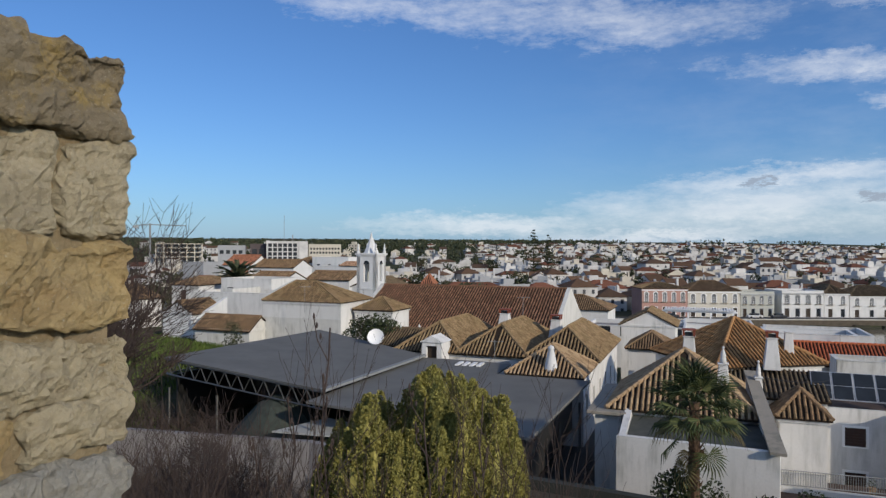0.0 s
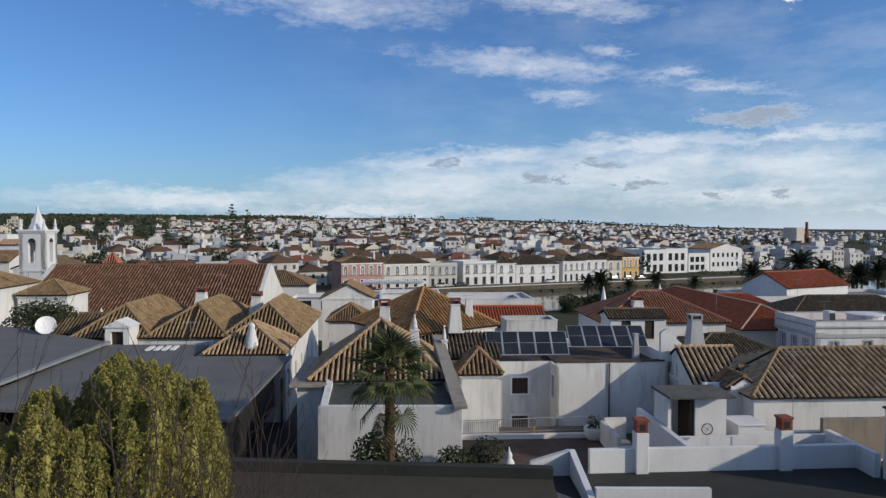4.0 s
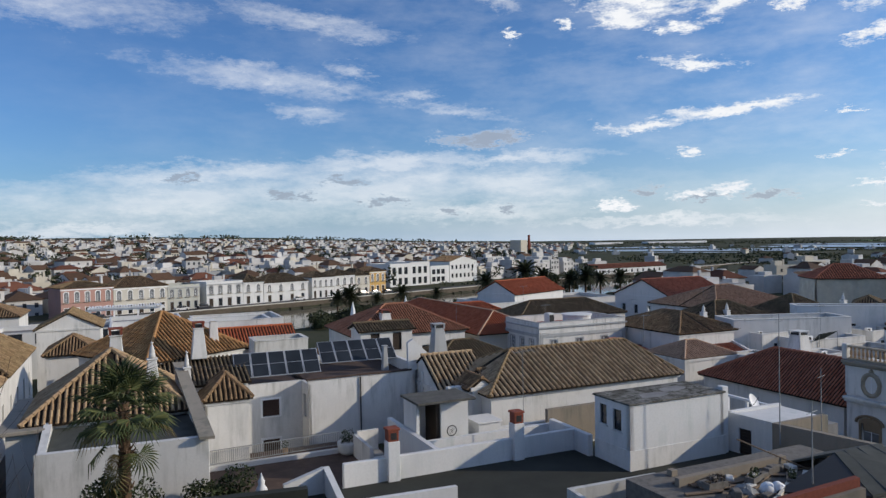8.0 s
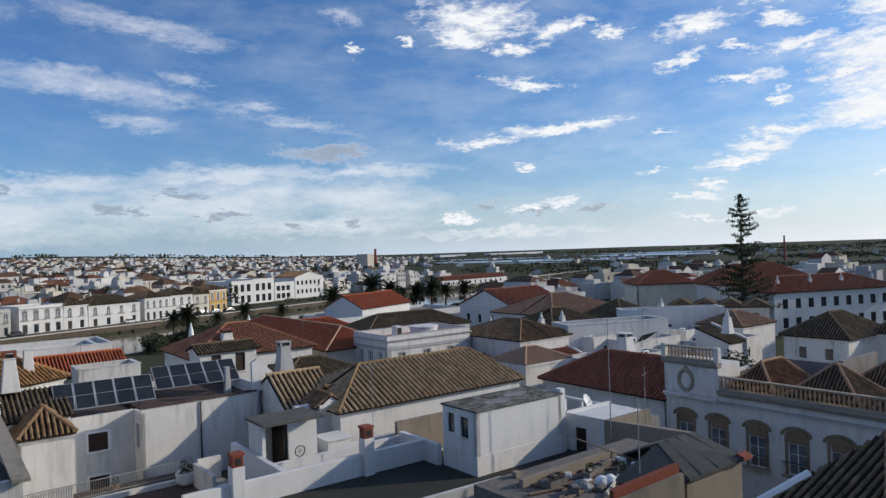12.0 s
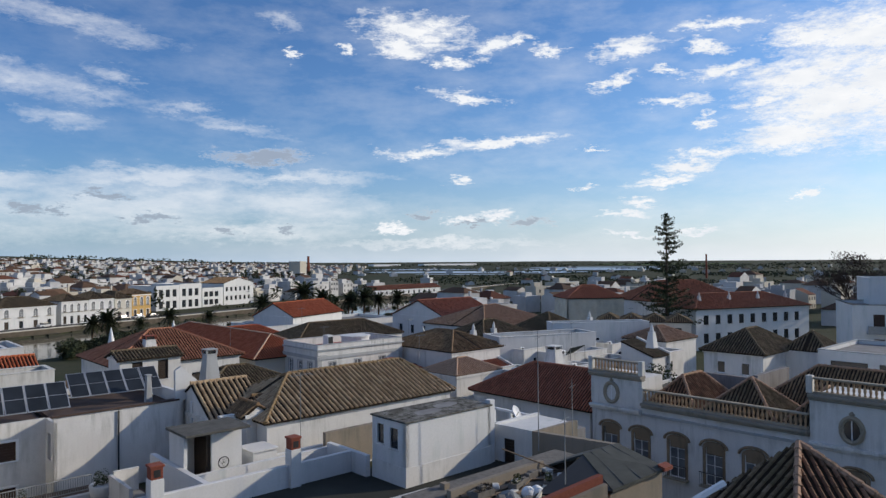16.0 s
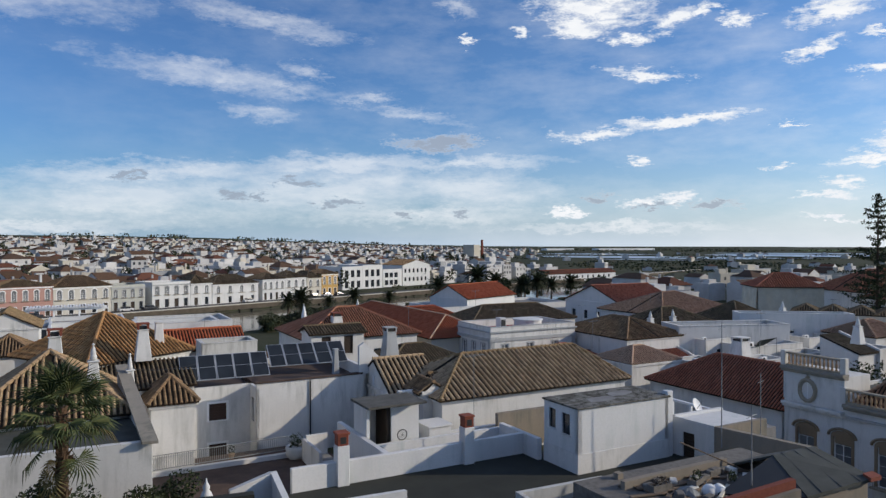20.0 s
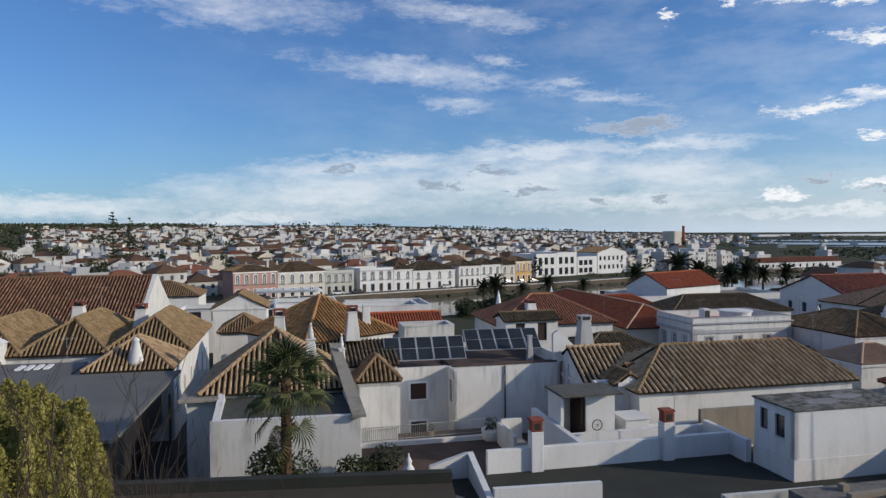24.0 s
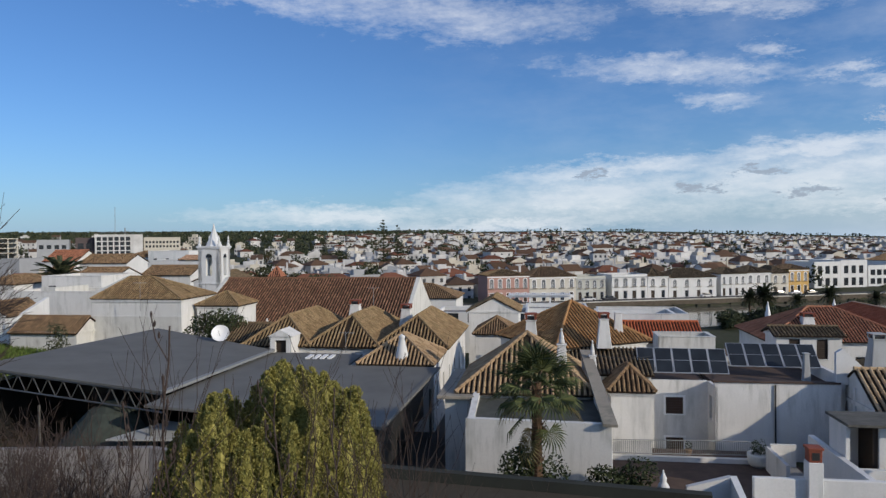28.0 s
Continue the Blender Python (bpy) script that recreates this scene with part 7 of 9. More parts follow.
SOUTH = []
south_town()
for k in range(90):                                 # low white hamlets scattered over the plain
    az, dist = FR.uniform(50, 100), FR.uniform(480, 1500)
    plain_far(FAR, dist * math.sin(radians(az)), dist * math.cos(radians(az)), 3.5, FR.uniform(0, 90)) if FR.random() < 0.75 else None
for key, mat, nm in (("wall", far_white, "far_house_walls"), ("cream", far_cream, "far_house_walls"), ("roof", far_tile, "far_house_roofs"), ("red", far_tile_red, "far_house_roofs"),
                     ("dark", far_tile_dark, "far_house_roofs"), ("pane", far_pane, "far_house_windows")):
    tagged(part(nm, from_lists(nm, *FAR[key]), mat), {"far_house_walls": "pale walls of many small distant houses", "far_house_roofs": "tiled roofs of many small distant houses",
                                                      "far_house_windows": "dark windows of many small distant houses"}[nm], "houses", kind="stuff")

# lagoons of the marsh: long still pools
for px, py, rx, ry in ((900, 400, 170, 75), (1190, 300, 130, 110), (1420, 330, 160, 60), (760, 350, 60, 12), (1120, 620, 120, 60)):
    bm = bmesh.new()
    n = 48
    ring = []
    for k in range(n):
        a = 2 * math.pi * k / n
        q = 1 + 0.35 * noise.noise(Vector((px * 0.01 + 2 * math.cos(a), 2 * math.sin(a), 3)))
        ring.append(bm.verts.new((rx * q * math.cos(a), ry * q * math.sin(a), 0)))
    top = bm.faces.new(ring)
    tagged(part("lagoon_water", bm, lagoon_m, m=pose(px, py, 6.4, 0, 0, -82)), "still pale blue pool in the salt marsh", "lagoon", kind="structure")

# a long barrack-like building and glasshouses beyond the river mouth
house(pose(312, 200, 0, 0, 0, -12), 58.0, 10.0, 4.5, 8.6, "long low white building with a red roof", "gable", 2.0, white_clean, tile_orange, row("front", [2 + 4.5 * k for k in range(12)], 6.0, 1.4, 1.6, "dark"), 0.3, 0.5)
for px, py, w in ((1737, 937, 120), (1830, 915, 120), (1650, 1050, 90)):
    gh = thing("glasshouse", pose(px, py, 4.5, 0, 0, -26), "long low white glasshouse on the plain", "glasshouse", "glasshouses on the plain")
    part("body", boxes((0, w, 0, 30, 0, 6)), paint_white, gh)
    part("roof", prism(bmesh.new(), ((0, 0), (w, 0), (w, 30), (0, 30)), 6.01, 7.0), paint_white, gh)
fld = bmesh.new()
prism(fld, [(900 * math.cos(2 * math.pi * k / 28) * (1 + 0.2 * math.sin(3 * k)), 260 * math.sin(2 * math.pi * k / 28)) for k in range(28)], -2, 0)
tagged(part("field", fld, grass_m, m=pose(2000, 980, 5.4, 0, 0, -68)), "bright green field far out on the plain", "field", kind="structure")

# ---------------------------------------------------------------- plants
VR = random.Random(23)


def leaf_cloud(verts, faces, c, r, n, size, rng, flat=0.0, hollow=0.55):
    """Scatters small four-cornered leaves through an ellipsoid with a loose rim."""
    c = Vector(c)
    for _ in range(n):
        d = Vector((rng.gauss(0, 1), rng.gauss(0, 1), rng.gauss(0, 1))).normalized()
        k = hollow + (1.08 - hollow) * rng.random() ** 0.6
        p = c + Vector((d.x * r[0] * k, d.y * r[1] * k, d.z * r[2] * k))
        u = Vector((rng.gauss(0, 1), rng.gauss(0, 1), rng.gauss(0, 1) * (1 - flat))).normalized()
        w = u.cross(Vector((rng.gauss(0, 1), rng.gauss(0, 1), rng.gauss(0, 1)))).normalized()
        s = size * rng.uniform(0.6, 1.3)
        b = len(verts)
        verts.extend((p - u * s, p + w * s * 0.55, p + u * s, p - w * s * 0.55))
        faces.append((b, b + 1, b + 2, b + 3))


def branches(bm, a, d, length, r, depth, rng, spread=0.55, lift=0.15, min_r=0.004, kids=3, tips=None):
    """Bare limbs that fork and thin out."""
    a, d = Vector(a), Vector(d).normalized()
    n = 3
    for k in range(n):
        b = a + d * (length / n)
        rod(bm, a, b, max(min_r, r * (1 - 0.18 * k)), max(min_r, r * (1 - 0.18 * (k + 1))), 5 if r > 0.02 else 4)
        a = b
        d = (d + Vector((rng.gauss(0, 0.10), rng.gauss(0, 0.10), lift * 0.3))).normalized()
        if depth > 0 and k > 0:
            for _ in range(kids if k == n - 1 else kids - 1):
                nd = (d + Vector((rng.gauss(0, spread), rng.gauss(0, spread), rng.gauss(lift, spread * 0.6)))).normalized()
                branches(bm, a, nd, length * rng.uniform(0.5, 0.8), r * 0.55, depth - 1, rng, spread, lift, min_r, kids, tips)
    if tips is not None and depth == 0:
        tips.append(a.copy())


def tapered_trunk(h, r0, r1, sides=8, wob=0.05, rng=VR):
    bm = bmesh.new()
    p = Vector((0, 0, -0.4))
    n = 5
    for k in range(n):
        q = p + Vector((rng.gauss(0, wob), rng.gauss(0, wob), (h + 0.4) / n))
        rod(bm, p, q, r0 + (r1 - r0) * k / n, r0 + (r1 - r0) * (k + 1) / n, sides)
        p = q
    return bm, p


# the yellow-green evergreen below the castle wall
def crown_height(x):
    """How high the crown reaches along its width: stepped up to one side, cut off steeply on the other."""
    steps = ((-1.95, 4.7), (-1.8, 5.2), (-1.45, 5.75), (-1.1, 6.1), (-0.8, 6.35), (-0.5, 6.05), (-0.25, 6.3), (0.0, 6.6), (0.35, 6.85), (0.66, 6.95), (0.86, 6.5), (1.25, 6.4), (1.55, 6.2), (1.75, 5.7), (1.9, 5.0))
    for (a, p), (b, q) in zip(steps, steps[1:]):
        if x <= b:
            return p + (q - p) * max(0.0, (x - a) / (b - a))
    return steps[-1][1]


def unit(a):
    return a / np.linalg.norm(a, axis=1, keepdims=True)


def evergreen(m):
    t = thing("evergreen_shrub", m, "tall yellow-green evergreen shrub with upright plumes", "shrub")
    bm, _ = tapered_trunk(3.0, 0.16, 0.08)
    part("trunk", bm, bark, t)
    rng, nrng = random.Random(77), np.random.default_rng(77)
    leaves = []
    cores, limbs, dead_v, dead_f = bmesh.new(), bmesh.new(), [], []
    plumes = []
    for k in range(64):                              # the upper plumes, in rows one behind another
        y = -0.75 + 2.0 * (k % 4) / 3 + rng.uniform(-0.2, 0.2)
        x = 1.8 * math.sqrt(max(0.05, 1 - (y / 1.75) ** 2)) * (-1 + 2 * (k // 4 + rng.random()) / 16)
        plumes.append((x, y, crown_height(x) - 0.35 * max(0, abs(y) - 0.3) - rng.choice((0, 0.05, 0.15, 0.4))))
    for k in range(66):                              # the shaggy front and flanks, lower down
        a = radians(-178 + 176 * (k + rng.random()) / 66)
        x, y = 1.8 * math.cos(a), 1.5 * math.sin(a)
        plumes.append((x, y + 0.15, min(crown_height(x) - 0.3, 3.4 + 3.0 * ((k * 0.618) % 1.0))))
    for x, y, z in plumes:
        h, fat = rng.uniform(1.2, 2.1), rng.uniform(0.14, 0.23)
        lean = Vector((0.05 * x + rng.gauss(0, 0.04), 0.06 * y + rng.gauss(0, 0.04), 1)).normalized()
        base = Vector((x, y, z)) - lean * h
        turn = lean.to_track_quat("Z", "Y").to_matrix().to_4x4()
        lathe(cores, ((0.02, 0), (fat * 0.66, h * 0.22), (fat * 0.7, h * 0.5), (fat * 0.42, h * 0.8), (0.01, h * 0.95)), 6, Matrix.Translation(base) @ turn)
        rod(limbs, (x * 0.3, y * 0.3, max(0.6, z - h - 0.9)), base + lean * 0.2, 0.03, 0.014, 4)
        if rng.random() < 0.3:
            leaf_cloud(dead_v, dead_f, base + Vector((rng.gauss(0, 0.1), -0.15, rng.uniform(0, 0.5))), (0.16, 0.16, 0.4), 70, 0.022, rng, hollow=0.0)
        # round tufts of scale leaves all over the plume
        n = int(330 * h * fat / 0.25)
        u, b = nrng.random(n) ** 0.85, nrng.uniform(0, 2 * math.pi, n)
        wide = fat * np.sin(math.pi * np.minimum(1.0, 0.16 + u * 0.84)) ** 0.6 * (1.0 + 0.22 * np.sin(u * h * 11 + x * 7)) * nrng.uniform(0.8, 1.0, n)
        out = np.stack((np.cos(b), np.sin(b), np.zeros(n)), 1)
        c = np.array(base) + np.outer(u * h, np.array(lean)) + out * wide[:, None]
        d = unit(np.repeat(out * 0.6 + (0, 0, 0.5), 8, 0) + nrng.normal(0, 0.8, (n * 8, 3)))
        p = np.repeat(c, 8, 0) + d * nrng.uniform(0.014, 0.05, (n * 8, 1))
        v = unit(d + (0, 0, 0.6))
        w = unit(np.cross(v, nrng.normal(0, 1, (n * 8, 3))))
        L = nrng.uniform(0.013, 0.024, (n * 8, 1))
        leaves.append(np.stack((p - v * L, p + w * L * 0.7, p + v * L, p - w * L * 0.7), 1).reshape(-1, 3))
    verts = np.concatenate(leaves)
    faces = np.arange(len(verts)).reshape(-1, 4).tolist()
    part("branchwork", limbs, bark, t)
    tagged(part("inner_foliage", cores, leaf_gold, t), kind="stuff")
    tagged(part("dead_twigs", from_lists("dead_twigs", dead_v, dead_f), leaf_brown, t), kind="stuff")
    tagged(part("crown", from_lists("crown", verts.tolist(), faces), leaf_gold, t), kind="stuff")
    return t


evergreen(pose(-0.40, 12.1, 16.2))


def bare_shrub(m, n, h, rng_seed, label="leafless grey-brown shrub with thin upright twigs", depth=2, spread=0.35, r=0.022):
    rng = random.Random(rng_seed)
    t = thing("bare_shrub", m, label, "shrub", "bare shrubs below the wall")
    for k in range(n):
        bm = bmesh.new()
        a = rng.uniform(0, 6.28)
        d = Vector((math.cos(a) * 0.3, math.sin(a) * 0.3, 1))
        branches(bm, (rng.gauss(0, 0.25), rng.gauss(0, 0.25), -0.2), d, h * rng.uniform(0.38, 0.55), r, depth + 1, rng, spread, 0.4, 0.003, 2)
        part("stem", bm, twig_m, t)
    return t


bare_shrub(pose(-2.0, 10.2, 18.2), 4, 5.3, 3)
bare_shrub(pose(-3.4, 9.4, 18.4), 5, 4.0, 4)
bare_shrub(pose(-4.8, 10.6, 17.8), 7, 4.2, 5, spread=0.6)
bare_shrub(pose(-6.0, 12.5, 16.8), 8, 4.6, 6, spread=0.7)
bare_shrub(pose(-3.0, 11.6, 17.2), 6, 3.8, 12, spread=0.55)
bare_shrub(pose(-0.9, 9.6, 18.6), 4, 4.0, 7)
bare_shrub(pose(0.5, 10.3, 18.3), 5, 4.2, 8, spread=0.5)
bare_shrub(pose(1.5, 10.8, 17.9), 7, 4.2, 9, spread=0.6)
bare_shrub(pose(2.2, 11.6, 17.2), 6, 3.6, 10, spread=0.6)
bare_shrub(pose(4.2, 10.2, 18.0), 4, 2.3, 13, spread=0.5)
bare_shrub(pose(5.6, 10.0, 18.0), 4, 2.0, 14, spread=0.5)


for k, (bx_, by_, bz_) in enumerate(((-5.3, 14.2, 17.6), (-5.8, 15.6, 17.6), (-4.7, 15.9, 17.2), (-4.3, 13.2, 17.9), (-6.4, 16.6, 17.4))):
    bare_shrub(pose(bx_, by_, bz_), 8, 3.3, 200 + k, "dense reddish-brown leafless thicket before the garden wall", 3, 0.8, 0.013)


def budded_stalk(m, h, seed):
    """A bare upright shoot with short side twigs and swollen buds."""
    rng = random.Random(seed)
    t = thing("bare_stalk", m, "tall bare stalk with budded side twigs", "shrub", "budded stalks")
    pts = [Vector((0.05 * math.sin(k * 1.1 + seed), 0.04 * math.cos(k * 1.7), h * k / 12)) for k in range(13)]
    part("stem", bent_rod(bmesh.new(), pts, 0.012, 5), twig_m, t)
    for k in range(9):
        p = pts[4 + k % 8]
        a, L = rng.uniform(0, 6.28), rng.uniform(0.3, 0.75)
        q = p + Vector((math.cos(a) * 0.35, math.sin(a) * 0.35, 0.9)).normalized() * L
        tw = bent_rod(bmesh.new(), [p, p.lerp(q, 0.5) + Vector((math.cos(a), math.sin(a), 0)) * 0.06, q], 0.009, 4)
        o = part("side_twig", tw, twig_m, t)
        for u in (0.55, 0.8, 1.0):
            c = p.lerp(q, u) + Vector((0, 0, 0.01))
            part("bud", lathe(bmesh.new(), ((0.006, -0.03), (0.018, 0.0), (0.016, 0.03), (0.003, 0.06)), 5, Matrix.Translation(c)), twig_m, o)


budded_stalk(pose(-1.55, 9.2, 18.4), 5.55, 1)
budded_stalk(pose(-2.1, 9.6, 18.2), 4.4, 2)
budded_stalk(pose(-2.7, 9.9, 18.0), 4.3, 3)
budded_stalk(pose(0.55, 9.8, 18.2), 4.3, 4)
budded_stalk(pose(-0.2, 9.3, 18.4), 4.6, 5)
BRUSH = [(-4.2, 13.5), (-7.2, 15.0), (-5.8, 17.0), (-9.0, 19.0), (-8.0, 22.0), (-11.0, 24.0), (-10.0, 28.0), (-13.5, 31.0), (-6.5, 26.0), (2.9, 12.8), (3.3, 14.2), (1.9, 13.6)]
for k, (bx_, by_) in enumerate(BRUSH):
    bare_shrub(pose(bx_, by_, ground_z(bx_, by_)), 7, 3.6, 100 + k, "tangled leafless brown brush below the castle", 2, 0.75, 0.02)


def bare_tree(m, h, seed, label="leafless grey-brown tree with dense fine twigs", r=0.2, depth=4, twigs=0):
    rng = random.Random(seed)
    t = thing("bare_tree", m, label, "tree")
    bm, p = tapered_trunk(h * 0.3, r, r * 0.8, rng=rng)
    part("trunk", bm, bark, t)
    for k in range(5):
        bm = bmesh.new()
        a = k * 1.3 + rng.uniform(0, 0.5)
        branches(bm, p - Vector((0, 0, 0.2)), (math.cos(a) * 0.7, math.sin(a) * 0.7, 1.0), h * 0.26, r * 0.4, depth, rng, 0.5, 0.12, 0.008, 3)
        part("limb", bm, twig_m, t)
    if twigs:
        v, f = [], []
        for k in range(14):
            a, q = rng.uniform(0, 6.28), h * 0.17 * rng.random() ** 0.5
            leaf_cloud(v, f, (q * math.cos(a), q * math.sin(a), h * rng.uniform(0.5, 0.96)), (h * 0.11, h * 0.11, h * 0.09), twigs // 14, 0.2, rng, hollow=0.1)
        tagged(part("fine_twigs", from_lists("fine_twigs", v, f), leaf_brown, t), kind="stuff")
    return t


bare_tree(pose(-16.4, 29.5, 12.0), 15.5, 15)
bare_tree(pose(-14.9, 27.2, 12.4), 13.0, 19)
bare_tree(pose(-19.5, 36.0, 12.0), 11.0, 16)


def bramble():
    """Tangled arching canes over the rough ground beside the canopy."""
    v, f = [], []
    rng = random.Random(61)
    for k in range(26000):
        front = k >= 9500
        gx, gy = (rng.uniform(-38, -10), rng.uniform(19.0, 29.0)) if front else (rng.uniform(-52, -21), rng.uniform(31.8, 41.0))
        if front and rng.random() > 0.45 + 0.55 * smooth(-14, -24, gx) * 1.0 - 0.4 * smooth(24, 19, gy):
            continue
        if not front and gx > -36.0 + (gy - 31) * 0.9 and gy > 36.2 or noise.noise(Vector((gx * 0.25, gy * 0.25, 2))) < -0.32:
            continue
        p = GRID @ Vector((gx, gy, 0))
        p.z = ground_z(p.x, p.y) - 0.1
        a, rise, L = rng.uniform(0, 6.28), rng.uniform(0.4, 1.5) + (0.8 if front else 0), rng.uniform(1.2, 4.0) if front else rng.uniform(0.9, 2.9)
        d = Vector((math.cos(a), math.sin(a), rise)).normalized()
        w = Vector((-math.sin(a), math.cos(a), 0)) * rng.uniform(0.010, 0.028)
        for s in range(4):
            q = p + d * (L / 4)
            b = len(v)
            v.extend((p - w, p + w, q + w * 0.8, q - w * 0.8))
            f.append((b, b + 1, b + 2, b + 3))
            p, d = q, (d + Vector((rng.gauss(0, 0.2), rng.gauss(0, 0.2), -0.28))).normalized()
    return from_lists("bramble", v, f)


tagged(part("bramble", bramble(), leaf_brown), "tangled brown leafless bramble on rough ground", "bramble", kind="stuff")


# the fan palm in front of the parapet house
def fan_frond(rng, size=1.0):
    """A fan leaf: stalk along +x, then a fan of narrow folded blades that droop at the tips."""
    bm = bmesh.new()
    rod(bm, (0, 0, 0), (0.75 * size, 0, 0.10), 0.02, 0.012, 4)
    c = Vector((0.75 * size, 0, 0.10))
    for k in range(22):
        a = radians(-115 + 230 * k / 21)
        L = size * (0.95 - 0.22 * abs(a)) * rng.uniform(0.9, 1.08)
        d = Vector((math.cos(a), math.sin(a), 0.12))
        side = Vector((-math.sin(a), math.cos(a), 0)) * 0.027 * size
        mid = c + d * (L * 0.55)
        tip = c + d * (L * 0.95) + Vector((0, 0, -0.32 * L))
        for s in (1, -1):
            v = [bm.verts.new(p) for p in (c, mid + Vector((0, 0, 0.02)), mid + side * s * 1.0 + Vector((0, 0, -0.02)))]
            bm.faces.new(v)
            v = [bm.verts.new(p) for p in (mid + Vector((0, 0, 0.02)), tip, mid + side * s + Vector((0, 0, -0.02)))]
            bm.faces.new(v)
    return bm


def fan_palm(m, h, size=1.0, n=46, label="fan palm with a shaggy brown trunk and drooping leaves"):
    t = thing("fan_palm", m, label, "palm tree")
    bm = bmesh.new()
    z = -0.5
    while z < h:
        k = z / h
        rod(bm, (0.02 * math.sin(z * 3), 0, z), (0, 0, z + 0.2), 0.23 - 0.05 * k, 0.27 - 0.04 * k, 9)
        z += 0.17
    part("trunk", bm, palm_bark, t)
    for k in range(60):                              # old leaf bases
        a, zz = VR.uniform(0, 6.28), VR.uniform(h * 0.35, h)
        d = Vector((math.cos(a), math.sin(a), 0))
        part("leaf_base", rod(bmesh.new(), d * 0.24 + Vector((0, 0, zz)), d * VR.uniform(0.34, 0.44) + Vector((0, 0, zz + 0.25)), 0.05, 0.015, 4), palm_bark, t) if k < 26 else None
    fresh = [mesh_of(fan_frond(VR, size), "frond") for _ in range(4)]
    old = [mesh_of(fan_frond(VR, size), "dry_frond") for _ in range(2)]
    for f in fresh:
        f.materials.append(leaf_palm)
    for f in old:
        f.materials.append(leaf_dry)
    for k in range(n):
        s = k / (n - 1)
        rise = 80 - 116 * s ** 0.9 + VR.uniform(-10, 10)
        mesh = VR.choice(fresh) if s < 0.93 else VR.choice(old)
        part("frond", mesh, None, t, m=pose(0, 0, h - 0.1 - 0.25 * s) @ pose(0, 0, 0, 0, 0, k * 137.5) @ pose(0, 0, 0, 0, -rise, 0) @ pose(0.1, 0, 0, VR.uniform(-25, 25)))
    for k in range(4):
        part("dry_frond", VR.choice(old if k > 1 else fresh), None, t, m=pose(0, 0, h - 0.7 - 0.22 * k) @ pose(0, 0, 0, 0, 0, 195 + k * 130) @ pose(0, 0, 0, 0, 52 + 6 * k, 0) @ pose(0.12, 0, 0, VR.uniform(-30, 30)))
    return t


fan_palm(g(-0.35, 30.1, 12.3), 6.35, 1.36, 36)


def shrub(m, r, n, size, mat, label, seed):
    rng = random.Random(seed)
    t = thing("shrub", m, label, "shrub")
    bm = bmesh.new()
    for k in range(5):
        branches(bm, (0, 0, -0.2), (rng.gauss(0, 0.5), rng.gauss(0, 0.5), 1), r[2] * 0.8, 0.03, 1, rng)
    part("trunk", bm, bark, t)
    v, f = [], []
    for k in range(9):
        c = (rng.uniform(-0.6, 0.6) * r[0], rng.uniform(-0.6, 0.6) * r[1], r[2] * rng.uniform(0.5, 1.3))
        leaf_cloud(v, f, c, (r[0] * 0.5, r[1] * 0.5, r[2] * 0.5), n // 9, size, rng)
    tagged(part("crown", from_lists("crown", v, f), mat, t), kind="stuff")
    return t


shrub(g(-0.5, 30.7, 12.6), (1.5, 1.2, 1.9), 3200, 0.09, leaf_dark, "dark green shrub round the foot of the palm", 31)
shrub(g(3.6, 32.8, 12.4), (1.7, 0.8, 1.35), 3200, 0.09, leaf_dark, "dense dark green hedge in the courtyard", 32)
shrub(g(-30.0, 59.5, 15.6), (3.0, 2.0, 1.9), 3000, 0.14, leaf_dark, "dark ivy-covered shrub beside the canopy", 33)
shrub(g(12.7, 43.6, 11.5), (0.5, 0.5, 0.8), 500, 0.06, leaf_dark, "potted leafy shrub on the terrace", 34)
shrub(g(61.5, 36.0, 11.0), (2.0, 2.0, 2.2), 900, 0.16, leaf_dark, "green garden shrub among the roofs", 35)
shrub(g(-44.5, 58.0, 12.6), (1.2, 1.0, 3.0), 900, 0.12, leaf_far, "sparse pale shrub against the white wall", 36)


def norfolk(m, h, r, seed, label, tiers=20, arms=6):
    rng = random.Random(seed)
    t = thing("norfolk_pine", m, label, "tree")
    bm, _ = tapered_trunk(h, 0.018 * h, 0.04, 8, 0.02, rng)
    part("trunk", bm, bark, t)
    v, f = [], []
    limbs = bmesh.new()
    for k in range(tiers):
        s = k / (tiers - 1)
        z = h * (0.14 + 0.85 * s)
        rr = r * (1 - s) ** 0.62 * (0.65 + 0.6 * rng.random()) + 0.3
        for j in range(arms):
            if rng.random() < 0.36:
                continue
            a = j * 2 * math.pi / arms + k * 0.7 + rng.uniform(-0.2, 0.2)
            d = Vector((math.cos(a), math.sin(a), 0))
            n = max(3, int(rr * 2.2))
            L = rr * rng.uniform(0.55, 1.15)
            tip = d * L + Vector((0, 0, z + rng.uniform(-0.02, 0.42) * L))
            rod(limbs, (0, 0, z), tip, 0.07, 0.02, 4)
            for q in range(n):
                u = (q + 1) / n
                c = Vector((0, 0, z)).lerp(tip, u)
                leaf_cloud(v, f, c, (0.55, 0.55, 0.45), 11, 0.21, rng, hollow=0.0)
    part("branchwork", limbs, bark, t)
    tagged(part("crown", from_lists("crown", v, f), leaf_dark, t), kind="stuff")
    return t


norfolk(pose(148.2, 23.0, 6.0), 28.0, 6.4, 41, "tall dark Norfolk pine with open tiers of branches", 25, 7)
norfolk(pose(43.0, 327, 12.0), 22.5, 5.4, 42, "slim Norfolk pine in the far town", 14, 6)
norfolk(pose(49.5, 326, 12.0), 20.0, 5.2, 43, "second Norfolk pine in the far town", 14, 6)


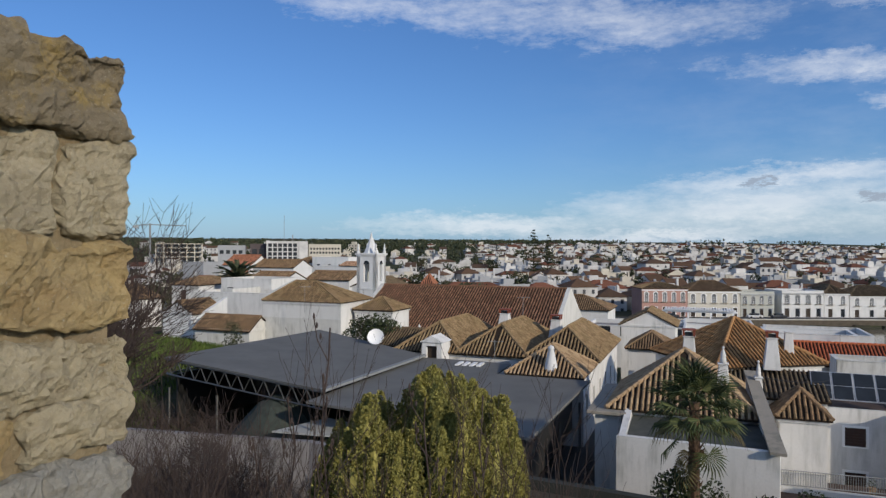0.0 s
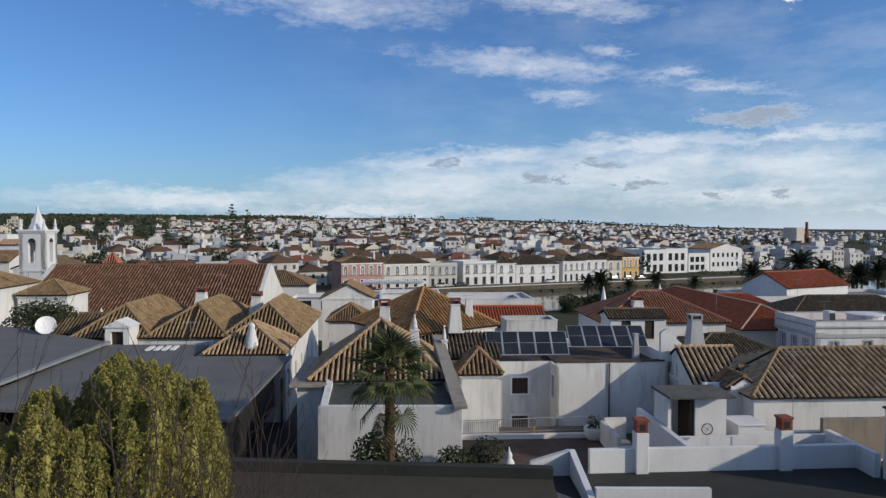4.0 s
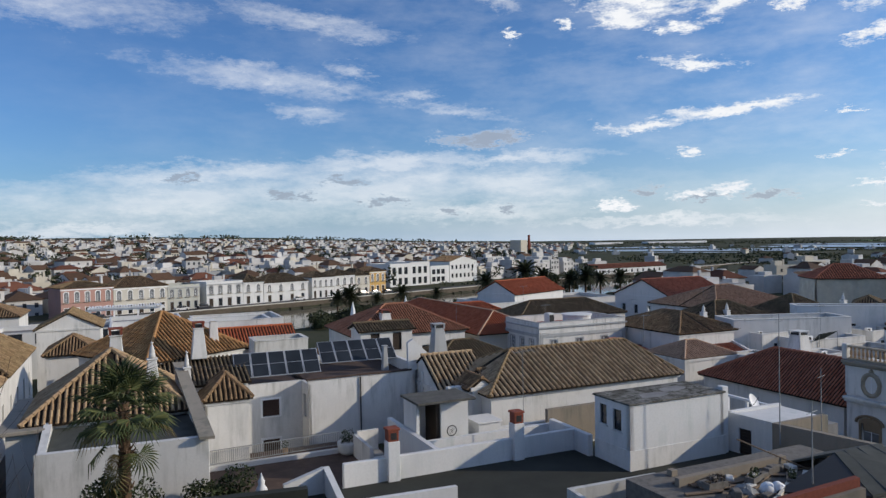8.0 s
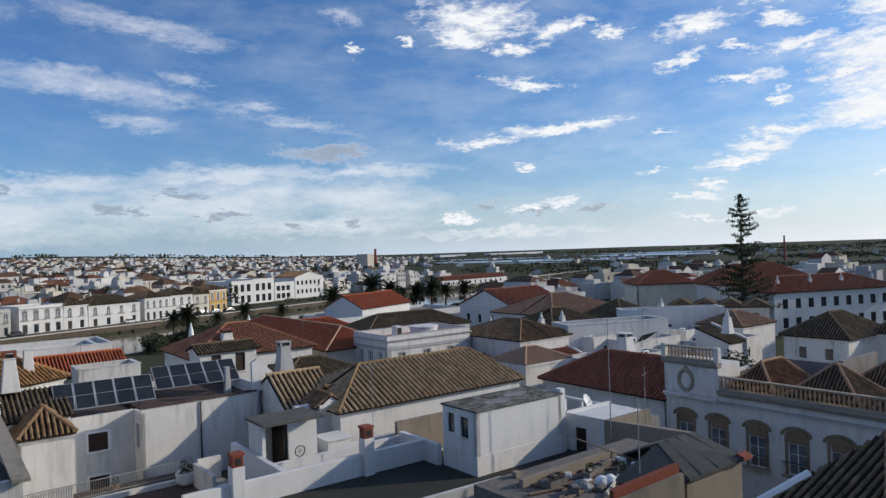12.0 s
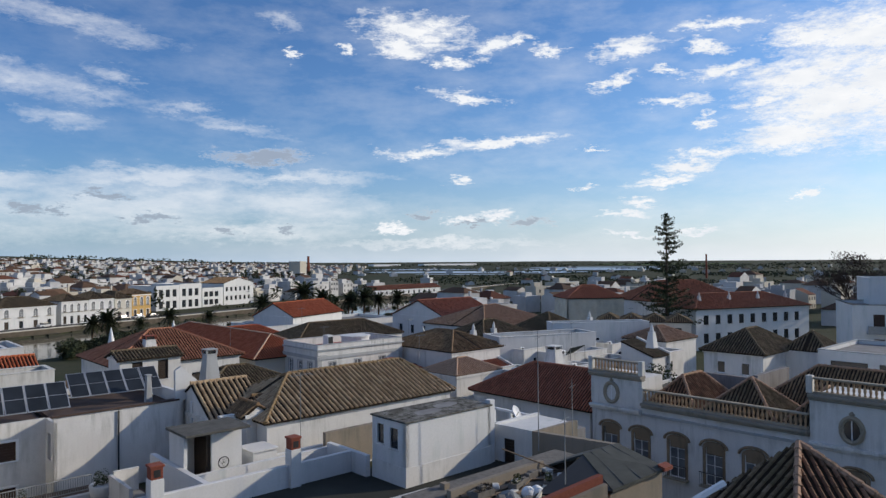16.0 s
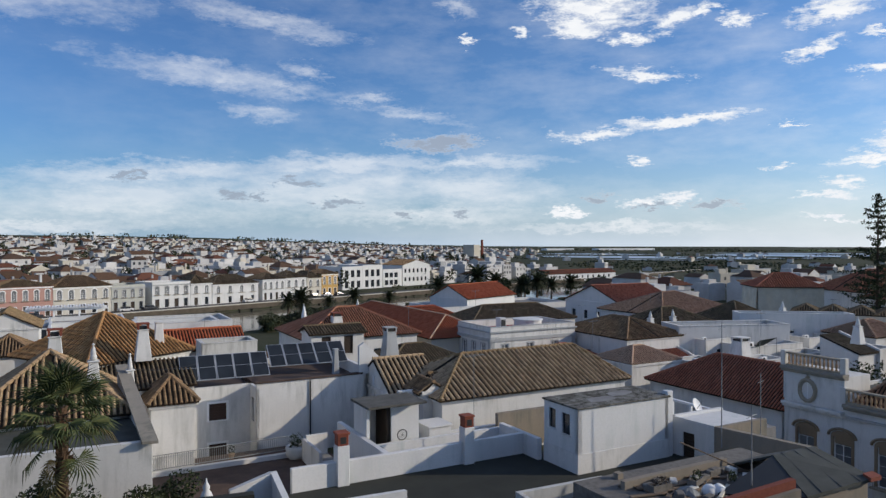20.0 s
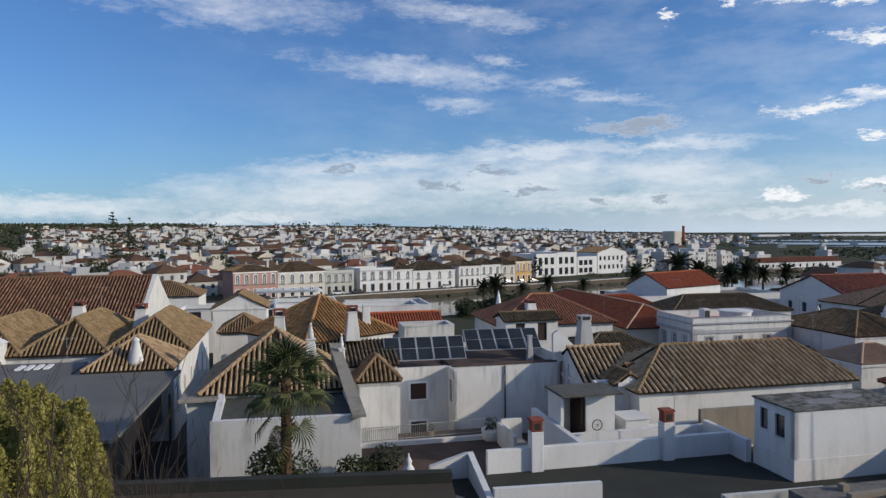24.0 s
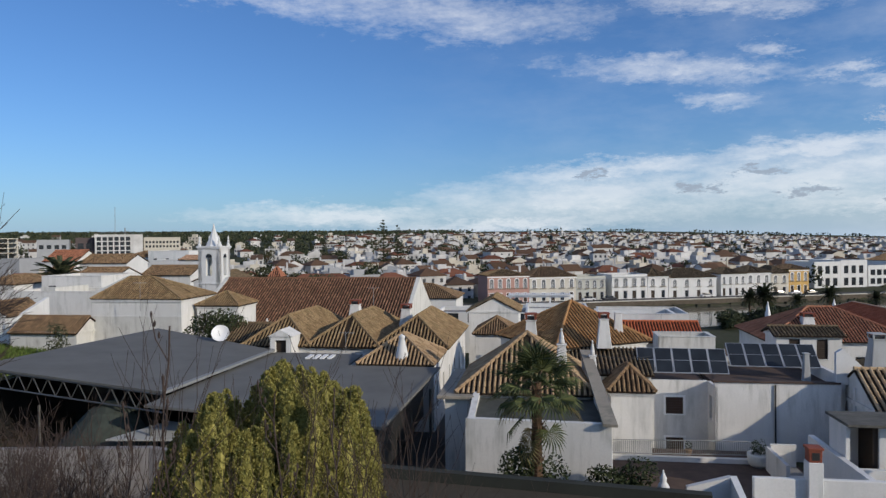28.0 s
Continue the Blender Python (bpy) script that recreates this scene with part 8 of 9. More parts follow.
# feathery palms along the river
def date_palm(m, h, seed, label="date palm with arching fronds by the river"):
    rng = random.Random(seed)
    t = thing("date_palm", m, label, "palm tree", "palms by the river")
    bm, top = tapered_trunk(h, 0.32, 0.26, 8, 0.04, rng)
    part("trunk", bm, palm_bark, t)
    me = date_frond(rng)
    for k in range(66):
        part("frond", me, None, t, m=pose(*top) @ pose(0, 0, 0, 0, 0, k * 137.5) @ pose(0, 0, 0, 0, -74 + 112 * (k / 65) + rng.uniform(-8, 8), 0))
    return t


def date_frond(rng):
    bm = bmesh.new()
    p, d = Vector((0, 0, 0)), Vector((1, 0, 0.05))
    for k in range(8):
        q = p + d * 0.42
        rod(bm, p, q, 0.02, 0.015, 3)
        for s in (-1, 1):
            for u in (0.15, 0.5, 0.85):
                b = p.lerp(q, u)
                tip = b + Vector((0.36, s * (0.62 - 0.035 * k), -0.16))
                bm.faces.new([bm.verts.new(x) for x in (b, b + Vector((0.24, 0, 0)), tip)])
        p = q
        d = (d + Vector((0, 0, -0.13))).normalized()
    me = mesh_of(bm, "frond")
    me.materials.append(leaf_far)
    return me


PALM = date_palm(pose(116, 152, 4.6), 6.0, 51)
# bearing, distance and height of the crown's top above the near bank
for az, dist, top in ((36.3, 190, 7.0), (37.5, 191, 6.2), (39.6, 200, 5.5), (41.7, 205, 7.4), (44.5, 212, 6.0), (48.6, 225, 9.6), (51.9, 230, 13.2), (53.3, 236, 10.5), (55.4, 240, 9.0), (56.7, 240, 10.6), (57.9, 245, 8.6),
                      (59.5, 250, 9.2), (61.0, 255, 7.6), (63.4, 262, 7.0), (66.0, 270, 7.2), (-16.5, 133, 11.0)):
    k = top / 8.4
    x, y = dist * math.sin(radians(az)), dist * math.cos(radians(az))
    c = copy_thing(PALM, pose(x, y, 4.6 if az > 0 else ground_z(x, y), 0, 0, az * 37))
    c.scale = (k, k, k)


for px_, py_, top in ((91.5, 118.9, 12.1), (100.2, 111.6, 13.0)):
    fs_ = thing("furled_canopy", pose(px_, py_, 0), "tall white furled canopy on a pole by the river", "canopy", "furled white canopies")
    part("pole", rod(bmesh.new(), (0, 0, 5.0), (0, 0, top + 0.1), 0.07), paint_white, fs_)
    part("cloth", lathe(bmesh.new(), ((0.7, top - 4.0), (0.55, top - 2.4), (0.3, top - 1.0), (0.06, top)), 9), paint_white, fs_)


# trees: each with a trunk, limbs and a ragged crown
def tree(m, h, r, seed, mat, label="round green tree with a ragged crown", n=900, size=0.4):
    rng = random.Random(seed)
    t = thing("tree", m, label, "tree", "trees of the town")
    bm, p = tapered_trunk(h * 0.4, 0.03 * h, 0.018 * h, 7, 0.06, rng)
    for k in range(5):
        a = k * 1.26
        rod(bm, p, p + Vector((math.cos(a) * r * 0.6, math.sin(a) * r * 0.6, h * 0.3)), 0.014 * h, 0.005 * h, 5)
    part("trunk", bm, bark, t)
    v, f = [], []
    for k in range(11):
        a = rng.uniform(0, 6.28)
        rr = r * rng.uniform(0.1, 0.75)
        leaf_cloud(v, f, (rr * math.cos(a), rr * math.sin(a), h * rng.uniform(0.45, 0.9)), (r * 0.42, r * 0.42, h * 0.15), n // 11, size, rng)
    tagged(part("crown", from_lists("crown", v, f), mat, t), kind="stuff")
    return t


TREES = [tree(pose(60 + 9 * k, 300, 8), 7 + k, 3.0 + 0.4 * k, 60 + k, (leaf_far, leaf_dark, leaf_far)[k % 3], n=700, size=0.45) for k in range(4)]
for k in range(4):
    TREES[k].matrix_basis = pose(196 + 12 * k, 150, 4.6)
for k in range(40):                                 # green strip on the near bank
    x = VR.choice((186, 200, 214, 232, 262, 290)) + VR.gauss(0, 7)
    c = copy_thing(VR.choice(TREES), pose(x, VR.uniform(134, 152) + 0.05 * (x - 112), 4.0, 0, 0, VR.uniform(0, 360)))
    q = VR.choice((0.25, 0.35, 0.4, 0.5, 0.6, 0.7))
    c.scale = (q, q, q * VR.uniform(0.8, 1.1))
for k in range(26):                                 # low bushes along the bank
    x = VR.uniform(148, 190)
    c = copy_thing(VR.choice(TREES), pose(x, VR.uniform(136, 146) + 0.1 * (x - 148), 4.4, 0, 0, VR.uniform(0, 360)))
    q = VR.uniform(0.2, 0.42)
    c.scale = (q * 1.3, q * 1.3, q)
for k in range(70):                                 # dark thicket along the near bank
    az = 34.6 + 9.4 * (k + VR.uniform(-0.4, 0.4)) / 70
    y = VR.uniform(126, 134)
    c = copy_thing(VR.choice(TREES), pose(y * math.tan(radians(az)), y, 4.6, 0, 0, VR.uniform(0, 360)))
    q = VR.uniform(0.35, 0.62)
    c.scale = (q * 1.2, q * 1.2, q)
OLIVES = [tree(pose(-20 + 9 * k, 140, 8), 6 + k, 3.4 + 0.3 * k, 90 + k, leaf_olive, "grey-green garden tree behind the church", n=700, size=0.4) for k in range(3)]
for k in range(3):
    x, y = -14 + 11 * k, 150 + 6 * k
    OLIVES[k].matrix_basis = pose(x, y, ground_z(x, y))
for k in range(85):
    az, dist = VR.uniform(-26, 9), VR.uniform(135, 420) ** 1.0
    x, y = dist * math.sin(radians(az)), dist * math.cos(radians(az))
    c = copy_thing(VR.choice(OLIVES if k % 2 else TREES), pose(x, y, ground_z(x, y), 0, 0, VR.uniform(0, 360)))
    q = VR.uniform(0.6, 1.3)
    c.scale = (q, q, q)
bare_tree(pose(176.5, -12.5, 6.0), 20.0, 17, "large leafless tree full of brown twigs", 0.5, 4, twigs=2600)


# woods on the hills, and scrub over the marsh
def woods():
    v, f = [], []
    rng = random.Random(77)
    for k in range(2600):
        az, dist = rng.uniform(-34, 48), rng.uniform(720, 3000)
        x, y = dist * math.sin(radians(az)), dist * math.cos(radians(az))
        if rng.random() < smooth(3, 16, az) * 0.93:
            continue
        s = 1.0 + dist / 1500
        leaf_cloud(v, f, (x, y, ground_z(x, y) + 1.5 * s), (11 * s, 9 * s, 2.4 * s), 22, 1.7 * s, rng, hollow=0.2)
    for k in range(1500):                            # pine woods on the left-hand ridge, and groves in the town
        az, dist = (rng.uniform(-34, 9), rng.uniform(440, 1300)) if k < 1000 else (rng.uniform(5, 50), rng.uniform(280, 900))
        if noise.noise(Vector((az * 0.18, dist * 0.012, 4))) < (-0.25 if k < 1000 else 0.12):
            continue
        x, y = dist * math.sin(radians(az)), dist * math.cos(radians(az))
        r, h = rng.uniform(2.5, 4.5), rng.uniform(5, 10)
        leaf_cloud(v, f, (x, y, ground_z(x, y) + h * 0.6), (r, r, h * 0.42), 46, 0.95, rng, hollow=0.3)
    for k in range(330):                             # garden trees between the houses
        y = rng.uniform(235, 640)
        x = rng.uniform(-0.1 * y, 1.3 * y)
        if rng.random() < 0.3:
            x, y = rng.uniform(60, 120), rng.uniform(310, 420)
        h, r = rng.uniform(5, 10), rng.uniform(1.6, 3.4)
        z = ground_z(x, y)
        for q in range(5):
            a = rng.uniform(0, 6.28)
            leaf_cloud(v, f, (x + 0.55 * r * math.cos(a), y + 0.55 * r * math.sin(a), z + h * rng.uniform(0.45, 0.9)), (r * 0.55, r * 0.55, h * 0.17), 42, 0.5, rng)
    return from_lists("woods", v, f)


def scrub():
    v, f = [], []
    rng = random.Random(78)
    for k in range(4200):
        az, dist = rng.uniform(44, 102), rng.uniform(300, 1000) if k % 2 else rng.uniform(330, 2400)
        x, y = dist * math.sin(radians(az)), dist * math.cos(radians(az))
        if noise.noise(Vector((x * 0.004, y * 0.004, 0))) < -0.05:
            continue
        s = 0.5 + dist / 1600
        leaf_cloud(v, f, (x, y, 4.5 + 0.8 * s), (7 * s, 7 * s, 1.8 * s), 14, 1.5 * s, rng, hollow=0.2)
    return from_lists("scrub", v, f)


tagged(part("woods", woods(), leaf_far), "dark pine woods and garden trees of the far hills", "woods", kind="stuff")
tagged(part("scrub", scrub(), leaf_far), "low green scrub over the salt marsh", "scrub", kind="stuff")


def meadow():
    """Blades of the overgrown field beside the canopy."""
    v, f = [], []
    rng = random.Random(79)
    for k in range(42000):
        gx, gy = rng.uniform(-75, -26), rng.uniform(30, 69)
        if gx > -40 and gy > 40:
            continue
        p = GRID @ Vector((gx, gy, 0))
        z = ground_z(p.x, p.y)
        a, h = rng.uniform(0, 6.28), rng.uniform(0.2, 0.6)
        w = 0.08
        b = len(v)
        v.extend((Vector((p.x - w * math.cos(a), p.y - w * math.sin(a), z)), Vector((p.x + w * math.cos(a), p.y + w * math.sin(a), z)), Vector((p.x + rng.gauss(0, 0.12), p.y + rng.gauss(0, 0.12), z + h))))
        f.append((b, b + 1, b + 2))
    return from_lists("grass", v, f)


tagged(part("grass", meadow(), grass_m), "overgrown bright green field grass", "grass", kind="stuff")

# ---------------------------------------------------------------- the castle wall round the camera
# a merlon stands beside the camera; its pose has x to the right along its face and y into the wall
def hewn(x0, x1, y0, y1, z0, z1, seed, cell=0.018, rough=0.032):
    """A hewn block as a fine net of points on its six sides, rounded at the edges and broken by noise."""
    bm = bmesh.new()
    size = (x1 - x0, y1 - y0, z1 - z0)
    org = Vector((x0, y0, z0))
    for ax in range(3):
        u, v = (ax + 1) % 3, (ax + 2) % 3
        nu, nv = max(2, int(size[u] / cell)), max(2, int(size[v] / cell))
        for side in (0, 1):
            net = []
            for i in range(nu + 1):
                line = []
                for j in range(nv + 1):
                    p = [0, 0, 0]
                    p[ax], p[u], p[v] = side * size[ax], size[u] * i / nu, size[v] * j / nv
                    line.append(bm.verts.new(org + Vector(p)))
                net.append(line)
            for i in range(nu):
                for j in range(nv):
                    f = (net[i][j], net[i + 1][j], net[i + 1][j + 1], net[i][j + 1])
                    bm.faces.new(f if side else f[::-1])
    bmesh.ops.remove_doubles(bm, verts=bm.verts[:], dist=0.0005)
    c = org + Vector(size) / 2
    half = Vector(size) / 2
    r = 0.03
    for vert in bm.verts:
        q = vert.co - c
        core = Vector([max(-h + r, min(h - r, a)) for a, h in zip(q, half)])
        d = q - core
        if d.length > 1e-6:
            q = core + d.normalized() * r if sum(abs(a) > 1e-6 for a in d) > 1 else q
            n = d.normalized()
        else:
            n = Vector((0, 0, 0))
        p = (c + q) * 5.0 + Vector((seed * 7.3, seed * 1.7, seed))
        crag = abs(noise.noise(p * 0.7)) + 0.5 * abs(noise.noise(p * 1.7)) + 0.25 * abs(noise.noise(p * 4.1))
        step = 0.6 if noise.noise(p * 0.55 + Vector((9, 2, 5))) > 0.12 else 0.0
        warp = p + Vector((noise.noise(p * 1.3), noise.noise(p * 1.3 + Vector((7, 0, 0))), noise.noise(p * 1.3 + Vector((0, 7, 0))))) * 0.6
        crack = max(0.0, 1 - abs(noise.noise(warp * 0.62)) / 0.035) * (1.0 if noise.noise(p * 0.4 + Vector((1, 8, 3))) > -0.15 else 0.2)
        q = q + n * (rough * (noise.noise(p * 0.8) * 1.2 + 0.5 - crag * 1.1 - step) + 0.013 * noise.noise(p * 5) + 0.010 * noise.noise(p * 9) + 0.006 * noise.noise(p * 21) - 0.017 * crack)
        vert.co = c + q
    return bm


mer = thing("merlon", pose(-0.845, 1.90, 0, 0, 0, -28), "weathered golden limestone merlon of the castle wall", "castle wall")
part("mortar_core", boxes((-0.93, -0.05, -0.82, -0.05, 23.3, 25.43)), mortar_m, mer)
part("stone", hewn(-0.95, 0.006, -0.85, 0.005, 25.292, 25.525, 1, 0.014), stone_dark, mer, "dark lichened top stone")
part("stone", hewn(-0.95, -0.004, -0.20, 0.0, 25.035, 25.285, 2, 0.014), stone_grey, mer)
part("stone", hewn(-0.95, 0.0, -0.86, -0.215, 25.03, 25.29, 3, 0.014), stone_grey, mer)
part("stone", hewn(-0.95, 0.012, -0.86, 0.012, 24.785, 25.02, 4, 0.014), stone_gold, mer, "golden coarse stone")
part("stone", hewn(-0.95, -0.01, -0.86, -0.005, 24.60, 24.77, 5, 0.014), stone_grey, mer)
part("stone", hewn(-0.95, 0.0, -0.30, 0.0, 24.455, 24.60, 6, 0.014), stone_grey, mer)
part("stone", hewn(-0.95, -0.005, -0.86, -0.31, 24.45, 24.595, 7, 0.014), stone_gold, mer)
part("stone", hewn(-0.95, -0.012, -0.86, -0.01, 24.12, 24.44, 8, 0.014), stone_blue, mer, "bluish stone")
part("stone", hewn(-0.95, 0.0, -0.86, 0.0, 23.5, 24.11, 9, 0.06), stone_grey, mer)
cw = pose(-0.87, 1.90, 0, 0, 0, -28)
tagged(part("castle_wall", boxes((-6.0, 4.6, -0.86, 0.0, 8.0, 23.45)), stone_grey, m=cw), "thick limestone castle wall under the lookout", "castle wall", kind="structure")
tagged(part("wall_walk", boxes((-6.0, 4.6, -6.0, -0.865, 8.0, 22.9)), stone_grey, m=cw), "stone wall walk on which the lookout stands", "floor", kind="structure")

# ---------------------------------------------------------------- chimneys, aerials and dishes on the roofs
chimney(g(-0.85, 45.0, 18.2), 1.5, 0.6)
chimney(g(1.0, 41.0, 18.0), 0.75, 0.45, "cone", "white chimney with a small turned pot")
chimney(g(4.25, 50.9, 17.9), 1.25, 0.62)
chimney(g(5.65, 54.7, 17.0), 2.2, 0.5, "none", "plain tall white chimney")
chimney(g(2.9, 42.9, 17.2), 0.6, 0.35, "cone", "small white chimney with a turned pot")
chimney(g(17.35, 49.2, 15.6), 1.5, 0.30, "none", "slim grey square chimney beside the solar panels", grey_band)
chimney(g(26.9, 76.0, 15.2), 1.4, 1.0)
chimney(g(26.0, 58.8, 14.6), 2.2, 0.9, "slots", "grey rendered chimney with a flat cap", grey_band)
chimney(g(-17.7, 63.6, 17.8), 1.1, 0.8)
chimney(g(-12.6, 62.7, 17.3), 1.3, 0.8)
chimney(g(61.3, 48.6, 13.3), 1.5, 1.2, "slots", "white chimney with a wide dark slotted head", white)
for x, y, z in ((12.1, 33.55, 13.9), (19.5, 33.55, 13.9)):
    c = thing("chimney", g(x, y, 0), "square white chimney with a red brick pot", "chimney", "red-topped terrace chimneys")
    part("shaft", bevelled(boxes((-0.32, 0.32, -0.42, 0.22, 12.7, 14.75)), 0.02), white_clean, c)
    part("pot", bevelled(boxes((-0.28, 0.28, -0.38, 0.18, 14.75, 15.3), (-0.34, 0.34, -0.44, 0.24, 15.305, 15.42)), 0.015), brick_red, c)
    part("opening", boxes((-0.16, 0.16, -0.395, -0.385, 14.85, 15.2)), dark_metal, c)
for k in range(4):
    chimney(cv @ pose(4 + 8 * k, 3.5, 16.0), 0.7, 0.5, "cone", "white convent chimney with a turned top")
for x, y, z in ((57.5, 66.5, 14.6), (66.0, 66.0, 14.4), (70.0, 66.0, 14.4), (84.0, 60.0, 15.4), (69.0, 41.0, 15.8)):
    chimney(g(x, y, z), 0.9, 0.6, "cone", "slim white chimney with a pointed turned top")
cone = thing("chimney", g(-9.9, 47.5, 16.6), "white conical plastered chimney", "chimney")
part("cone", lathe(bmesh.new(), ((0.55, -0.4), (0.48, 0.2), (0.28, 1.1), (0.2, 1.5), (0.24, 1.58), (0.18, 1.7), (0.05, 1.8)), 12), white_clean, cone, smooth=True)
for x, y in ((-27.0, 60.2), (-25.4, 60.9)):
    f = thing("roof_finial", g(x, y, 16.6), "white turned roof finial", "finial", "white finials")
    part("body", lathe(bmesh.new(), ((0.22, -0.6), (0.22, 0.3), (0.12, 0.4), (0.2, 0.7), (0.1, 0.95), (0.12, 1.05), (0.02, 1.3)), 10), white_clean, f, smooth=True)
fv = thing("roof_finial", g(4.85, 29.6, 13.25), "white turned vent finial", "finial", "white finials")
part("body", lathe(bmesh.new(), ((0.2, 0), (0.2, 1.3), (0.26, 1.35), (0.2, 1.5), (0.12, 1.6), (0.15, 1.75), (0.05, 1.95), (0.02, 2.1)), 10), white_clean, fv, smooth=True)

fd = thing("low_house", GRID, "low white shed roofs beside the canopy", "house")
part("wall", boxes((-28.5, -23.5, 58.0, 62.5, 10, 16.2)), white, fd)
fs, caps = gable_faces(-28.6, -23.5, 57.8, 62.6, 16.3, 1.2, 0.25)
tiled_roof(fd, fs, tile_dark, 0.26, caps)
dm = thing("dormer", g(-0.55, 0, -0.2), "white gabled dormer with a dark doorway", "dormer")
part("wall", boxes((-20.6, -20.2, 51.2, 53.2, 14.0, 17.8), (-19.3, -18.9, 51.2, 53.2, 14.0, 17.8), (-20.2, -19.3, 51.2, 53.2, 17.5, 17.8), (-20.2, -19.3, 51.6, 53.2, 14.0, 17.5)), white, dm)
bm = bmesh.new()
a = [bm.verts.new((x, 51.1, z)) for x, z in ((-20.75, 17.8), (-18.75, 17.8), (-19.75, 18.35))]
b = [bm.verts.new((x, 53.2, z)) for x, z in ((-20.75, 17.8), (-18.75, 17.8), (-19.75, 18.35))]
bm.faces.new(a)
bm.faces.new(b[::-1])
for i in range(3):
    bm.faces.new((a[(i + 1) % 3], a[i], b[i], b[(i + 1) % 3]))
part("pediment", bm, white, dm)
part("door", boxes((-20.2, -19.3, 51.5, 51.59, 14.2, 17.5)), wood_dark, dm)


def dish(m, r, label="white satellite dish on a short mast"):
    d = thing("satellite_dish", m, label, "satellite dish", "satellite dishes")
    bm = bmesh.new()
    rings = []
    for i in range(6):
        q = r * i / 5
        rings.append([bm.verts.new((q * math.cos(2 * math.pi * k / 20), q * math.sin(2 * math.pi * k / 20), q * q * 0.35 / r)) for k in range(20)])
    for lo, hi in zip(rings[1:], rings[2:]):
        for k in range(20):
            bm.faces.new((lo[k], lo[(k + 1) % 20], hi[(k + 1) % 20], hi[k]))
    bm.faces.new(rings[1])
    bmesh.ops.remove_doubles(bm, verts=bm.verts[:], dist=0.0001)
    bmesh.ops.solidify(bm, geom=bm.faces[:], thickness=0.03)
    part("bowl", bm, paint_white, d, m=pose(0, 0, 0.9, 62, 0, 20))
    part("mast", rod(bmesh.new(), (0, 0.1, -0.6), (0, 0.1, 0.9), 0.05), iron_grey, d)
    part("arm", rod(bmesh.new(), (0, 0, 0.6), (0.1, -r * 0.9, 1.3), 0.02), iron_grey, d)
    return d


dish(g(-26.4, 53.6, 16.5), 0.72)
dish(g(33.6, 29.9, 14.1), 0.5, "grey satellite dish on the wall")
antenna(g(-17.5, 69.8, 17.2), 3.0, 7)
antenna(g(20.65, 34.6, 13.0), 5.6, 4)
antenna(g(-15.0, 51.0, 15.5), 2.6, 6)
for x, y, z0, z1 in ((30.8, 25.6, 14.0, 20.9), (23.75, 18.3, 14.6, 18.6), (34.5, 26.0, 13.0, 17.6)):
    mst = thing("mast", g(x, y, 0), "thin bare aerial mast with a weathered foot", "mast", "bare masts")
    part("pole", rod(bmesh.new(), (0, 0, z0), (0, 0, z1), 0.035, 0.018), iron_grey, mst)
    part("cross_arm", rod(bmesh.new(), (-0.3, 0, z1 - 0.5), (0.3, 0, z1 - 0.4), 0.012), iron_grey, mst)
for x, y in ((31, 49), (45, 70), (60, 100), (80, 80), (38, 80), (12, 74), (69, 52), (95, 60), (-40, 64), (58, 70), (47, 55)):
    antenna(g(x, y, 14.6 if x > 0 else 18.5), 2.6, 5)

# roof lights and a pallet on the near roofs
pl = thing("pallet", g(-17.4, 48.6, 16.345, 4), "pale slatted rack lying on the grey roof", "rack")
for k in range(4):
    part("slat", boxes((k * 0.55, k * 0.55 + 0.3, 0, 1.5, 0, 0.1)), paint_white, pl)

# ---------------------------------------------------------------- the terraces in the middle
rail = thing("terrace_railing", GRID, "grey metal railing along the terrace edge", "railing")
A, B = Vector((4.2, 44.1, 11.5)), Vector((12.4, 44.5, 11.5))
for dz in (0.08, 0.92):
    part("rail", rod(bmesh.new(), A + Vector((0, 0, dz)), B + Vector((0, 0, dz)), 0.03), iron_grey, rail)
for k in range(66):
    p = A.lerp(B, k / 65)
    part("bar", rod(bmesh.new(), p + Vector((0, 0, 0.08)), p + Vector((0, 0, 0.92)), 0.014, sides=4), iron_grey, rail)
yard = thing("courtyard", GRID, "brown courtyard terrace with a white kerb", "courtyard")
part("floor", boxes((3.4, 15.0, 36.5, 46.6, 9.5, 11.2)), terrace_clay, yard)
part("kerb", boxes((3.6, 12.8, 43.9, 44.25, 11.2, 11.48)), white, yard)
part("low_wall", prism(bmesh.new(), ((6.5, 33.2), (8.45, 33.2), (8.45, 33.5), (6.5, 33.5)), 10, [13.4, 13.95, 13.95, 13.4]), white, yard)
pot = thing("plant_pot", g(12.7, 43.6, 0), "large white round plant pot", "plant pot")
part("pot", lathe(bmesh.new(), ((0.45, 11.2), (0.62, 11.4), (0.7, 11.9), (0.66, 12.0), (0.55, 11.98)), 14), white_clean, pot, smooth=True)

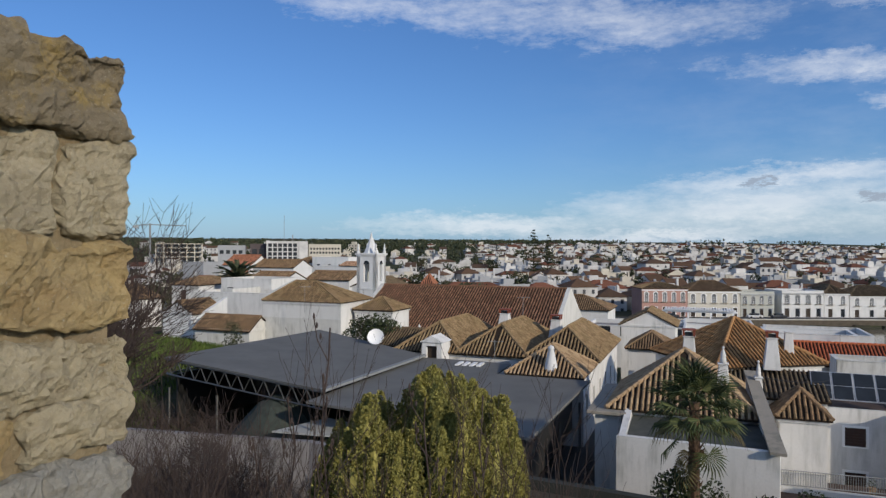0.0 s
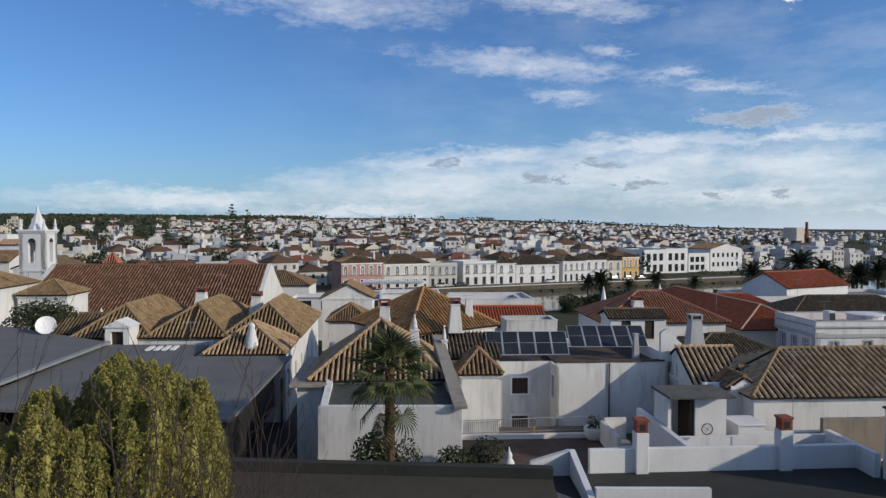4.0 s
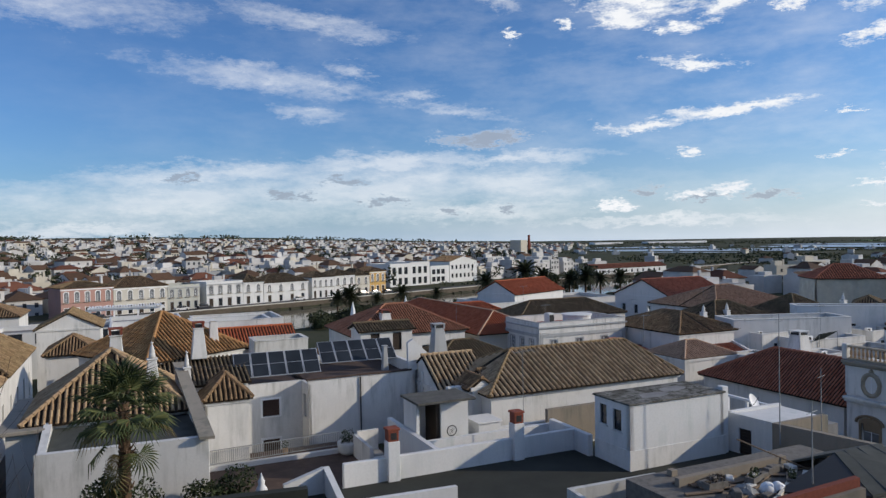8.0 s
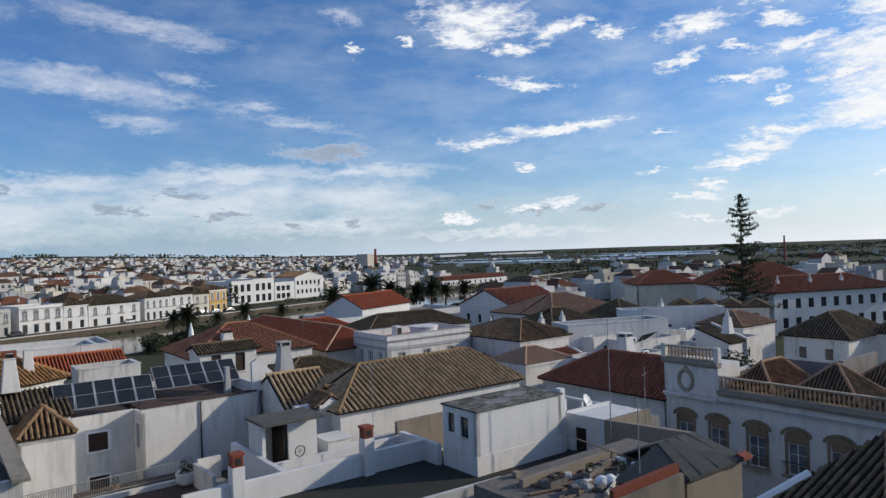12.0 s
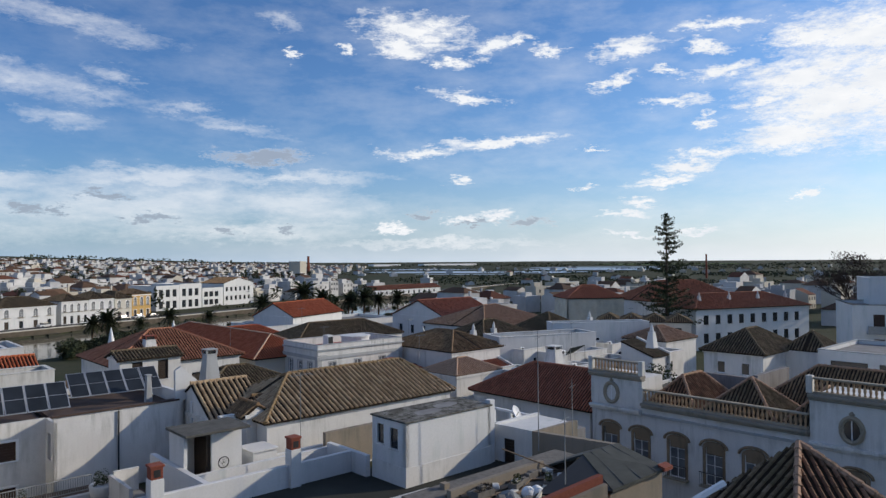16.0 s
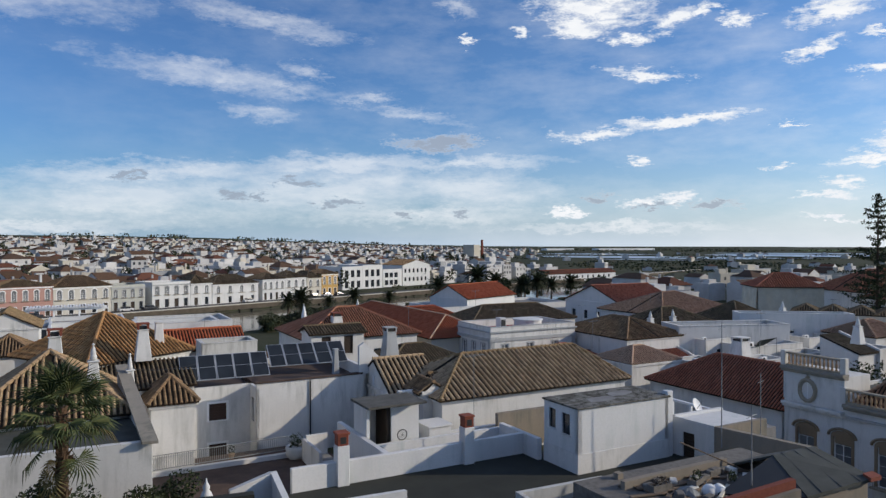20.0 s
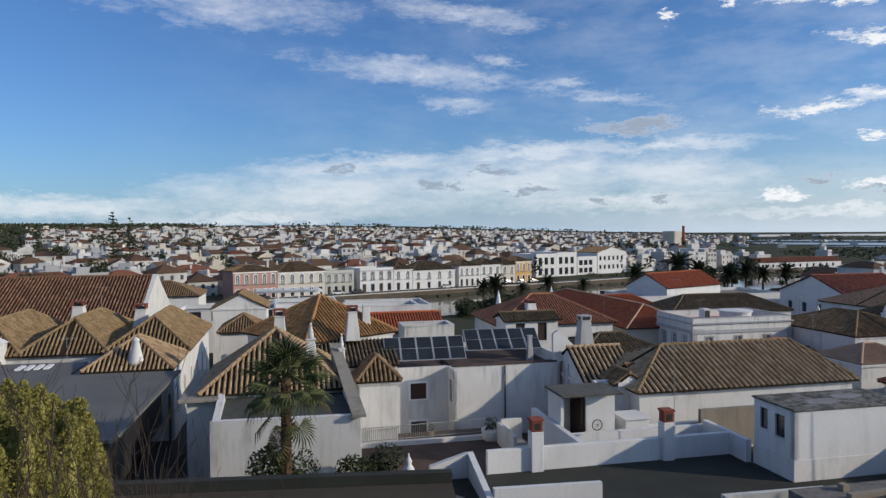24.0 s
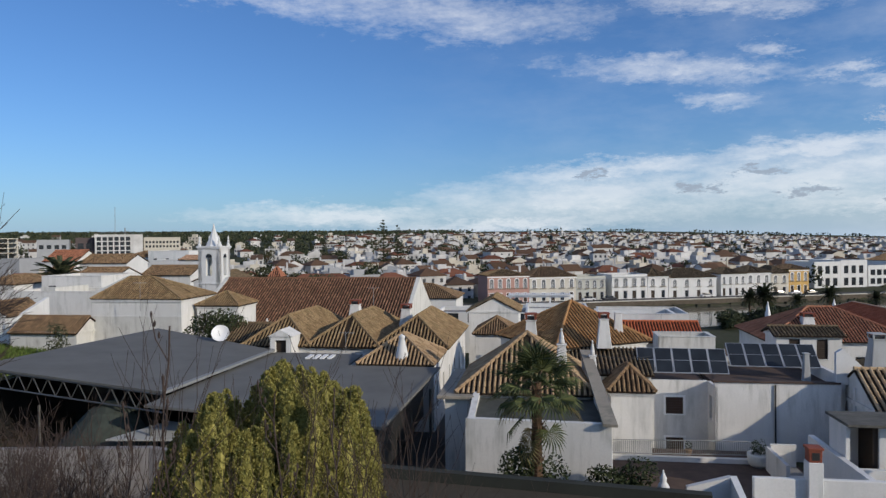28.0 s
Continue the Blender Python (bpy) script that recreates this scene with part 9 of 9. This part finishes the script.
hut = thing("terrace_hut", GRID, "small white terrace hut with a flat slab roof and dark doorway", "hut")
part("wall", boxes((16.4, 18.2, 36.9, 39.0, 12.3, 15.65), (14.9, 15.1, 37.0, 39.0, 12.3, 15.65), (15.1, 16.4, 38.7, 39.0, 12.3, 15.65)), white_clean, hut)
part("door", boxes((16.15, 16.39, 37.0, 38.6, 12.3, 15.6)), wood_dark, hut)
part("slab", bevelled(boxes((14.6, 18.3, 36.0, 38.8, 15.655, 15.8)), 0.02), slab_dark, hut)
blk = thing("terrace_block", GRID, "stepped white terrace walls and water tank block", "terrace walls")
part("wall", boxes((14.6, 24.0, 36.0, 36.3, 12.3, 13.6), (14.55, 14.85, 33.7, 41.0, 11.5, 13.9), (18.9, 20.4, 36.9, 38.6, 12.0, 13.9), (20.45, 24.0, 37.3, 37.6, 12.0, 13.4)), white_clean, blk)
part("tank_slab", bevelled(boxes((18.8, 20.5, 36.8, 38.7, 13.905, 14.0)), 0.01), white, blk)
part("deck", boxes((14.86, 24.0, 33.71, 39.0, 11.9, 12.3)), flat_roof_m, blk)
part("corner_wall", boxes((18.9, 20.0, 41.2, 41.6, 12.0, 15.3)), white_clean, blk)
whl = thing("wheel", g(16.9, 36.45, 13.6), "dark bicycle wheel leaning on the wall", "wheel")
bm = bmesh.new()
bent_rod(bm, [(0.3 * math.cos(2 * math.pi * k / 24), 0, 0.3 + 0.3 * math.sin(2 * math.pi * k / 24)) for k in range(24)], 0.03, 5, True)
part("tyre", bm, rubber, whl)
for k in range(8):
    t0 = math.pi * k / 8
    part("spoke", rod(bmesh.new(), (0.28 * math.cos(t0), 0, 0.3 + 0.28 * math.sin(t0)), (-0.28 * math.cos(t0), 0, 0.3 - 0.28 * math.sin(t0)), 0.006, sides=3), steel, whl)
step_roof = thing("small_terrace", GRID, "little walled terrace with blue-grey floor and steps", "terrace")
part("low_wall", boxes((12.9, 13.1, 39.5, 43.0, 11.0, 12.6), (13.1, 14.5, 42.7, 42.9, 11.0, 12.8), (13.1, 14.5, 39.5, 39.7, 11.0, 12.0)), white, step_roof)
part("floor", boxes((13.1, 14.5, 39.7, 42.7, 11.0, 11.5)), flat_roof_m, step_roof)
bw = thing("brick_parapet", GRID, "bare brown block parapet beside the hut", "parapet")
part("wall", boxes((23.3, 23.6, 32.0, 36.0, 12.5, 13.9)), white_clean, bw)
part("face", boxes((23.61, 27.5, 36.6, 36.9, 12.0, 14.3)), bare_render, bw)

gp = thing("garden_pier", GRID, "small whitewashed pier beside the evergreen shrub", "pier")
part("wall", prism(bmesh.new(), ((-5.5, 17.2), (-4.55, 17.2), (-4.55, 17.6), (-5.5, 17.6)), 9.5, [19.3, 19.55, 19.55, 19.3]), white_clean, gp)

# the dark flat roof right below the castle
df = thing("low_flat_roof", GRID, "dark mossy flat roof with a stained brown wall", "roof")
part("roof", prism(bmesh.new(), ((-8.5, 27.3), (-8.5, 26.9), (5.75, 25.0), (5.8, 25.4)), 15.55, 16.0), asphalt, df)
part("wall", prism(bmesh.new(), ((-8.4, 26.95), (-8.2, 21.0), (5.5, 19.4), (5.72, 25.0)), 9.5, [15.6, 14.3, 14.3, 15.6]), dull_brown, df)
part("gutter", prism(bmesh.new(), ((5.85, 25.5), (5.75, 20.0), (6.5, 19.9), (8.2, 29.0)), 11.0, [15.0, 13.8, 13.6, 13.0]), dark_metal, df)
wp = thing("white_parapet", GRID, "white parapet with a sloping top beside the terrace", "parapet")
part("wall", prism(bmesh.new(), ((8.55, 29.1), (8.75, 33.4), (8.45, 33.4), (8.25, 29.1)), 10.5, [13.25, 13.95, 13.95, 13.25]), white_clean, wp)
part("front", prism(bmesh.new(), ((8.6, 29.1), (13.6, 28.8), (13.6, 29.05), (8.6, 29.4)), 10.5, 13.6), white_clean, wp)

# rubble terrace and old walls nearer the palace
ow = thing("old_terrace", GRID, "old cement terrace with rubble, planks and rough parapets", "terrace")
part("parapet", prism(bmesh.new(), ((17.0, 24.7), (21.1, 24.0), (21.2, 24.2), (17.0, 24.95)), 11.0, [14.2, 14.45, 14.45, 14.2]), white_dirty, ow)
part("parapet", prism(bmesh.new(), ((21.0, 23.9), (20.4, 22.0), (20.6, 21.95), (21.2, 23.9)), 11.0, [14.45, 14.8, 14.8, 14.45]), white_dirty, ow)
part("parapet", prism(bmesh.new(), ((17.0, 24.7), (16.6, 21.0), (16.8, 21.0), (17.2, 24.7)), 11.0, 14.2), white_dirty, ow)
part("deck", boxes((18.6, 29.0, 17.4, 23.0, 10.5, 14.95)), rubble_m, ow)
part("deck_wall", prism(bmesh.new(), ((19.8, 21.2), (25.5, 20.9), (25.5, 21.15), (19.8, 21.45)), 11.0, [15.3, 15.5, 15.5, 15.3]), bare_render, ow)
part("post", boxes((20.45, 20.75, 22.3, 22.6, 12.0, 15.2)), bare_render, ow)
part("brick_edge", prism(bmesh.new(), ((20.6, 17.1), (23.9, 16.5), (23.95, 16.75), (20.65, 17.35)), 12.0, [15.7, 16.15, 16.15, 15.7]), brick_red, ow)
part("brick_wall_face", prism(bmesh.new(), ((20.5, 16.85), (23.85, 16.25), (23.9, 16.45), (20.6, 17.05)), 9.0, [15.4, 15.85, 15.85, 15.4]), bare_render, ow)
RR = random.Random(5)
for k in range(38):
    x, y = RR.uniform(20.4, 25.4), RR.uniform(18.4, 21.0)
    if k < 20:
        r = thing("plank", g(x, y, 15.0, RR.uniform(-40, 40)), "weathered loose plank lying on the terrace", "plank", "loose planks")
        part("board", bevelled(boxes((-1.1, 1.1, -0.1, 0.1, 0, 0.06)), 0.01), plank_m, r)
    else:
        r = thing("rubble_block", g(x, y, 14.95, RR.uniform(0, 90)), "grey cement block lying on the terrace", "block", "loose blocks")
        part("block", bevelled(boxes((-0.25, 0.25, -0.15, 0.15, 0, RR.uniform(0.15, 0.4))), 0.03), white_dirty if k % 3 == 0 else rubble_m, r)
tp = thing("tarpaulin_heap", g(21.6, 19.6, 14.95), "crumpled grey plastic sheet heaped on the old terrace", "tarpaulin")
bm = lathe(bmesh.new(), ((0.55, 0), (0.48, 0.14), (0.3, 0.28), (0.1, 0.36)), 14)
for v_ in bm.verts:
    v_.co += Vector((noise.noise(v_.co * 3.1), noise.noise(v_.co * 2.7 + Vector((5, 0, 0))), 0.5 * noise.noise(v_.co * 4.0))) * 0.22
part("cloth", bm, flashing_m, tp)
for k, (x, y) in enumerate(((20.9, 20.4), (22.8, 20.2), (24.0, 19.4))):
    bk = thing("planter_box", g(x, y, 14.95, 20 * k), "old grey planter box with dead plants", "planter box", "old planter boxes")
    part("box", boxes((-0.5, 0.5, -0.2, -0.16, 0, 0.35), (-0.5, 0.5, 0.16, 0.2, 0, 0.35), (-0.5, -0.46, -0.16, 0.16, 0, 0.35), (0.46, 0.5, -0.16, 0.16, 0, 0.35), (-0.46, 0.46, -0.16, 0.16, 0, 0.28)), rubble_m, bk)
    v, f = [], []
    leaf_cloud(v, f, (0, 0, 0.45), (0.42, 0.14, 0.22), 160, 0.05, RR)
    tagged(part("foliage", from_lists("foliage", v, f), leaf_dark if k else leaf_brown, bk), kind="stuff")
for k in range(5):
    be = thing("timber_beam", g(23.0 + 0.45 * k, 18.9 + 0.28 * k, 15.02 + 0.07 * (k % 2), 24 + 5 * k), "long pale sawn timber beam lying on the terrace", "beam", "loose beams")
    part("beam", bevelled(boxes((-1.6, 1.6, -0.07, 0.07, 0, 0.12)), 0.012), canvas_m, be)
for k, (x, y) in enumerate(((22.4, 19.2), (22.75, 19.05))):
    sk = thing("sack", g(x, y, 14.95, 35 * k), "slumped white plastic sack on the terrace", "sack", "white sacks")
    bm = lathe(bmesh.new(), ((0.26, 0), (0.31, 0.12), (0.25, 0.32), (0.1, 0.44)), 12)
    for v_ in bm.verts:
        v_.co += Vector((noise.noise(v_.co * 4 + Vector((k, 0, 0))), noise.noise(v_.co * 4 + Vector((0, k, 5))), 0)) * 0.08
    part("bag", bm, paint_white, sk, smooth=True)
pole = thing("bamboo_pole", g(25.2, 21.0, 0), "long bare pole leaning on the old wall", "pole")
part("stick", rod(bmesh.new(), (-1.5, 0.9, 16.2), (0.9, -0.7, 15.0), 0.035), plank_m, pole)
gr = thing("grey_lean_roof", GRID, "low dark grey corrugated roof over rough walls", "roof")
part("slope", slab(bmesh.new(), ((26.4, 19.3, 15.95), (24.3, 16.3, 15.5), (27.9, 15.9, 15.75), (29.2, 19.3, 15.95)), 0.12), felt, gr)
for k in range(3):
    u = (k + 0.7) / 3.4
    a, b = Vector((26.4, 19.3, 15.97)).lerp(Vector((29.2, 19.3, 15.97)), u), Vector((24.3, 16.3, 15.52)).lerp(Vector((27.9, 15.9, 15.77)), u)
    part("seam", rod(bmesh.new(), a, b, 0.018, sides=4), rubble_m, gr)
part("tarpaulin", slab(bmesh.new(), ((22.4, 18.8, 15.15), (24.3, 16.32, 15.46), (26.38, 19.3, 15.92)), 0.06), rubber, gr, "black tarpaulin over the open end")
part("back_slope", slab(bmesh.new(), ((26.4, 19.32, 15.94), (29.2, 19.32, 15.94), (29.0, 21.6, 15.0), (25.6, 21.4, 15.0)), 0.1), felt, gr)
part("rough_wall", prism(bmesh.new(), ((23.2, 18.4), (24.4, 16.5), (27.8, 16.1), (28.9, 19.2), (26.4, 19.2)), 8.5, [14.9, 15.25, 15.55, 15.7, 15.7]), bare_render, gr)
part("edge", slab(bmesh.new(), ((27.5, 15.8, 15.82), (28.1, 15.75, 15.84), (28.3, 16.2, 15.88), (27.7, 16.25, 15.86)), 0.16), brick_red, gr)
wb = thing("white_terrace_block", GRID, "white terrace block with a brown door and a white flat roof", "rooftop hut")
bm = bmesh.new()
DW = pose(31.0, 29.5, 0, 0, 0, -84.9)
wall_panel(bm, 3.02, 10.5, 14.9, [(0.95, 1.75, 12.5, 14.15)], DW)
wall_panel(bm, 4.3, 10.5, 14.9, [], pose(35.3, 29.5, 0, 0, 0, 180))
part("wall", bm, white_clean, wb)
window_unit(wb, DW @ pose(0.95, 0, 12.5), 0.8, 1.65, "door", None, False)
part("old_wall", prism(bmesh.new(), ((31.27, 26.48), (31.75, 21.0), (32.1, 21.0), (31.65, 26.3), (35.3, 26.2), (35.3, 26.48)), 10.0, [14.88, 15.05, 15.05, 14.88, 14.9, 14.9]), bare_render, wb)
part("roof", prism(bmesh.new(), ((31.28, 26.5), (35.3, 26.5), (35.3, 29.24), (31.06, 29.24)), 14.5, 14.75), white_clean, wb)
part("deck", boxes((31.3, 41.0, 29.75, 35.2, 10.5, 12.9)), flat_roof_m, wb)
part("low_wall", boxes((35.35, 35.55, 29.6, 35.2, 12.9, 13.5)), white_clean, wb)
# the hut's plinth, the pillar beside it and the white railing on the terrace behind
part("plinth", boxes((23.66, 30.4, 28.86, 28.897, 12.7, 13.75), (23.66, 23.697, 28.9, 31.9, 12.7, 13.75)), white, bx)
part("pillar", bevelled(boxes((30.32, 30.75, 28.96, 29.4, 12.0, 16.45)), 0.02), white_clean, bx)
wr = thing("white_railing", GRID, "white painted beam railing on short posts behind the hut", "railing")
part("rail", bevelled(boxes((35.36, 35.56, 28.6, 35.1, 14.46, 14.62)), 0.02), paint_white, wr)
for k in range(5):
    y = 28.8 + 1.55 * k
    part("post", boxes((35.38, 35.54, y - 0.08, y + 0.08, 13.4, 14.455)), paint_white, wr)
for k, (x, y, z) in enumerate(((26.2, 30.0, 16.254), (28.2, 30.7, 16.254))):
    pt = thing("roof_patch", g(x, y, z, 6 * k), "pale worn patch of cement on the hut roof", "patch", "cement patches")
    part("sheet", prism(bmesh.new(), [(-1.0, -0.4), (-0.2, -0.52), (0.7, -0.4), (1.05, -0.1), (0.9, 0.42), (0.1, 0.5), (-0.7, 0.38)], 0, 0.006), flat_roof_m, pt)

# clothes-line posts and tubs on the dark terrace
for x, y in ((6.4, 45.2), (9.0, 45.4), (14.0, 44.5)):
    tb = thing("plant_pot", g(x, y, 11.2), "small round terracotta plant pot", "plant pot", "pots on the courtyard")
    part("pot", lathe(bmesh.new(), ((0.14, 0), (0.2, 0.32), (0.23, 0.34), (0.22, 0.38), (0.16, 0.37)), 12), terracotta, tb)
    v, f = [], []
    leaf_cloud(v, f, (0, 0, 0.6), (0.22, 0.22, 0.28), 90, 0.06, VR)
    tagged(part("foliage", from_lists("foliage", v, f), leaf_dark, tb), kind="stuff")
dp = thing("drain_pipe", GRID, "thin dark drain pipe down the white wall", "pipe")
part("pipe", rod(bmesh.new(), (14.6, 46.62, 11.3), (14.6, 46.62, 15.5), 0.05), dark_metal, dp)
cb = thing("cable", GRID, "slack black cable strung between the chimneys", "cable")
part("wire", bent_rod(bmesh.new(), [(3.0 + 0.5 * k, 43.6 + 0.35 * k, 17.6 - 0.06 * k + 0.012 * (k - 4) ** 2) for k in range(9)], 0.018, 4), dark_metal, cb)

# cars on the far quay
for k, (x, mt) in enumerate(((60, car_white), (66, car_dark), (90, car_white), (97, car_dark), (131, car_white), (158, car_dark), (164, car_white), (170, car_dark))):
    c = thing("parked_car", pose(x, 199.5, QUAY_Z), ("white" if mt is car_white else "dark") + " car parked on the quay", "car", "parked cars on the quay")
    part("body", bevelled(boxes((-2.1, 2.1, -0.85, 0.85, 0.3, 0.95)), 0.12, 2), mt, c)
    part("cabin", bevelled(boxes((-1.2, 1.1, -0.75, 0.75, 0.9, 1.5)), 0.18, 2), pane_m, c)
    for sx in (-1.3, 1.3):
        for sy in (-0.8, 0.8):
            part("wheel", lathe(bmesh.new(), ((0.32, -0.1), (0.33, 0.1)), 12, pose(sx, sy, 0.33, 90)), rubber, c)
